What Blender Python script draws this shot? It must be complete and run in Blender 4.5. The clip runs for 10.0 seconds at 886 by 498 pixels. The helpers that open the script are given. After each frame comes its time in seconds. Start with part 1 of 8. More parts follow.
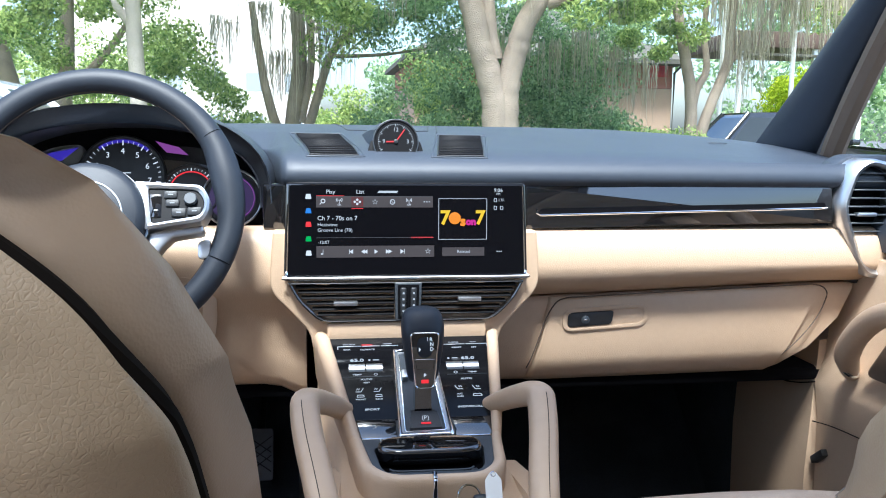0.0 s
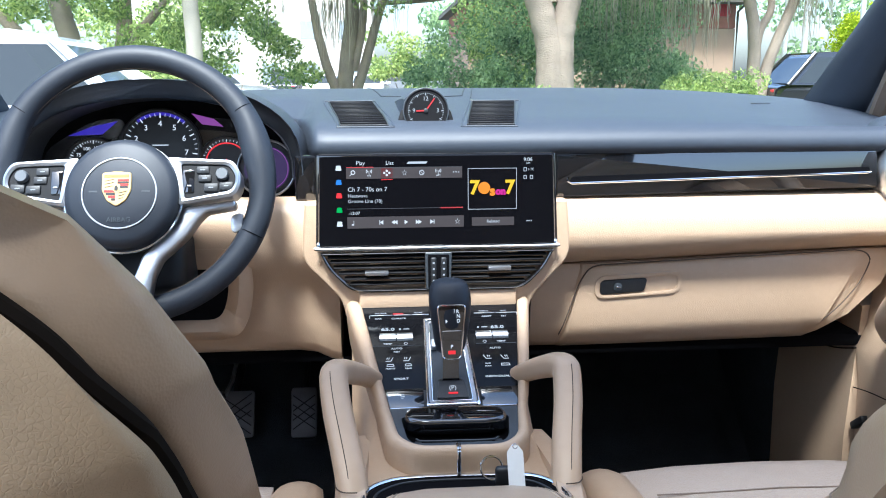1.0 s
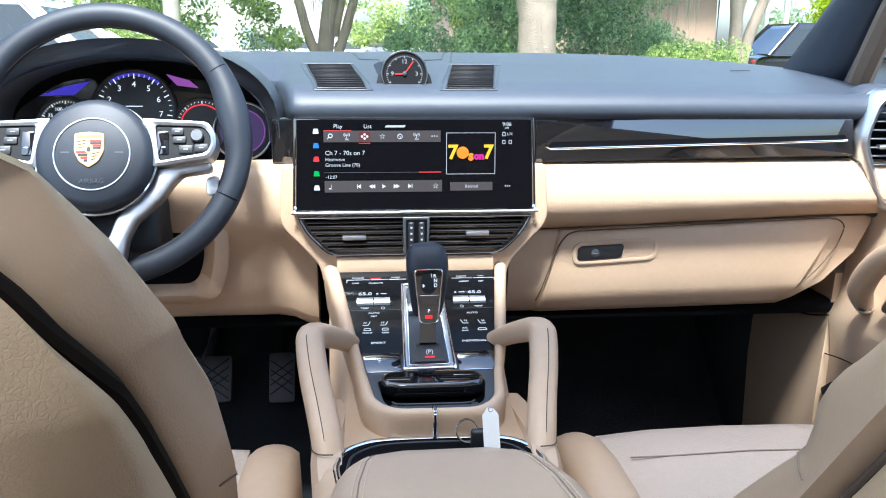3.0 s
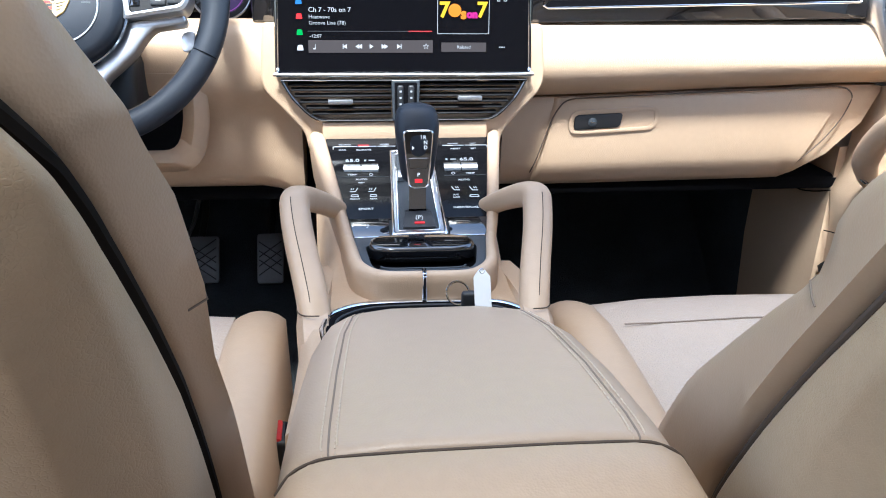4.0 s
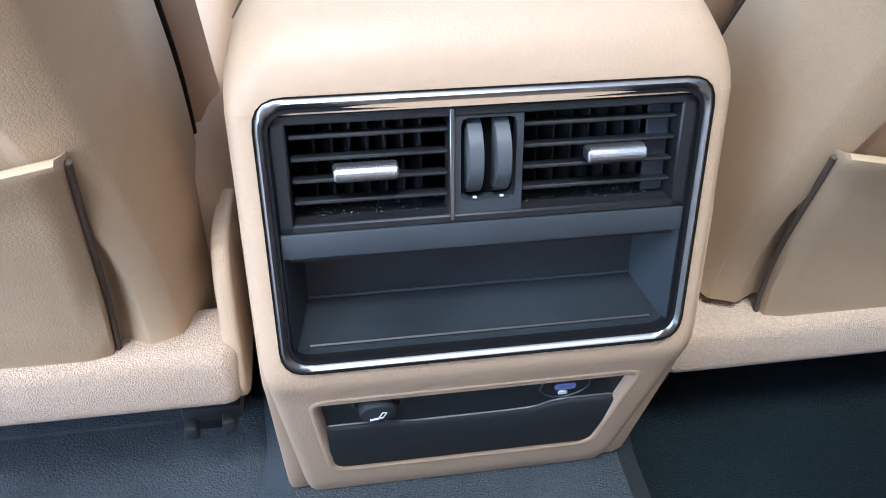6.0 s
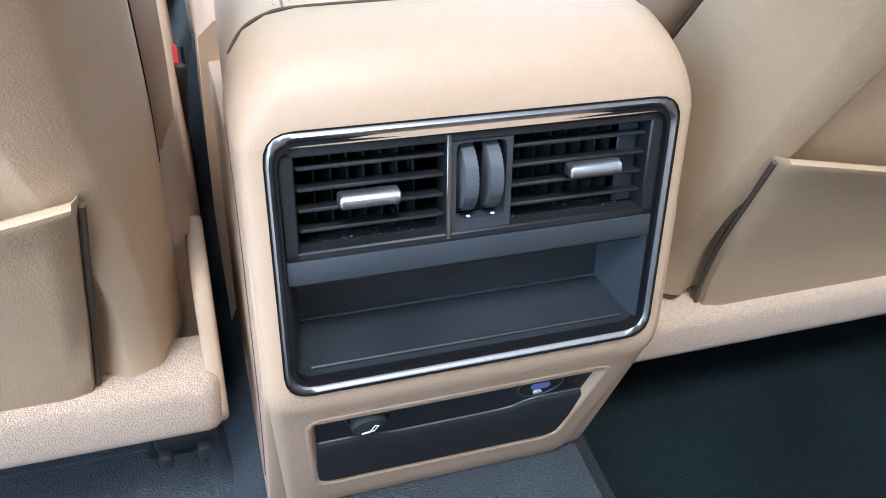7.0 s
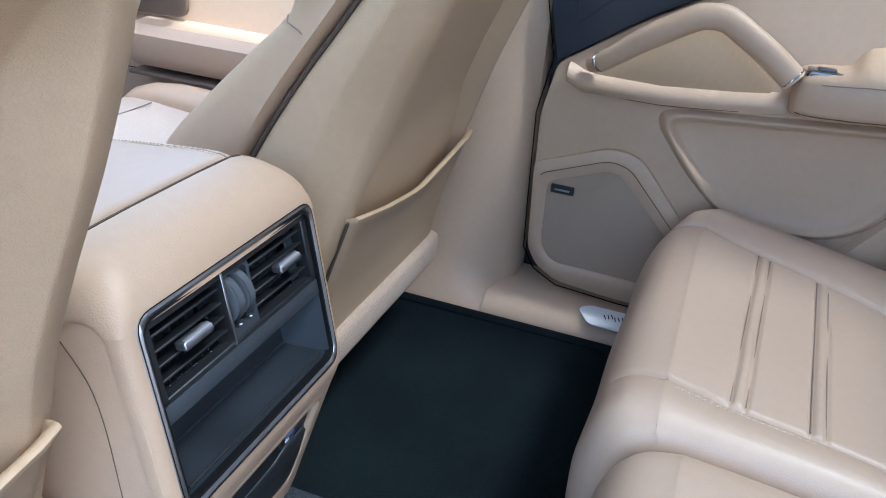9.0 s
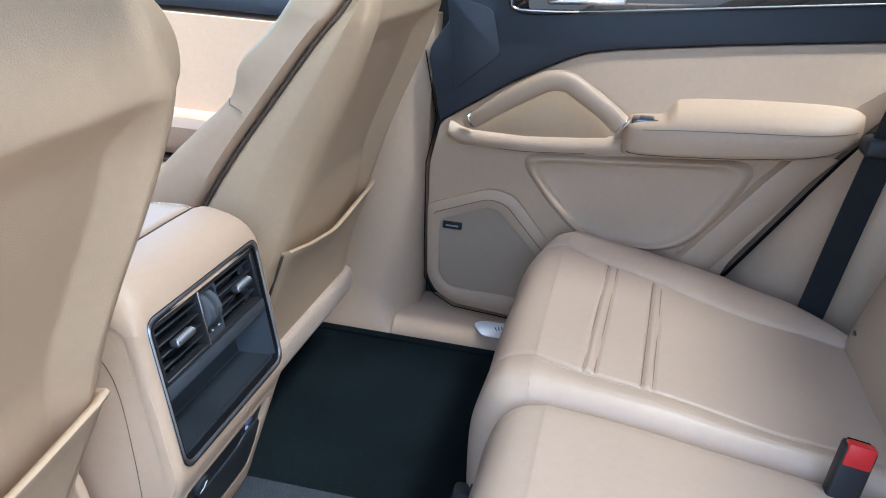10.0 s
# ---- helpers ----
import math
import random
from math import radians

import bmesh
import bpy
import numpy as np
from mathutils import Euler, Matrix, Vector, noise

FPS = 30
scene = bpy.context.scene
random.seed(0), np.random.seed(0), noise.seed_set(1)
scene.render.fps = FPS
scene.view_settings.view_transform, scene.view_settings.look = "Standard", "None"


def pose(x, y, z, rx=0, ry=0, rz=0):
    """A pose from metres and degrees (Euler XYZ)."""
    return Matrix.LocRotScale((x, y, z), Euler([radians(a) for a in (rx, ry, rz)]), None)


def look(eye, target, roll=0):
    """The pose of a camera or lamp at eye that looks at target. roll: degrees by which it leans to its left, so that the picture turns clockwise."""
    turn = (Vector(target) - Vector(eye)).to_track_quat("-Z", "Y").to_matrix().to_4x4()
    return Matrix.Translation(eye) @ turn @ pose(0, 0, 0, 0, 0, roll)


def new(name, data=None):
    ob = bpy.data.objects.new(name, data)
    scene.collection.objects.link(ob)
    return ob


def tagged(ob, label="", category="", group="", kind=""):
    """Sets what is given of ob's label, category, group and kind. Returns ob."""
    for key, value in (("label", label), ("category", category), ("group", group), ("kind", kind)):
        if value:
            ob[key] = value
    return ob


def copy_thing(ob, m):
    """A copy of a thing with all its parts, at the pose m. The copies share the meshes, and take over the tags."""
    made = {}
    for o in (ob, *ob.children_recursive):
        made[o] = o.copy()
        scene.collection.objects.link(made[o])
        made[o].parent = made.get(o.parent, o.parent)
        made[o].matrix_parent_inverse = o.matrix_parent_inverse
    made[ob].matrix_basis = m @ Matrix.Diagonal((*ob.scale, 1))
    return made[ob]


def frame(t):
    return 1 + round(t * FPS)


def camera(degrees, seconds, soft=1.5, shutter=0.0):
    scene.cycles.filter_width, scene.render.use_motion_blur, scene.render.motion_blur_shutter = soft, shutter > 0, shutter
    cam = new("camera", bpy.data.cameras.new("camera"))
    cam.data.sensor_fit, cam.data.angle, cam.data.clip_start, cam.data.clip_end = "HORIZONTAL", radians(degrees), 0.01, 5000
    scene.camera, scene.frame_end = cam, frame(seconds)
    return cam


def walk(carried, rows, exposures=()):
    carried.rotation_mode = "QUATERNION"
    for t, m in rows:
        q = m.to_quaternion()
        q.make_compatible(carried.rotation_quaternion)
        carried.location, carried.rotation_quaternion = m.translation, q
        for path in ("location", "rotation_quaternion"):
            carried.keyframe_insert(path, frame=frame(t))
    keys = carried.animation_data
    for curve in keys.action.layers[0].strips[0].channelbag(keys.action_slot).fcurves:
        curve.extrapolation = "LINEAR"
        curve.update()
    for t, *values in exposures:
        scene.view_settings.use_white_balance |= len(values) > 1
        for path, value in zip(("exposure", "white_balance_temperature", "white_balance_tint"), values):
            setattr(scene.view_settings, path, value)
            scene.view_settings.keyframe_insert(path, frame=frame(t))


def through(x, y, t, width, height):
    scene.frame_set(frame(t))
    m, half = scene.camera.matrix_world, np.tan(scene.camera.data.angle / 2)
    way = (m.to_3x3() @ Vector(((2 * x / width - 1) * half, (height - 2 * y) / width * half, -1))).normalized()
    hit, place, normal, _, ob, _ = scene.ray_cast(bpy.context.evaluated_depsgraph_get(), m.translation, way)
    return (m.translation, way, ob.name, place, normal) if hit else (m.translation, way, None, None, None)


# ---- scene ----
cam = camera(56.4, 10.0, 1.0)
PATH = [
    (0, (-0.122, -0.079, 1.264), (0.173, 1.879, 0.987), 0.8),
    (0.5, (-0.102, -0.082, 1.287), (0.094, 1.884, 0.977), 0.2),
    (1, (-0.086, -0.085, 1.297), (0.073, 1.867, 0.893), -0.2),
    (1.5, (-0.082, -0.086, 1.299), (0.089, 1.855, 0.849), -0.2),
    (2, (-0.083, -0.086, 1.299), (0.091, 1.853, 0.839), -0.0),
    (3.5, (-0.08, -0.078, 1.273), (0.135, 1.841, 0.753), 0.6),
    (4, (-0.076, -0.058, 1.232), (0.141, 1.803, 0.533), 0.8),
    (4.5, (-0.073, -0.048, 1.182), (0.137, 1.706, 0.244), 0.4),
    (5, (-0.074, -0.051, 1.146), (0.144, 1.586, 0.018), 0.5),
    (5.5, (-0.072, -0.067, 1.117), (0.136, 1.466, -0.151), 0.7),
    (7, (-0.148, -0.063, 1.138), (0.395, 1.376, -0.14), 5.5),
    (7.5, (-0.194, -0.063, 1.155), (0.576, 1.328, -0.06), 5.8),
    (8, (-0.246, -0.055, 1.151), (0.888, 1.173, 0.053), 7.9),
    (8.5, (-0.356, -0.033, 1.18), (1.081, 0.978, 0.225), 7.6),
    (9, (-0.485, -0.044, 1.214), (1.219, 0.519, 0.332), 5.4),
    (9.5, (-0.591, -0.073, 1.275), (1.21, 0.264, 0.473), 4.2),
    (10, (-0.716, -0.11, 1.28), (1.103, 0.26, 0.534), 4.1),
]
EXPOSURES = [(t, e, k, 5) for t, e, k in ((0, 1.9, 5450), (0.6, 2.0, 5450), (2, 2.15, 5500), (3.5, 2.4, 5550), (4, 2.45, 5500), (4.5, 2.4, 5350), (5, 2.6, 5200), (5.5, 3.25, 5200), (7, 3.2, 5350), (7.5, 2.9, 5350), (8, 2.7, 5250), (8.5, 2.5, 5250), (9, 2.7, 5150), (9.5, 2.85, 5200), (10, 2.8, 5250))]
walk(cam, [(t, look(eye, target, roll)) for t, eye, target, roll in PATH], EXPOSURES)

# ---- daylight ----
world = bpy.data.worlds.new("sky")
scene.world = world
world.use_nodes = True
wn = world.node_tree.nodes
sky = wn.new("ShaderNodeTexSky")
sky.sky_type = "NISHITA"
sky.sun_disc = False
sky.sun_elevation, sky.sun_rotation = radians(64.6), radians(196.7)
sky.dust_density, sky.air_density, sky.ozone_density = 3.5, 1.0, 0.8
world.node_tree.links.new(sky.outputs[0], wn["Background"].inputs[0])
wn["Background"].inputs[1].default_value = 0.15
sun_data = bpy.data.lights.new("sun", "SUN")
sun_data.energy, sun_data.angle, sun_data.color = 3.4, radians(12), (1.0, 0.95, 0.87)
sun = new("sun", sun_data)
sun.matrix_world = look((-3, -10, 22), (0, 0, 0))

# ---- builders ----
def V(*a):
    return Vector(a)


def mesh_object(name, bm, mat, parent=None, label="", angle=38):
    me = bpy.data.meshes.new(name)
    bmesh.ops.recalc_face_normals(bm, faces=bm.faces[:])
    bm.to_mesh(me)
    bm.free()
    me.shade_smooth()
    me.set_sharp_from_angle(angle=radians(angle))
    me.materials.append(mat)
    ob = new(name, me)
    if parent:
        ob.parent = parent
    if label:
        ob["label"] = label
    return ob


def thing(name, label, category, group="", kind="", at=(0, 0, 0)):
    ob = new(name)
    ob.empty_display_size = 0.05
    ob.location = at
    return tagged(ob, label, category, group, kind)


def part(name, bm, mat, parent, label="", angle=38):
    return mesh_object(name, bm, mat, parent, label, angle)


def single(name, bm, mat, label, category, group="", kind="", angle=38):
    return tagged(mesh_object(name, bm, mat, None, "", angle), label, category, group, kind)


def box(x0, x1, y0, y1, z0, z1, r=0.004, seg=2, m=None):
    bm = bmesh.new()
    bmesh.ops.create_cube(bm, size=1)
    for v in bm.verts:
        v.co = V(x0 + (v.co.x + 0.5) * (x1 - x0), y0 + (v.co.y + 0.5) * (y1 - y0), z0 + (v.co.z + 0.5) * (z1 - z0))
    if r > 0:
        r = min(r, 0.49 * min(abs(x1 - x0), abs(y1 - y0), abs(z1 - z0)))
        bmesh.ops.bevel(bm, geom=bm.edges[:], offset=r, segments=seg, profile=0.5, affect="EDGES")
    if m is not None:
        bm.transform(m)
    return bm


def rounded(poly, r, n=4):
    """A 2D polygon with its corners rounded by r (one radius, or one a corner)."""
    out, k = [], len(poly)
    for i in range(k):
        p, a, b = Vector(poly[i]), Vector(poly[i - 1]), Vector(poly[(i + 1) % k])
        u, w = a - p, b - p
        rr = r[i] if isinstance(r, (list, tuple)) else r
        d = min(rr, 0.48 * u.length, 0.48 * w.length)
        if d < 1e-5:
            out += [p] * (n + 1)
            continue
        s, e = p + u.normalized() * d, p + w.normalized() * d
        for j in range(n + 1):
            f = j / n
            out.append((1 - f) ** 2 * s + 2 * f * (1 - f) * p + f * f * e)
    return out


def lift(p, axis, h):
    """A 2D point set at h along the axis: x takes (y, z), y takes (x, z), z takes (x, y)."""
    return V(h, p[0], p[1]) if axis == "x" else V(p[0], h, p[1]) if axis == "y" else V(p[0], p[1], h)


def prism(poly, axis, a, b, bev=0.0, seg=2, m=None):
    bm = bmesh.new()
    lo, hi = [bm.verts.new(lift(p, axis, a)) for p in poly], [bm.verts.new(lift(p, axis, b)) for p in poly]
    f1, f2 = bm.faces.new(lo), bm.faces.new(hi[::-1])
    for i in range(len(poly)):
        bm.faces.new((lo[i - 1], hi[i - 1], hi[i], lo[i]))
    bmesh.ops.remove_doubles(bm, verts=bm.verts[:], dist=1e-6)
    if bev > 0:
        ring = list({e for f in bm.faces if len(f.verts) > 4 for e in f.edges}) or bm.edges[:]
        bmesh.ops.bevel(bm, geom=ring, offset=bev, segments=seg, profile=0.5, affect="EDGES")
    if m is not None:
        bm.transform(m)
    return bm


def ring_prism(outer, inner, axis, a, b, m=None, dome=0.0):
    """A frame between two outlines with as many points each."""
    bm = bmesh.new()
    k = len(outer)
    mid = [(Vector(p) + Vector(q)) / 2 for p, q in zip(outer, inner)]
    loops = [[lift(p, axis, a) for p in outer], [lift(p, axis, b) for p in outer]]
    if dome:
        loops.append([lift(p, axis, b + dome) for p in mid])
    loops += [[lift(p, axis, b) for p in inner], [lift(p, axis, a) for p in inner]]
    vs = [[bm.verts.new(c) for c in lp] for lp in loops]
    for j in range(len(vs)):
        for i in range(k):
            bm.faces.new((vs[j - 1][i - 1], vs[j - 1][i], vs[j][i], vs[j][i - 1]))
    if m is not None:
        bm.transform(m)
    return bm


def frame_loops(loops, m=None):
    """A skin bridged through successive outlines, open in the middle."""
    bm = bmesh.new()
    vs = [[bm.verts.new(V(p[0], d, p[1])) for p in lp] for lp, d in loops]
    for a, b in zip(vs, vs[1:]):
        for i in range(len(a)):
            bm.faces.new((a[i - 1], a[i], b[i], b[i - 1]))
    if m is not None:
        bm.transform(m)
    return bm


def loft(rings, caps=True, closed=True):
    bm = bmesh.new()
    vs = [[bm.verts.new(p) for p in r] for r in rings]
    k = len(rings[0])
    for a, b in zip(vs, vs[1:]):
        for i in range(0 if closed else 1, k):
            bm.faces.new((a[i - 1], a[i], b[i], b[i - 1]))
    if caps and closed:
        bm.faces.new(vs[0])
        bm.faces.new(vs[-1][::-1])
    return bm


def spline(pts, n=6):
    """Catmull-Rom through points, n steps a span."""
    pts = [Vector(p) for p in pts]
    out = []
    for i in range(len(pts) - 1):
        p0, p1, p2, p3 = pts[max(i - 1, 0)], pts[i], pts[i + 1], pts[min(i + 2, len(pts) - 1)]
        for j in range(n):
            t = j / n
            out.append(0.5 * (2 * p1 + (p2 - p0) * t + (2 * p0 - 5 * p1 + 4 * p2 - p3) * t * t + (3 * p1 - p0 - 3 * p2 + p3) * t ** 3))
    return out + [pts[-1]]


def tube(path, r=0.002, k=8, ry=None, closed=False, up=(0, 0, 1), taper=None, square=1.0):
    """A bar along a path with an oval section of r across by ry along up."""
    bm = bmesh.new()
    ry = r if ry is None else ry
    path = [Vector(p) for p in path]
    n = len(path)
    rings = []
    for i, p in enumerate(path):
        a, b = path[(i - 1) % n] if closed or i else p, path[(i + 1) % n] if closed or i < n - 1 else p
        t = (b - a).normalized()
        s = t.cross(Vector(up))
        s = s.normalized() if s.length > 1e-4 else t.orthogonal().normalized()
        u = s.cross(t)
        f = taper(i / max(n - 1, 1)) if taper else 1
        cs = [(math.cos(2 * math.pi * (j + 0.5) / k), math.sin(2 * math.pi * (j + 0.5) / k)) for j in range(k)]
        rings.append([bm.verts.new(p + s * (r * f * math.copysign(abs(c) ** square, c)) + u * (ry * f * math.copysign(abs(q) ** square, q))) for c, q in cs])
    for i in range(n if closed else n - 1):
        a, b = rings[i], rings[(i + 1) % n]
        for j in range(k):
            bm.faces.new((a[j - 1], a[j], b[j], b[j - 1]))
    if not closed:
        bm.faces.new(rings[0])
        bm.faces.new(rings[-1][::-1])
    return bm


def lathe(profile, n=32, m=None):
    """Turn a profile of (radius, height) about z."""
    bm = bmesh.new()
    rings = [[bm.verts.new((r * math.cos(2 * math.pi * j / n), r * math.sin(2 * math.pi * j / n), h)) for j in range(n)] for r, h in profile]
    for a, b in zip(rings, rings[1:]):
        for j in range(n):
            bm.faces.new((a[j - 1], a[j], b[j], b[j - 1]))
    bm.faces.new(rings[0])
    bm.faces.new(rings[-1][::-1])
    if m is not None:
        bm.transform(m)
    return bm


def torus(R, r, n=64, k=12, m=None, flat=1.0, a0=0.0, a1=360.0):
    ang = [radians(a0 + (a1 - a0) * i / n) for i in range(n + (a1 - a0 < 360))]
    bm = bmesh.new()
    rings = [[bm.verts.new(((R + r * math.cos(2 * math.pi * j / k)) * math.cos(a), (R + r * math.cos(2 * math.pi * j / k)) * math.sin(a), flat * r * math.sin(2 * math.pi * j / k))) for j in range(k)] for a in ang]
    whole = a1 - a0 >= 360
    for i in range(len(rings) if whole else len(rings) - 1):
        a, b = rings[i], rings[(i + 1) % len(rings)]
        for j in range(k):
            bm.faces.new((a[j - 1], a[j], b[j], b[j - 1]))
    if not whole:
        bm.faces.new(rings[0])
        bm.faces.new(rings[-1][::-1])
    if m is not None:
        bm.transform(m)
    return bm


def join(*bms):
    """Several pieces of one part in one mesh."""
    out = bms[0]
    for b in bms[1:]:
        tmp = bpy.data.meshes.new("tmp")
        b.to_mesh(tmp)
        b.free()
        out.from_mesh(tmp)
        bpy.data.meshes.remove(tmp)
    return out


def finer(rows, n):
    """Rows of numbers with n smooth steps between each two."""
    out = []
    for i in range(len(rows) - 1):
        p0, p1, p2, p3 = (np.array(rows[max(0, min(len(rows) - 1, i + d))]) for d in (-1, 0, 1, 2))
        for j in range(n):
            t = j / n
            out.append(tuple(float(v) for v in 0.5 * (2 * p1 + (p2 - p0) * t + (2 * p0 - 5 * p1 + 4 * p2 - p3) * t * t + (3 * p1 - p0 - 3 * p2 + p3) * t ** 3)))
    return out + [tuple(rows[-1])]


def writing(text, size, mat, parent, m, name="writing", align="CENTER", depth=0.0002, bold=0.0):
    cu = bpy.data.curves.new(name, "FONT")
    cu.body, cu.size, cu.align_x, cu.align_y, cu.extrude, cu.resolution_u, cu.offset = text, size, align, "CENTER", depth, 3, bold
    tmp = new("tmp", cu)
    bpy.context.view_layer.update()
    me = bpy.data.meshes.new_from_object(tmp.evaluated_get(bpy.context.evaluated_depsgraph_get()))
    bpy.data.objects.remove(tmp)
    bpy.data.curves.remove(cu)
    me.materials.clear()
    me.materials.append(mat)
    me.transform(m)
    ob = new(name, me)
    ob.parent = parent
    return ob


# ---- materials ----
def material(name, base, rough=0.5, metal=0.0, vary=0.12, scale=8.0, bump=0.0, bump_scale=400.0, depth=0.0008, kind="noise", spec=0.5, coat=0.0, sheen=0.0, emit=None, strength=0.0, alpha=1.0, rvary=0.08, fine=0.06):
    """A surface with colour that varies at two scales, grain relief and uneven gloss."""
    mat = bpy.data.materials.new(name)
    mat.use_nodes = True
    nt = mat.node_tree
    b = nt.nodes["Principled BSDF"]
    b.inputs["Roughness"].default_value, b.inputs["Metallic"].default_value = rough, metal
    b.inputs["Specular IOR Level"].default_value, b.inputs["Coat Weight"].default_value = spec, coat
    b.inputs["Coat Roughness"].default_value = 0.03
    b.inputs["Sheen Weight"].default_value = sheen
    geo = nt.nodes.new("ShaderNodeTexCoord")
    big, small = nt.nodes.new("ShaderNodeTexNoise"), nt.nodes.new("ShaderNodeTexNoise")
    big.inputs["Scale"].default_value, small.inputs["Scale"].default_value = scale, scale * 22
    big.inputs["Detail"].default_value = 5
    for n in (big, small):
        nt.links.new(geo.outputs["Object"], n.inputs["Vector"])
    total = nt.nodes.new("ShaderNodeMath")
    total.operation = "MULTIPLY_ADD"
    nt.links.new(small.outputs[0], total.inputs[0])
    total.inputs[1].default_value = fine / max(vary, 1e-3)
    nt.links.new(big.outputs[0], total.inputs[2])
    ramp = nt.nodes.new("ShaderNodeMapRange")
    nt.links.new(total.outputs[0], ramp.inputs[0])
    ramp.inputs[1].default_value, ramp.inputs[2].default_value = 0.25, 0.75 + fine / max(vary, 1e-3)
    ramp.inputs[3].default_value, ramp.inputs[4].default_value = 1 - vary, 1 + vary
    mul = nt.nodes.new("ShaderNodeMix")
    mul.data_type, mul.blend_type = "RGBA", "MULTIPLY"
    mul.inputs[0].default_value = 1.0
    mul.inputs[6].default_value = (*base, 1)
    nt.links.new(ramp.outputs[0], mul.inputs[7])
    nt.links.new(mul.outputs[2], b.inputs["Base Color"])
    rr = nt.nodes.new("ShaderNodeMapRange")
    nt.links.new(big.outputs[0], rr.inputs[0])
    rr.inputs[3].default_value, rr.inputs[4].default_value = max(rough - rvary, 0.02), min(rough + rvary, 1)
    nt.links.new(rr.outputs[0], b.inputs["Roughness"])
    if bump > 0:
        tex = nt.nodes.new("ShaderNodeTexVoronoi" if kind in ("leather", "pebble") else "ShaderNodeTexNoise")
        tex.inputs["Scale"].default_value = bump_scale
        nt.links.new(geo.outputs["Object"], tex.inputs["Vector"])
        bp = nt.nodes.new("ShaderNodeBump")
        bp.inputs["Strength"].default_value, bp.inputs["Distance"].default_value = bump, depth
        height = tex.outputs[0]
        if kind == "pebble":
            tex.feature = "DISTANCE_TO_EDGE"
            warp = nt.nodes.new("ShaderNodeTexNoise")
            warp.inputs["Scale"].default_value = 260.0
            shift = nt.nodes.new("ShaderNodeVectorMath")
            shift.operation = "MULTIPLY_ADD"
            shift.inputs[1].default_value = (0.0035, 0.0035, 0.0035)
            nt.links.new(geo.outputs["Object"], warp.inputs["Vector"])
            nt.links.new(warp.outputs["Color"], shift.inputs[0])
            nt.links.new(geo.outputs["Object"], shift.inputs[2])
            nt.links.new(shift.outputs[0], tex.inputs["Vector"])
            flat = nt.nodes.new("ShaderNodeMapRange")
            flat.inputs[2].default_value = 0.16
            nt.links.new(height, flat.inputs[0])
            height = flat.outputs[0]
        if kind == "leather":
            crease = nt.nodes.new("ShaderNodeTexNoise")
            crease.inputs["Scale"].default_value, crease.inputs["Detail"].default_value = 55.0, 3.0
            nt.links.new(geo.outputs["Object"], crease.inputs["Vector"])
            both = nt.nodes.new("ShaderNodeMath")
            both.operation = "MULTIPLY_ADD"
            both.inputs[1].default_value = 1.6
            nt.links.new(crease.outputs[0], both.inputs[0])
            nt.links.new(height, both.inputs[2])
            height = both.outputs[0]
        nt.links.new(height, bp.inputs["Height"])
        nt.links.new(bp.outputs[0], b.inputs["Normal"])
    if emit:
        b.inputs["Emission Color"].default_value = (*emit, 1)
        b.inputs["Emission Strength"].default_value = strength
    return mat


def glow(name, colour, strength):
    return material(name, [0.02 * c for c in colour], 0.4, vary=0.02, emit=colour, strength=0.26 * strength)


def clear_glass(name, tint=(0.99, 0.995, 0.98)):
    mat = bpy.data.materials.new(name)
    mat.use_nodes = True
    nt = mat.node_tree
    nt.nodes.remove(nt.nodes["Principled BSDF"])
    tr, gl, mix = (nt.nodes.new("ShaderNode" + n) for n in ("BsdfTransparent", "BsdfGlossy", "MixShader"))
    tr.inputs[0].default_value = (*tint, 1)
    gl.inputs["Roughness"].default_value = 0.02
    mix.inputs[0].default_value = 0.04
    nt.links.new(tr.outputs[0], mix.inputs[1])
    nt.links.new(gl.outputs[0], mix.inputs[2])
    nt.links.new(mix.outputs[0], nt.nodes["Material Output"].inputs[0])
    return mat


TAN = material("tan_leather", (0.47, 0.337, 0.225), 0.46, vary=0.07, scale=5, bump=0.22, bump_scale=620, kind="leather", spec=0.5)
# greyer copy of the seat leather: skylight on bench and armrest put into the colour
BENCH = material("tan_leather_skylit", (0.470, 0.350, 0.250), 0.42, vary=0.07, scale=4, bump=0.16, bump_scale=620, kind="leather", spec=0.5)
TAN_SEAT = material("tan_seat_leather", (0.465, 0.330, 0.215), 0.42, vary=0.07, scale=4, bump=0.16, bump_scale=620, kind="leather", spec=0.5)
TAN_GRAIN = material("tan_coarse_grain", (0.465, 0.336, 0.208), 0.46, vary=0.08, scale=5, bump=0.26, bump_scale=400, depth=0.0006, kind="pebble", spec=0.35)
PLUSH = material("tan_plush_carpet", (0.50, 0.375, 0.27), 0.98, vary=0.30, scale=18, bump=0.9, bump_scale=820, depth=0.0028, sheen=0.2, spec=0.05, fine=0.9)
NAVY = material("dark_blue_leather", (0.030, 0.037, 0.050), 0.50, vary=0.1, scale=4, bump=0.2, bump_scale=700, kind="leather", spec=0.42)
WHEEL = material("steering_leather", (0.016, 0.020, 0.028), 0.52, vary=0.1, scale=10, bump=0.10, bump_scale=900, kind="leather", spec=0.35)
PIANO = material("piano_black", (0.006, 0.006, 0.007), 0.04, vary=0.05, spec=0.9, coat=1.0, rvary=0.02)
PLATE_BLACK = material("plate_black", (0.006, 0.006, 0.007), 0.10, vary=0.05, spec=0.12, rvary=0.02)
BLACK = material("black_plastic", (0.013, 0.014, 0.016), 0.5, vary=0.15, scale=20, bump=0.2, bump_scale=900)
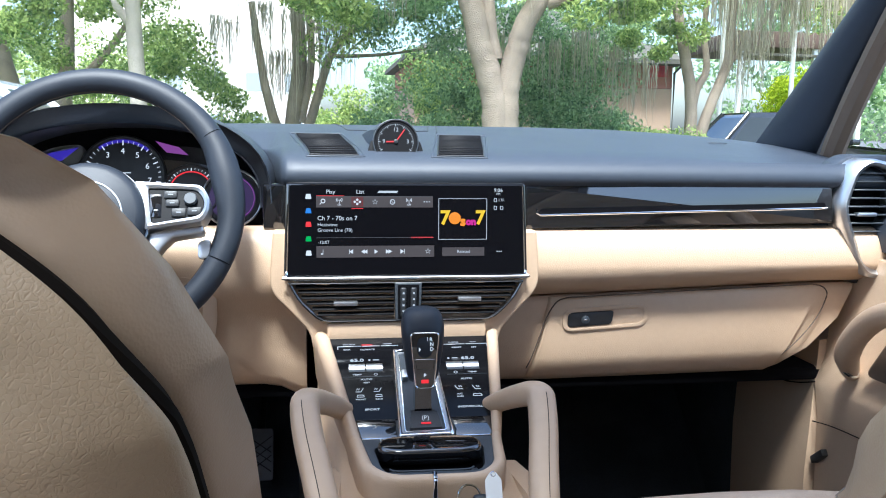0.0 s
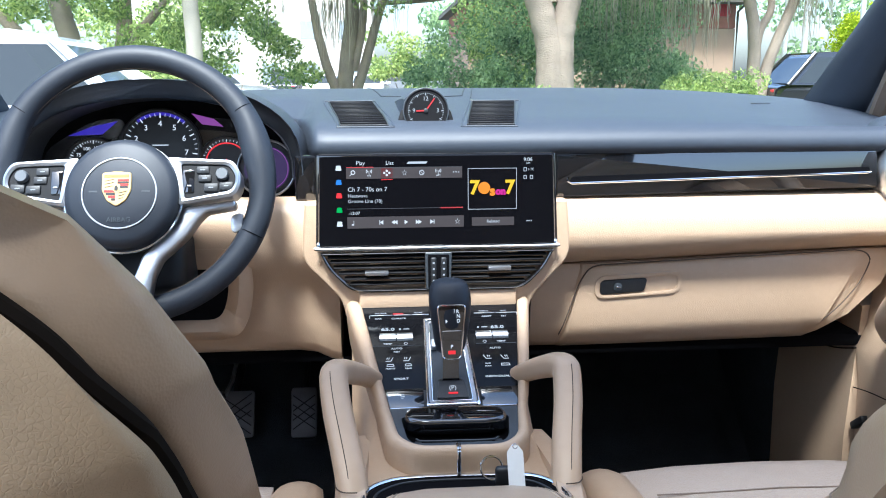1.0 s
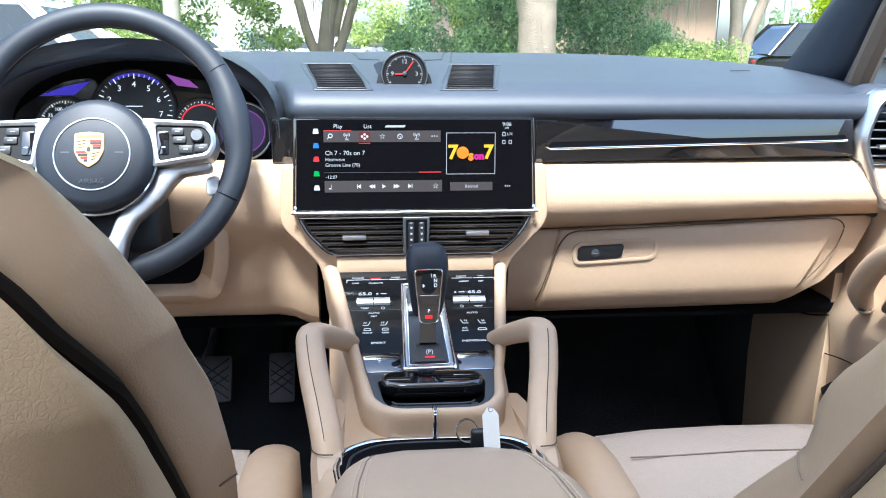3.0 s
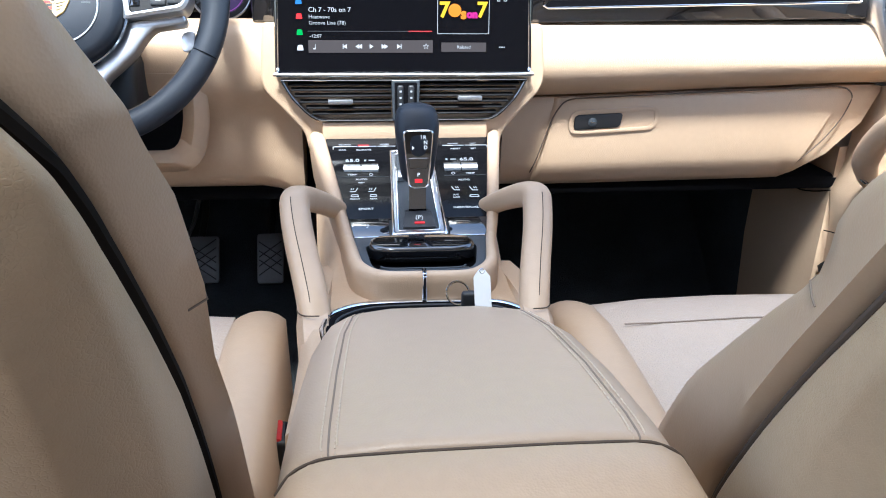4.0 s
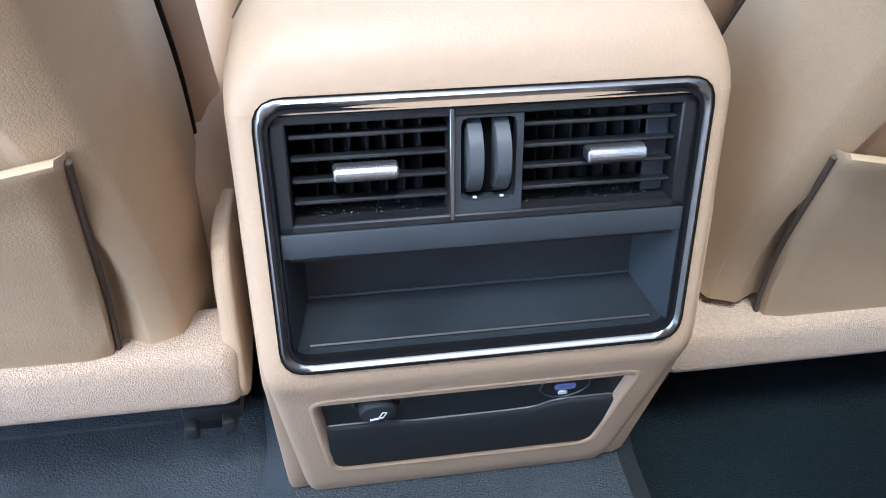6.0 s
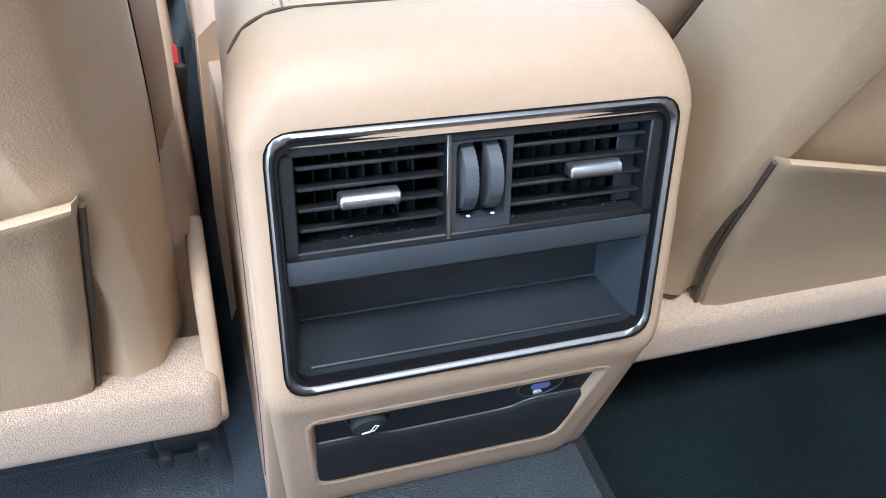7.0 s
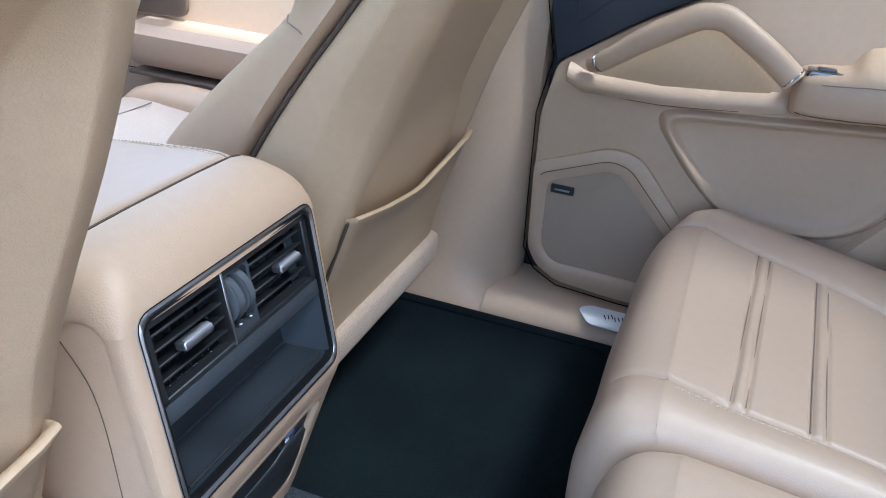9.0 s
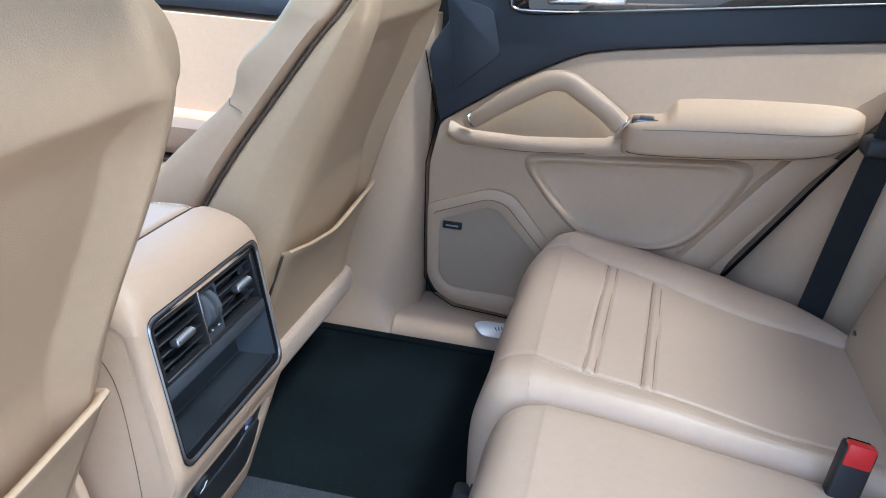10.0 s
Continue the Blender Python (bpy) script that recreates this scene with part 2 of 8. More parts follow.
# near-black for joints and hollows; the shade inside openings is put into this colour
VOID_BLACK = material("black_void", (0.004, 0.004, 0.005), 0.9, vary=0.1, spec=0.05)
GREY = material("grey_plastic", (0.040, 0.047, 0.055), 0.42, vary=0.25, scale=15, bump=0.2, bump_scale=900)
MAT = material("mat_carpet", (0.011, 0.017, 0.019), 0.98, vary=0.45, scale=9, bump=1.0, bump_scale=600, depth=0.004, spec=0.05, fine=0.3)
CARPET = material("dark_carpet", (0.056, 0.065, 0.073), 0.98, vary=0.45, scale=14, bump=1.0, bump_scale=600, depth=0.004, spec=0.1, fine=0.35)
RUBBER = material("black_rubber", (0.014, 0.016, 0.018), 0.8, vary=0.2, scale=25, bump=0.4, bump_scale=500)
CHROME = material("chrome", (0.75, 0.76, 0.78), 0.1, 1.0, vary=0.05, rvary=0.04)
SATIN = material("satin_aluminium", (0.56, 0.57, 0.59), 0.36, 1.0, vary=0.06, scale=30)
GUN = material("dark_chrome", (0.36, 0.36, 0.37), 0.34, 1.0, vary=0.08)
SEAM = material("seam_shadow", (0.085, 0.06, 0.042), 0.9, vary=0.1)
THREAD = material("light_thread", (0.62, 0.52, 0.40), 0.8, vary=0.1)
RED = material("red_plastic", (0.55, 0.02, 0.02), 0.4)
WHITE = material("white_tag", (0.8, 0.8, 0.78), 0.6, vary=0.04)
HEADLINER = material("headliner_cloth", (0.45, 0.42, 0.37), 0.95, vary=0.06, scale=30, bump=0.4)
SLAT = material("vent_black", (0.008, 0.008, 0.009), 0.55, vary=0.1, spec=0.2)
GAP = material("dark_gap", (0.012, 0.009, 0.007), 0.9, vary=0.1, spec=0.1)
PEDAL = material("pedal_metal", (0.13, 0.13, 0.135), 0.5, 0.3, vary=0.2, scale=30)
SCREEN_GLASS = material("screen_glass", (0.003, 0.003, 0.004), 0.12, vary=0.05, spec=0.12, rvary=0.02)
GLASS = clear_glass("window_glass")
PRIVACY = clear_glass("privacy_glass", (0.15, 0.16, 0.16))
# tint sets how much daylight the added roof panel lets in
ROOFGLASS = clear_glass("tinted_roof_glass", (0.36, 0.36, 0.36))
GLOW_W = glow("lit_white", (0.9, 0.92, 0.95), 0.9)
GLOW_R = glow("lit_red", (1.0, 0.03, 0.04), 1.0)
GLOW_Y = glow("lit_yellow", (1.0, 0.62, 0.02), 1.0)
GLOW_O = glow("lit_orange", (1.0, 0.30, 0.015), 1.0)
GLOW_M = glow("lit_magenta", (0.8, 0.02, 0.35), 0.8)
GLOW_G = glow("lit_green", (0.02, 0.6, 0.1), 0.8)
GLOW_B = glow("lit_blue", (0.05, 0.3, 0.9), 0.8)
GLOW_V = glow("lit_violet", (0.07, 0.04, 0.60), 0.55)
GLOW_DP = glow("dim_purple", (0.09, 0.05, 0.16), 0.5)
GLOW_P = glow("lit_purple", (0.45, 0.10, 0.50), 0.5)
GLOW_K = glow("lit_grey", (0.10, 0.10, 0.11), 1.0)
GLOW_D = glow("dim_white", (0.5, 0.52, 0.55), 1.3)
KNURL = material("knurled_grey", (0.085, 0.093, 0.102), 0.42, vary=0.15, scale=30)
MESHY = material("net_rubber", (0.020, 0.025, 0.030), 0.5, vary=0.4, scale=14, bump=0.35, bump_scale=1400, rvary=0.15)
DUSTY = material("dusty_black", (0.012, 0.012, 0.013), 0.8, vary=0.9, scale=60, bump=0.3, fine=0.8)
GLOW_U = glow("lit_port", (0.30, 0.36, 0.85), 0.12)
SPK = material("speaker_mesh", (0.36, 0.27, 0.19), 0.7, vary=0.08, scale=6, bump=0.5, bump_scale=1500, depth=0.001, kind="leather")
BELT = material("belt_webbing", (0.007, 0.007, 0.008), 0.85, vary=0.15, scale=40, bump=0.8, bump_scale=800)
KICK = material("dark_tan", (0.15, 0.108, 0.075), 0.6, vary=0.1, scale=6, bump=0.3, bump_scale=700, kind="leather")
TONE_THREAD = material("tan_thread", (0.54, 0.43, 0.32), 0.8, vary=0.1)
SEAT_SEAM = material("seat_seam", (0.24, 0.185, 0.14), 0.8, vary=0.1)

# ---- the cabin's shell ----
FLOOR, CEIL = 0.50, 1.62
floor = single("floor", loft([[V(x, y, z) for x, z in ((-0.76, 0.44), (0.76, 0.44), (0.76, zz), (0.66, zz), (0.17, zz), (0.13, zz + h), (-0.13, zz + h), (-0.17, zz), (-0.66, zz), (-0.76, zz))]
    for y, zz, h in ((-1.2, 0.52, 0.05), (0.33, 0.515, 0.05), (0.42, 0.50, 0.08), (1.25, 0.48, 0.12), (1.5, 0.50, 0.16), (1.72, 0.70, 0.1), (1.80, 1.1, 0.0))]), CARPET,
    "dark charcoal cabin carpet with a raised centre tunnel", "floor", kind="structure", angle=30)
def wall(name, bm, mat, label, category="wall"):
    return single(name, bm, mat, label, category, kind="structure")


wall("wall_front", box(-0.80, 0.80, 1.82, 1.86, 0.40, 1.26, 0.01), VOID_BLACK, "dark bulkhead behind the dashboard")
wall_rear = wall("wall_rear", box(-0.80, 0.80, -1.35, -1.30, 0.40, 1.25, 0.01), HEADLINER, "plain trim closing the back of the cabin")
# outer door skins and lower sides
side_r = wall("wall_right", box(0.80, 0.86, -1.35, 1.90, 0.35, 1.17, 0.01), BLACK, "dark outer body side below the windows")
side_l = wall("wall_left", box(-0.86, -0.80, 0.42, 1.90, 0.35, 1.17, 0.01), BLACK, "dark outer body side beside the driver")
wall("quarter_left", box(-0.86, -0.80, -1.35, -0.62, 0.35, 1.17, 0.01), BLACK, "dark outer body side behind the open rear doorway")
# right door card of the front door, seen between the seat and the console
door_front = thing("door_front_right", "closed tan leather front passenger door with dark sill", "door", kind="structure")
part("door_card", loft([[V(x, y, z) for x, z in ((0.79, 0.50), (0.73, 0.52), (0.715, 0.62), (0.71, 0.80), (0.70, 0.86), (0.715, 0.90), (0.73, 1.08), (0.79, 1.09))] for y in (0.462, 0.6, 0.9, 1.16)]), TAN, door_front)
part("armrest", loft([[V(x, y, z) for x, z in ((0.74, 0.82), (0.66, 0.83), (0.645, 0.85), (0.645, 0.885), (0.66, 0.90), (0.74, 0.905))] for y in (0.465, 0.5, 0.8, 0.92)]), TAN, door_front)
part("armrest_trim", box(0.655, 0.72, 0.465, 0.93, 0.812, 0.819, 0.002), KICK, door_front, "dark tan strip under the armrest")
part("sill_pad", loft([[V(x, y, z) for x, z in ((0.79, 1.092), (0.735, 1.092), (0.73, 1.12), (0.75, 1.16), (0.79, 1.17))] for y in (0.462, 0.6, 1.0, 1.16)]), NAVY, door_front)
part("speaker_badge", prism(rounded([(1.124, 0.742), (1.130, 0.752), (1.158, 0.728), (1.152, 0.718)], 0.002, 2), "x", 0.7005, 0.716, 0.001), BLACK, door_front)
pull = spline([(0.708, 1.075, 0.896), (0.690, 1.060, 0.915), (0.668, 1.035, 0.945), (0.660, 1.00, 0.985), (0.658, 0.95, 1.020), (0.660, 0.88, 1.035), (0.675, 0.80, 1.030)], 6)
part("pull_handle", tube(pull, 0.017, 16, 0.020, up=(1, 0, 0), taper=lambda f: 0.6 + 0.4 * min(1, f * 3)), TAN, door_front, "padded tan pull handle", angle=70)
part("handle_collar", torus(0.0165, 0.0022, 24, 8, Matrix.Translation(pull[5]) @ pose(0, 0, 0, 45, 0, 20), flat=1.4), CHROME, door_front, "chrome collar")
# flat plate in darker tan, painting the shade of a hollow behind the handle
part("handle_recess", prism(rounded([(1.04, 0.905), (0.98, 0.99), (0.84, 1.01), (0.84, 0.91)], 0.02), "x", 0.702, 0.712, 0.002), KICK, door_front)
part("card_line", tube(spline([(0.702, 1.160, 0.790), (0.702, 1.10, 0.800), (0.705, 1.0, 0.806), (0.705, 0.9, 0.808)], 4), 0.0010, 6), GAP, door_front)
pocket = prism(rounded([(0.48, 0.62), (0.90, 0.62), (0.90, 0.78), (0.48, 0.78)], 0.05), "x", 0.700, 0.715, 0.005)
part("door_pocket", pocket, TAN_GRAIN, door_front)

door_left = thing("door_front_left", "closed tan leather driver's door", "door", kind="structure")
part("door_card", loft([[V(-x, y, z) for x, z in ((0.79, 0.50), (0.73, 0.52), (0.715, 0.62), (0.71, 0.80), (0.70, 0.86), (0.715, 0.90), (0.73, 1.08), (0.79, 1.09))] for y in (0.42, 0.7, 0.9, 1.16)]), TAN, door_left)
part("sill_pad", loft([[V(-x, y, z) for x, z in ((0.79, 1.092), (0.735, 1.092), (0.73, 1.12), (0.75, 1.16), (0.79, 1.17))] for y in (0.42, 0.6, 1.0, 1.16)]), NAVY, door_left)

# kick panels in the front footwells
for s, nm in ((1, "right"), (-1, "left")):
    kick = thing("kick_panel_" + nm, "tan moulded trim at the side of the front footwell", "trim", kind="structure")
    part("panel", loft([[V(s * x, y, z) for x, z in ((0.79, 0.46), (0.70, 0.47), (0.695, 0.70), (0.705, 0.93), (0.79, 0.94))] for y in (1.162, 1.25, 1.41)]), TAN, kick)
    part("panel_seam", tube(spline([(s * 0.694, 1.150, 0.862), (s * 0.693, 1.20, 0.846), (s * 0.694, 1.25, 0.838), (s * 0.70, 1.29, 0.852)], 5), 0.0012, 6), GAP, kick)
    part("carpet_side", box(min(s * 0.70, s * 0.79), max(s * 0.70, s * 0.79), 1.412, 1.80, 0.46, 0.95, 0.005), CARPET, kick, "dark carpeted side")

# pillars, roof and glass
def pillar(name, base, top, w, d, mat, label):
    b, t = Vector(base), Vector(top)
    rings = [[p + V(sx * w / 2, sy * d / 2, 0) for sx, sy in ((-1, -0.6), (-0.6, -1), (0.6, -1), (1, -0.6), (1, 0.6), (0.6, 1), (-0.6, 1), (-1, 0.6))] for p in (b, b.lerp(t, 0.33) + V(0, 0, 0.01), b.lerp(t, 0.66) + V(0, 0, 0.01), t)]
    return single(name, loft(rings), mat, label, "pillar", kind="structure")


for s, nm in ((1, "right"), (-1, "left")):
    rings = []
    for z, fx, fy, rx, ry in ((1.20, 0.750, 1.56, 0.776, 1.37), (1.273, 0.740, 1.45, 0.764, 1.305), (1.38, 0.727, 1.295, 0.744, 1.20), (1.48, 0.713, 1.15, 0.722, 1.08), (1.63, 0.690, 0.93, 0.686, 0.88)):
        rings.append([V(s * x, y, z) for x, y in ((fx, fy), (fx - 0.008 + (rx - fx) * 0.25, fy + (ry - fy) * 0.3), (fx - 0.008 + (rx - fx) * 0.7, fy + (ry - fy) * 0.7), (rx, ry), (rx + 0.012, ry - 0.006), (rx + 0.045, ry + 0.02), (fx + 0.05, fy + 0.02), (fx + 0.012, fy + 0.012))])
    single("pillar_a_" + nm, loft(rings), NAVY, "dark blue-grey trimmed windscreen pillar", "pillar", kind="structure", angle=50)
    single("window_seal_" + nm, tube(spline([(s * 0.800, 1.335, 1.165), (s * 0.780, 1.270, 1.26), (s * 0.755, 1.160, 1.38), (s * 0.728, 1.03, 1.50), (s * 0.69, 0.86, 1.62)], 4), 0.020, 8), KICK, "dark rubber seal of the front side window", "seal", kind="structure")
pillar("pillar_b_right", (0.775, 0.30, 1.10), (0.60, 0.20, 1.62), 0.06, 0.12, NAVY, "dark trimmed centre pillar")
pillar("pillar_b_left", (-0.775, 0.36, 1.10), (-0.60, 0.26, 1.62), 0.06, 0.10, NAVY, "dark trimmed centre pillar")
pillar("pillar_c_right", (0.775, -0.80, 1.10), (0.58, -0.80, 1.62), 0.07, 0.22, HEADLINER, "light trimmed rear pillar")
pillar("pillar_c_left", (-0.775, -0.80, 1.10), (-0.58, -0.80, 1.62), 0.07, 0.22, HEADLINER, "light trimmed rear pillar")
# unseen roof with an added glazed opening that lights the armrest from above
ceiling = single("ceiling", ring_prism([(-0.62, -1.15), (0.62, -1.15), (0.62, 0.70), (-0.62, 0.70)], [(-0.44, -0.75), (0.44, -0.75), (0.44, 0.50), (-0.44, 0.50)], "z", 1.62, 1.66), HEADLINER,
    "pale cloth headliner round an added roof opening", "ceiling", kind="structure")
single("roof_window", box(-0.45, 0.45, -0.76, 0.51, 1.665, 1.672, 0.001), ROOFGLASS, "unseen tinted roof panel added to let light in", "window", kind="structure")


def pane(name, corners, label, mat=None):
    bm = bmesh.new()
    vs = [bm.verts.new(c) for c in corners]
    n = (vs[1].co - vs[0].co).cross(vs[2].co - vs[0].co).normalized() * 0.004
    ws = [bm.verts.new(v.co + n) for v in vs]
    bm.faces.new(vs), bm.faces.new(ws[::-1])
    for i in range(len(vs)):
        bm.faces.new((vs[i - 1], ws[i - 1], ws[i], vs[i]))
    ob = single(name, bm, mat or GLASS, label, "window", kind="structure")
    ob.visible_shadow = mat is not None
    return ob


pane("windscreen", [(-0.72, 1.80, 1.20), (0.72, 1.80, 1.20), (0.60, 0.70, 1.64), (-0.60, 0.70, 1.64)], "clear laminated windscreen")
pane("window_front_right", [(0.83, 1.30, 1.15), (0.83, 0.28, 1.15), (0.65, 0.22, 1.62), (0.65, 0.66, 1.62)], "clear side window of the front passenger door")
pane("window_front_left", [(-0.83, 1.30, 1.15), (-0.83, 0.38, 1.15), (-0.65, 0.28, 1.62), (-0.65, 0.66, 1.62)], "clear side window of the driver's door")
pane("window_rear_right", [(0.83, 0.22, 1.15), (0.83, -0.72, 1.15), (0.65, -0.72, 1.62), (0.65, 0.16, 1.62)], "dark tinted side window of the rear door", PRIVACY)
pane("window_back", [(-0.62, -1.32, 1.20), (0.62, -1.32, 1.20), (0.52, -1.10, 1.62), (-0.52, -1.10, 1.62)], "dark tinted rear window", PRIVACY)

# ---- dashboard ----
dash = thing("dashboard", "two-tone leather dashboard, dark blue over tan", "dashboard")


def swell(x):
    return -0.022 * (max(abs(x - 0.05) - 0.25, 0) / 0.45) ** 2


TOP = [(1.13, 1.186), (1.095, 1.187), (1.083, 1.192), (1.079, 1.202), (1.083, 1.214), (1.097, 1.226), (1.12, 1.2345), (1.16, 1.242), (1.225, 1.249), (1.32, 1.262), (1.42, 1.272), (1.52, 1.278), (1.62, 1.278), (1.78, 1.262), (1.80, 1.20), (1.78, 1.12), (1.20, 1.12)]
xs = [-0.765, -0.74, -0.60, -0.45, -0.30, -0.22, -0.15, 0.0, 0.15, 0.30, 0.45, 0.58, 0.66, 0.72, 0.765]
xs += [-0.585, -0.580, -0.212, -0.205, -0.198, -0.191, -0.184, -0.177, -0.171, -0.165]


def pad_point(x, y, z):
    """The pad's section, cut back behind the instruments."""
    if -0.582 < x < -0.165 and y < 1.27:
        f = max(0.0, min(1.0, (x + 0.212) / 0.045))
        f = f * f * (3 - 2 * f)
        return V(x, 1.27 + (y - 1.27) * f, min(z, 1.235) * (1 - f) + z * f)
    return V(x, y, z + (swell(x) if y > 1.11 else 0))


part("upper_pad", loft([[pad_point(x, y, z) for y, z in TOP] for x in sorted(xs)]), NAVY, dash, "dark blue-black leather top pad", angle=60)
rise = lambda x: 0.016 * max(0.0, min(1.0, (x - 0.22) / 0.44))
PADL = [(1.12, 1.13), (1.092, 1.128), (1.080, 1.124), (1.073, 1.112), (1.068, 1.095), (1.066, 1.075), (1.068, 1.058), (1.076, 1.046), (1.092, 1.034), (1.108, 1.026), (1.14, 1.022), (1.14, 1.10)]
part("knee_roll", loft([[V(x, y, z + rise(x) * min(1.0, max(0.0, (1.075 - z) / 0.03))) for y, z in PADL] for x in (0.185, 0.30, 0.45, 0.58, 0.655, 0.70, 0.745)]), TAN, dash, "tan leather roll above the glovebox", angle=50)
centre = rounded([(-0.186, 1.128), (0.186, 1.128), (0.192, 1.045), (0.165, 1.018), (0.136, 0.985), (0.132, 0.962), (-0.132, 0.962), (-0.136, 0.985), (-0.165, 1.018), (-0.192, 1.045)], [0.004, 0.004, 0.03, 0.03, 0.03, 0.004, 0.004, 0.03, 0.03, 0.03])
part("centre_surround", prism(centre, "y", 1.062, 1.13, 0.004, 3), TAN, dash, angle=60)
part("centre_bar", box(-0.1125, 0.1125, 1.0535, 1.08, 0.974, 1.0012, 0.003, 3), TAN, dash, "tan leather bar under the centre vents")
part("seam", tube([(-0.113, 1.0665, 1.001), (-0.113, 1.0665, 0.962)], 0.0011), SEAM, dash)
part("seam", tube([(0.113, 1.0665, 1.001), (0.113, 1.0665, 0.962)], 0.0011), SEAM, dash)
# near-black sheet painting in the darkness below the dashboard
part("under_cover", box(-0.72, 0.72, 1.16, 1.80, 0.86, 0.885, 0.01), VOID_BLACK, dash)
# knee panel on the driver's side
KNEE = [(1.12, 1.13), (1.092, 1.128), (1.080, 1.124), (1.073, 1.112), (1.068, 1.095), (1.066, 1.075), (1.067, 1.058), (1.072, 1.040), (1.084, 1.022), (1.093, 1.008), (1.098, 0.985), (1.102, 0.950), (1.108, 0.915), (1.116, 0.900), (1.14, 0.890), (1.20, 0.888), (1.20, 1.10)]
part("knee_panel", loft([[V(x, y, z - (dz if z < 0.96 else 0)) for y, z in KNEE] for x, dz in ((-0.735, 0), (-0.60, 0), (-0.45, 0), (-0.30, 0), (-0.205, 0), (-0.180, 0.004), (-0.160, 0.014), (-0.142, 0.020))]), TAN, dash, "tan leather knee panel below the steering column", angle=50)
well = rounded([(-0.575, 1.07), (-0.262, 1.07), (-0.266, 0.985), (-0.282, 0.930), (-0.555, 0.930), (-0.575, 0.985)], 0.03)
well_in = rounded([(-0.545, 1.06), (-0.296, 1.06), (-0.298, 0.995), (-0.310, 0.960), (-0.525, 0.960), (-0.545, 0.995)], 0.02)
# solid near-black block in place of the shaded hollow round the column
part("column_well", prism(well_in, "y", 1.076, 1.12), VOID_BLACK, dash, "dark opening round the steering column")
part("column_lip", ring_prism(well, well_in, "y", 1.115, 1.076, dome=-0.010), TAN, dash, angle=60)
# black gloss trim strips
strip = rounded([(0.172, 1.1285), (0.66, 1.136), (0.655, 1.192), (0.172, 1.192)], 0.004)
TRIM_M = Matrix.Translation((0, 1.083, 1.155)) @ pose(0, 0, 0, -4.5, 0, 0) @ Matrix.Translation((0, -1.083, -1.155))
part("trim_strip", prism(strip, "y", 1.083, 1.12, 0.003, 2, TRIM_M), PIANO, dash, "piano black trim with a slim metal line")
part("trim_strip", prism(rounded([(-0.200, 1.128), (-0.168, 1.128), (-0.168, 1.192), (-0.200, 1.192)], 0.004), "y", 1.088, 1.12, 0.003), PIANO, dash)
part("trim_groove", prism(rounded([(0.190, 1.149), (0.645, 1.160), (0.642, 1.167), (0.197, 1.158)], 0.003), "y", 1.0815, 1.085), VOID_BLACK, dash)
part("trim_line", tube([(0.190, 1.080, 1.157), (0.189, 1.080, 1.152), (0.195, 1.080, 1.1485), (0.645, 1.080, 1.159)], 0.0016), CHROME, dash, "slim bright metal line")
# gauge hood over the instruments
hood = []
for i in range(25):
    a = math.pi * i / 24
    hood.append((-0.392 + 0.205 * math.cos(a), 1.165 + 0.133 * math.sin(a) ** 0.72))
hood_in = [(-0.392 + (x + 0.392) * 0.93, 1.158 + (z - 1.165) * 0.86) for x, z in hood]
rings = []
for y, so, k in ((1.092, 0.985, 0.0), (1.084, 1.0, 0.0), (1.10, 1.01, 0.0), (1.16, 1.02, 0.0), (1.25, 1.0, -0.012), (1.34, 0.93, -0.03)):
    rings.append([V(-0.392 + (x + 0.392) * so, y, z + k) for x, z in hood] + [V(-0.392 + (x + 0.392) * so, y + 0.012, z + k) for x, z in hood_in[::-1]])
part("gauge_hood", loft(rings), NAVY, dash, "dark leather hood arched over the instruments", angle=60)
# loudspeaker grilles and clock base on the top pad
def pad_z(y):
    return float(np.interp(y, [1.097, 1.12, 1.16, 1.225, 1.32, 1.42], [1.226, 1.2345, 1.242, 1.249, 1.262, 1.272]))


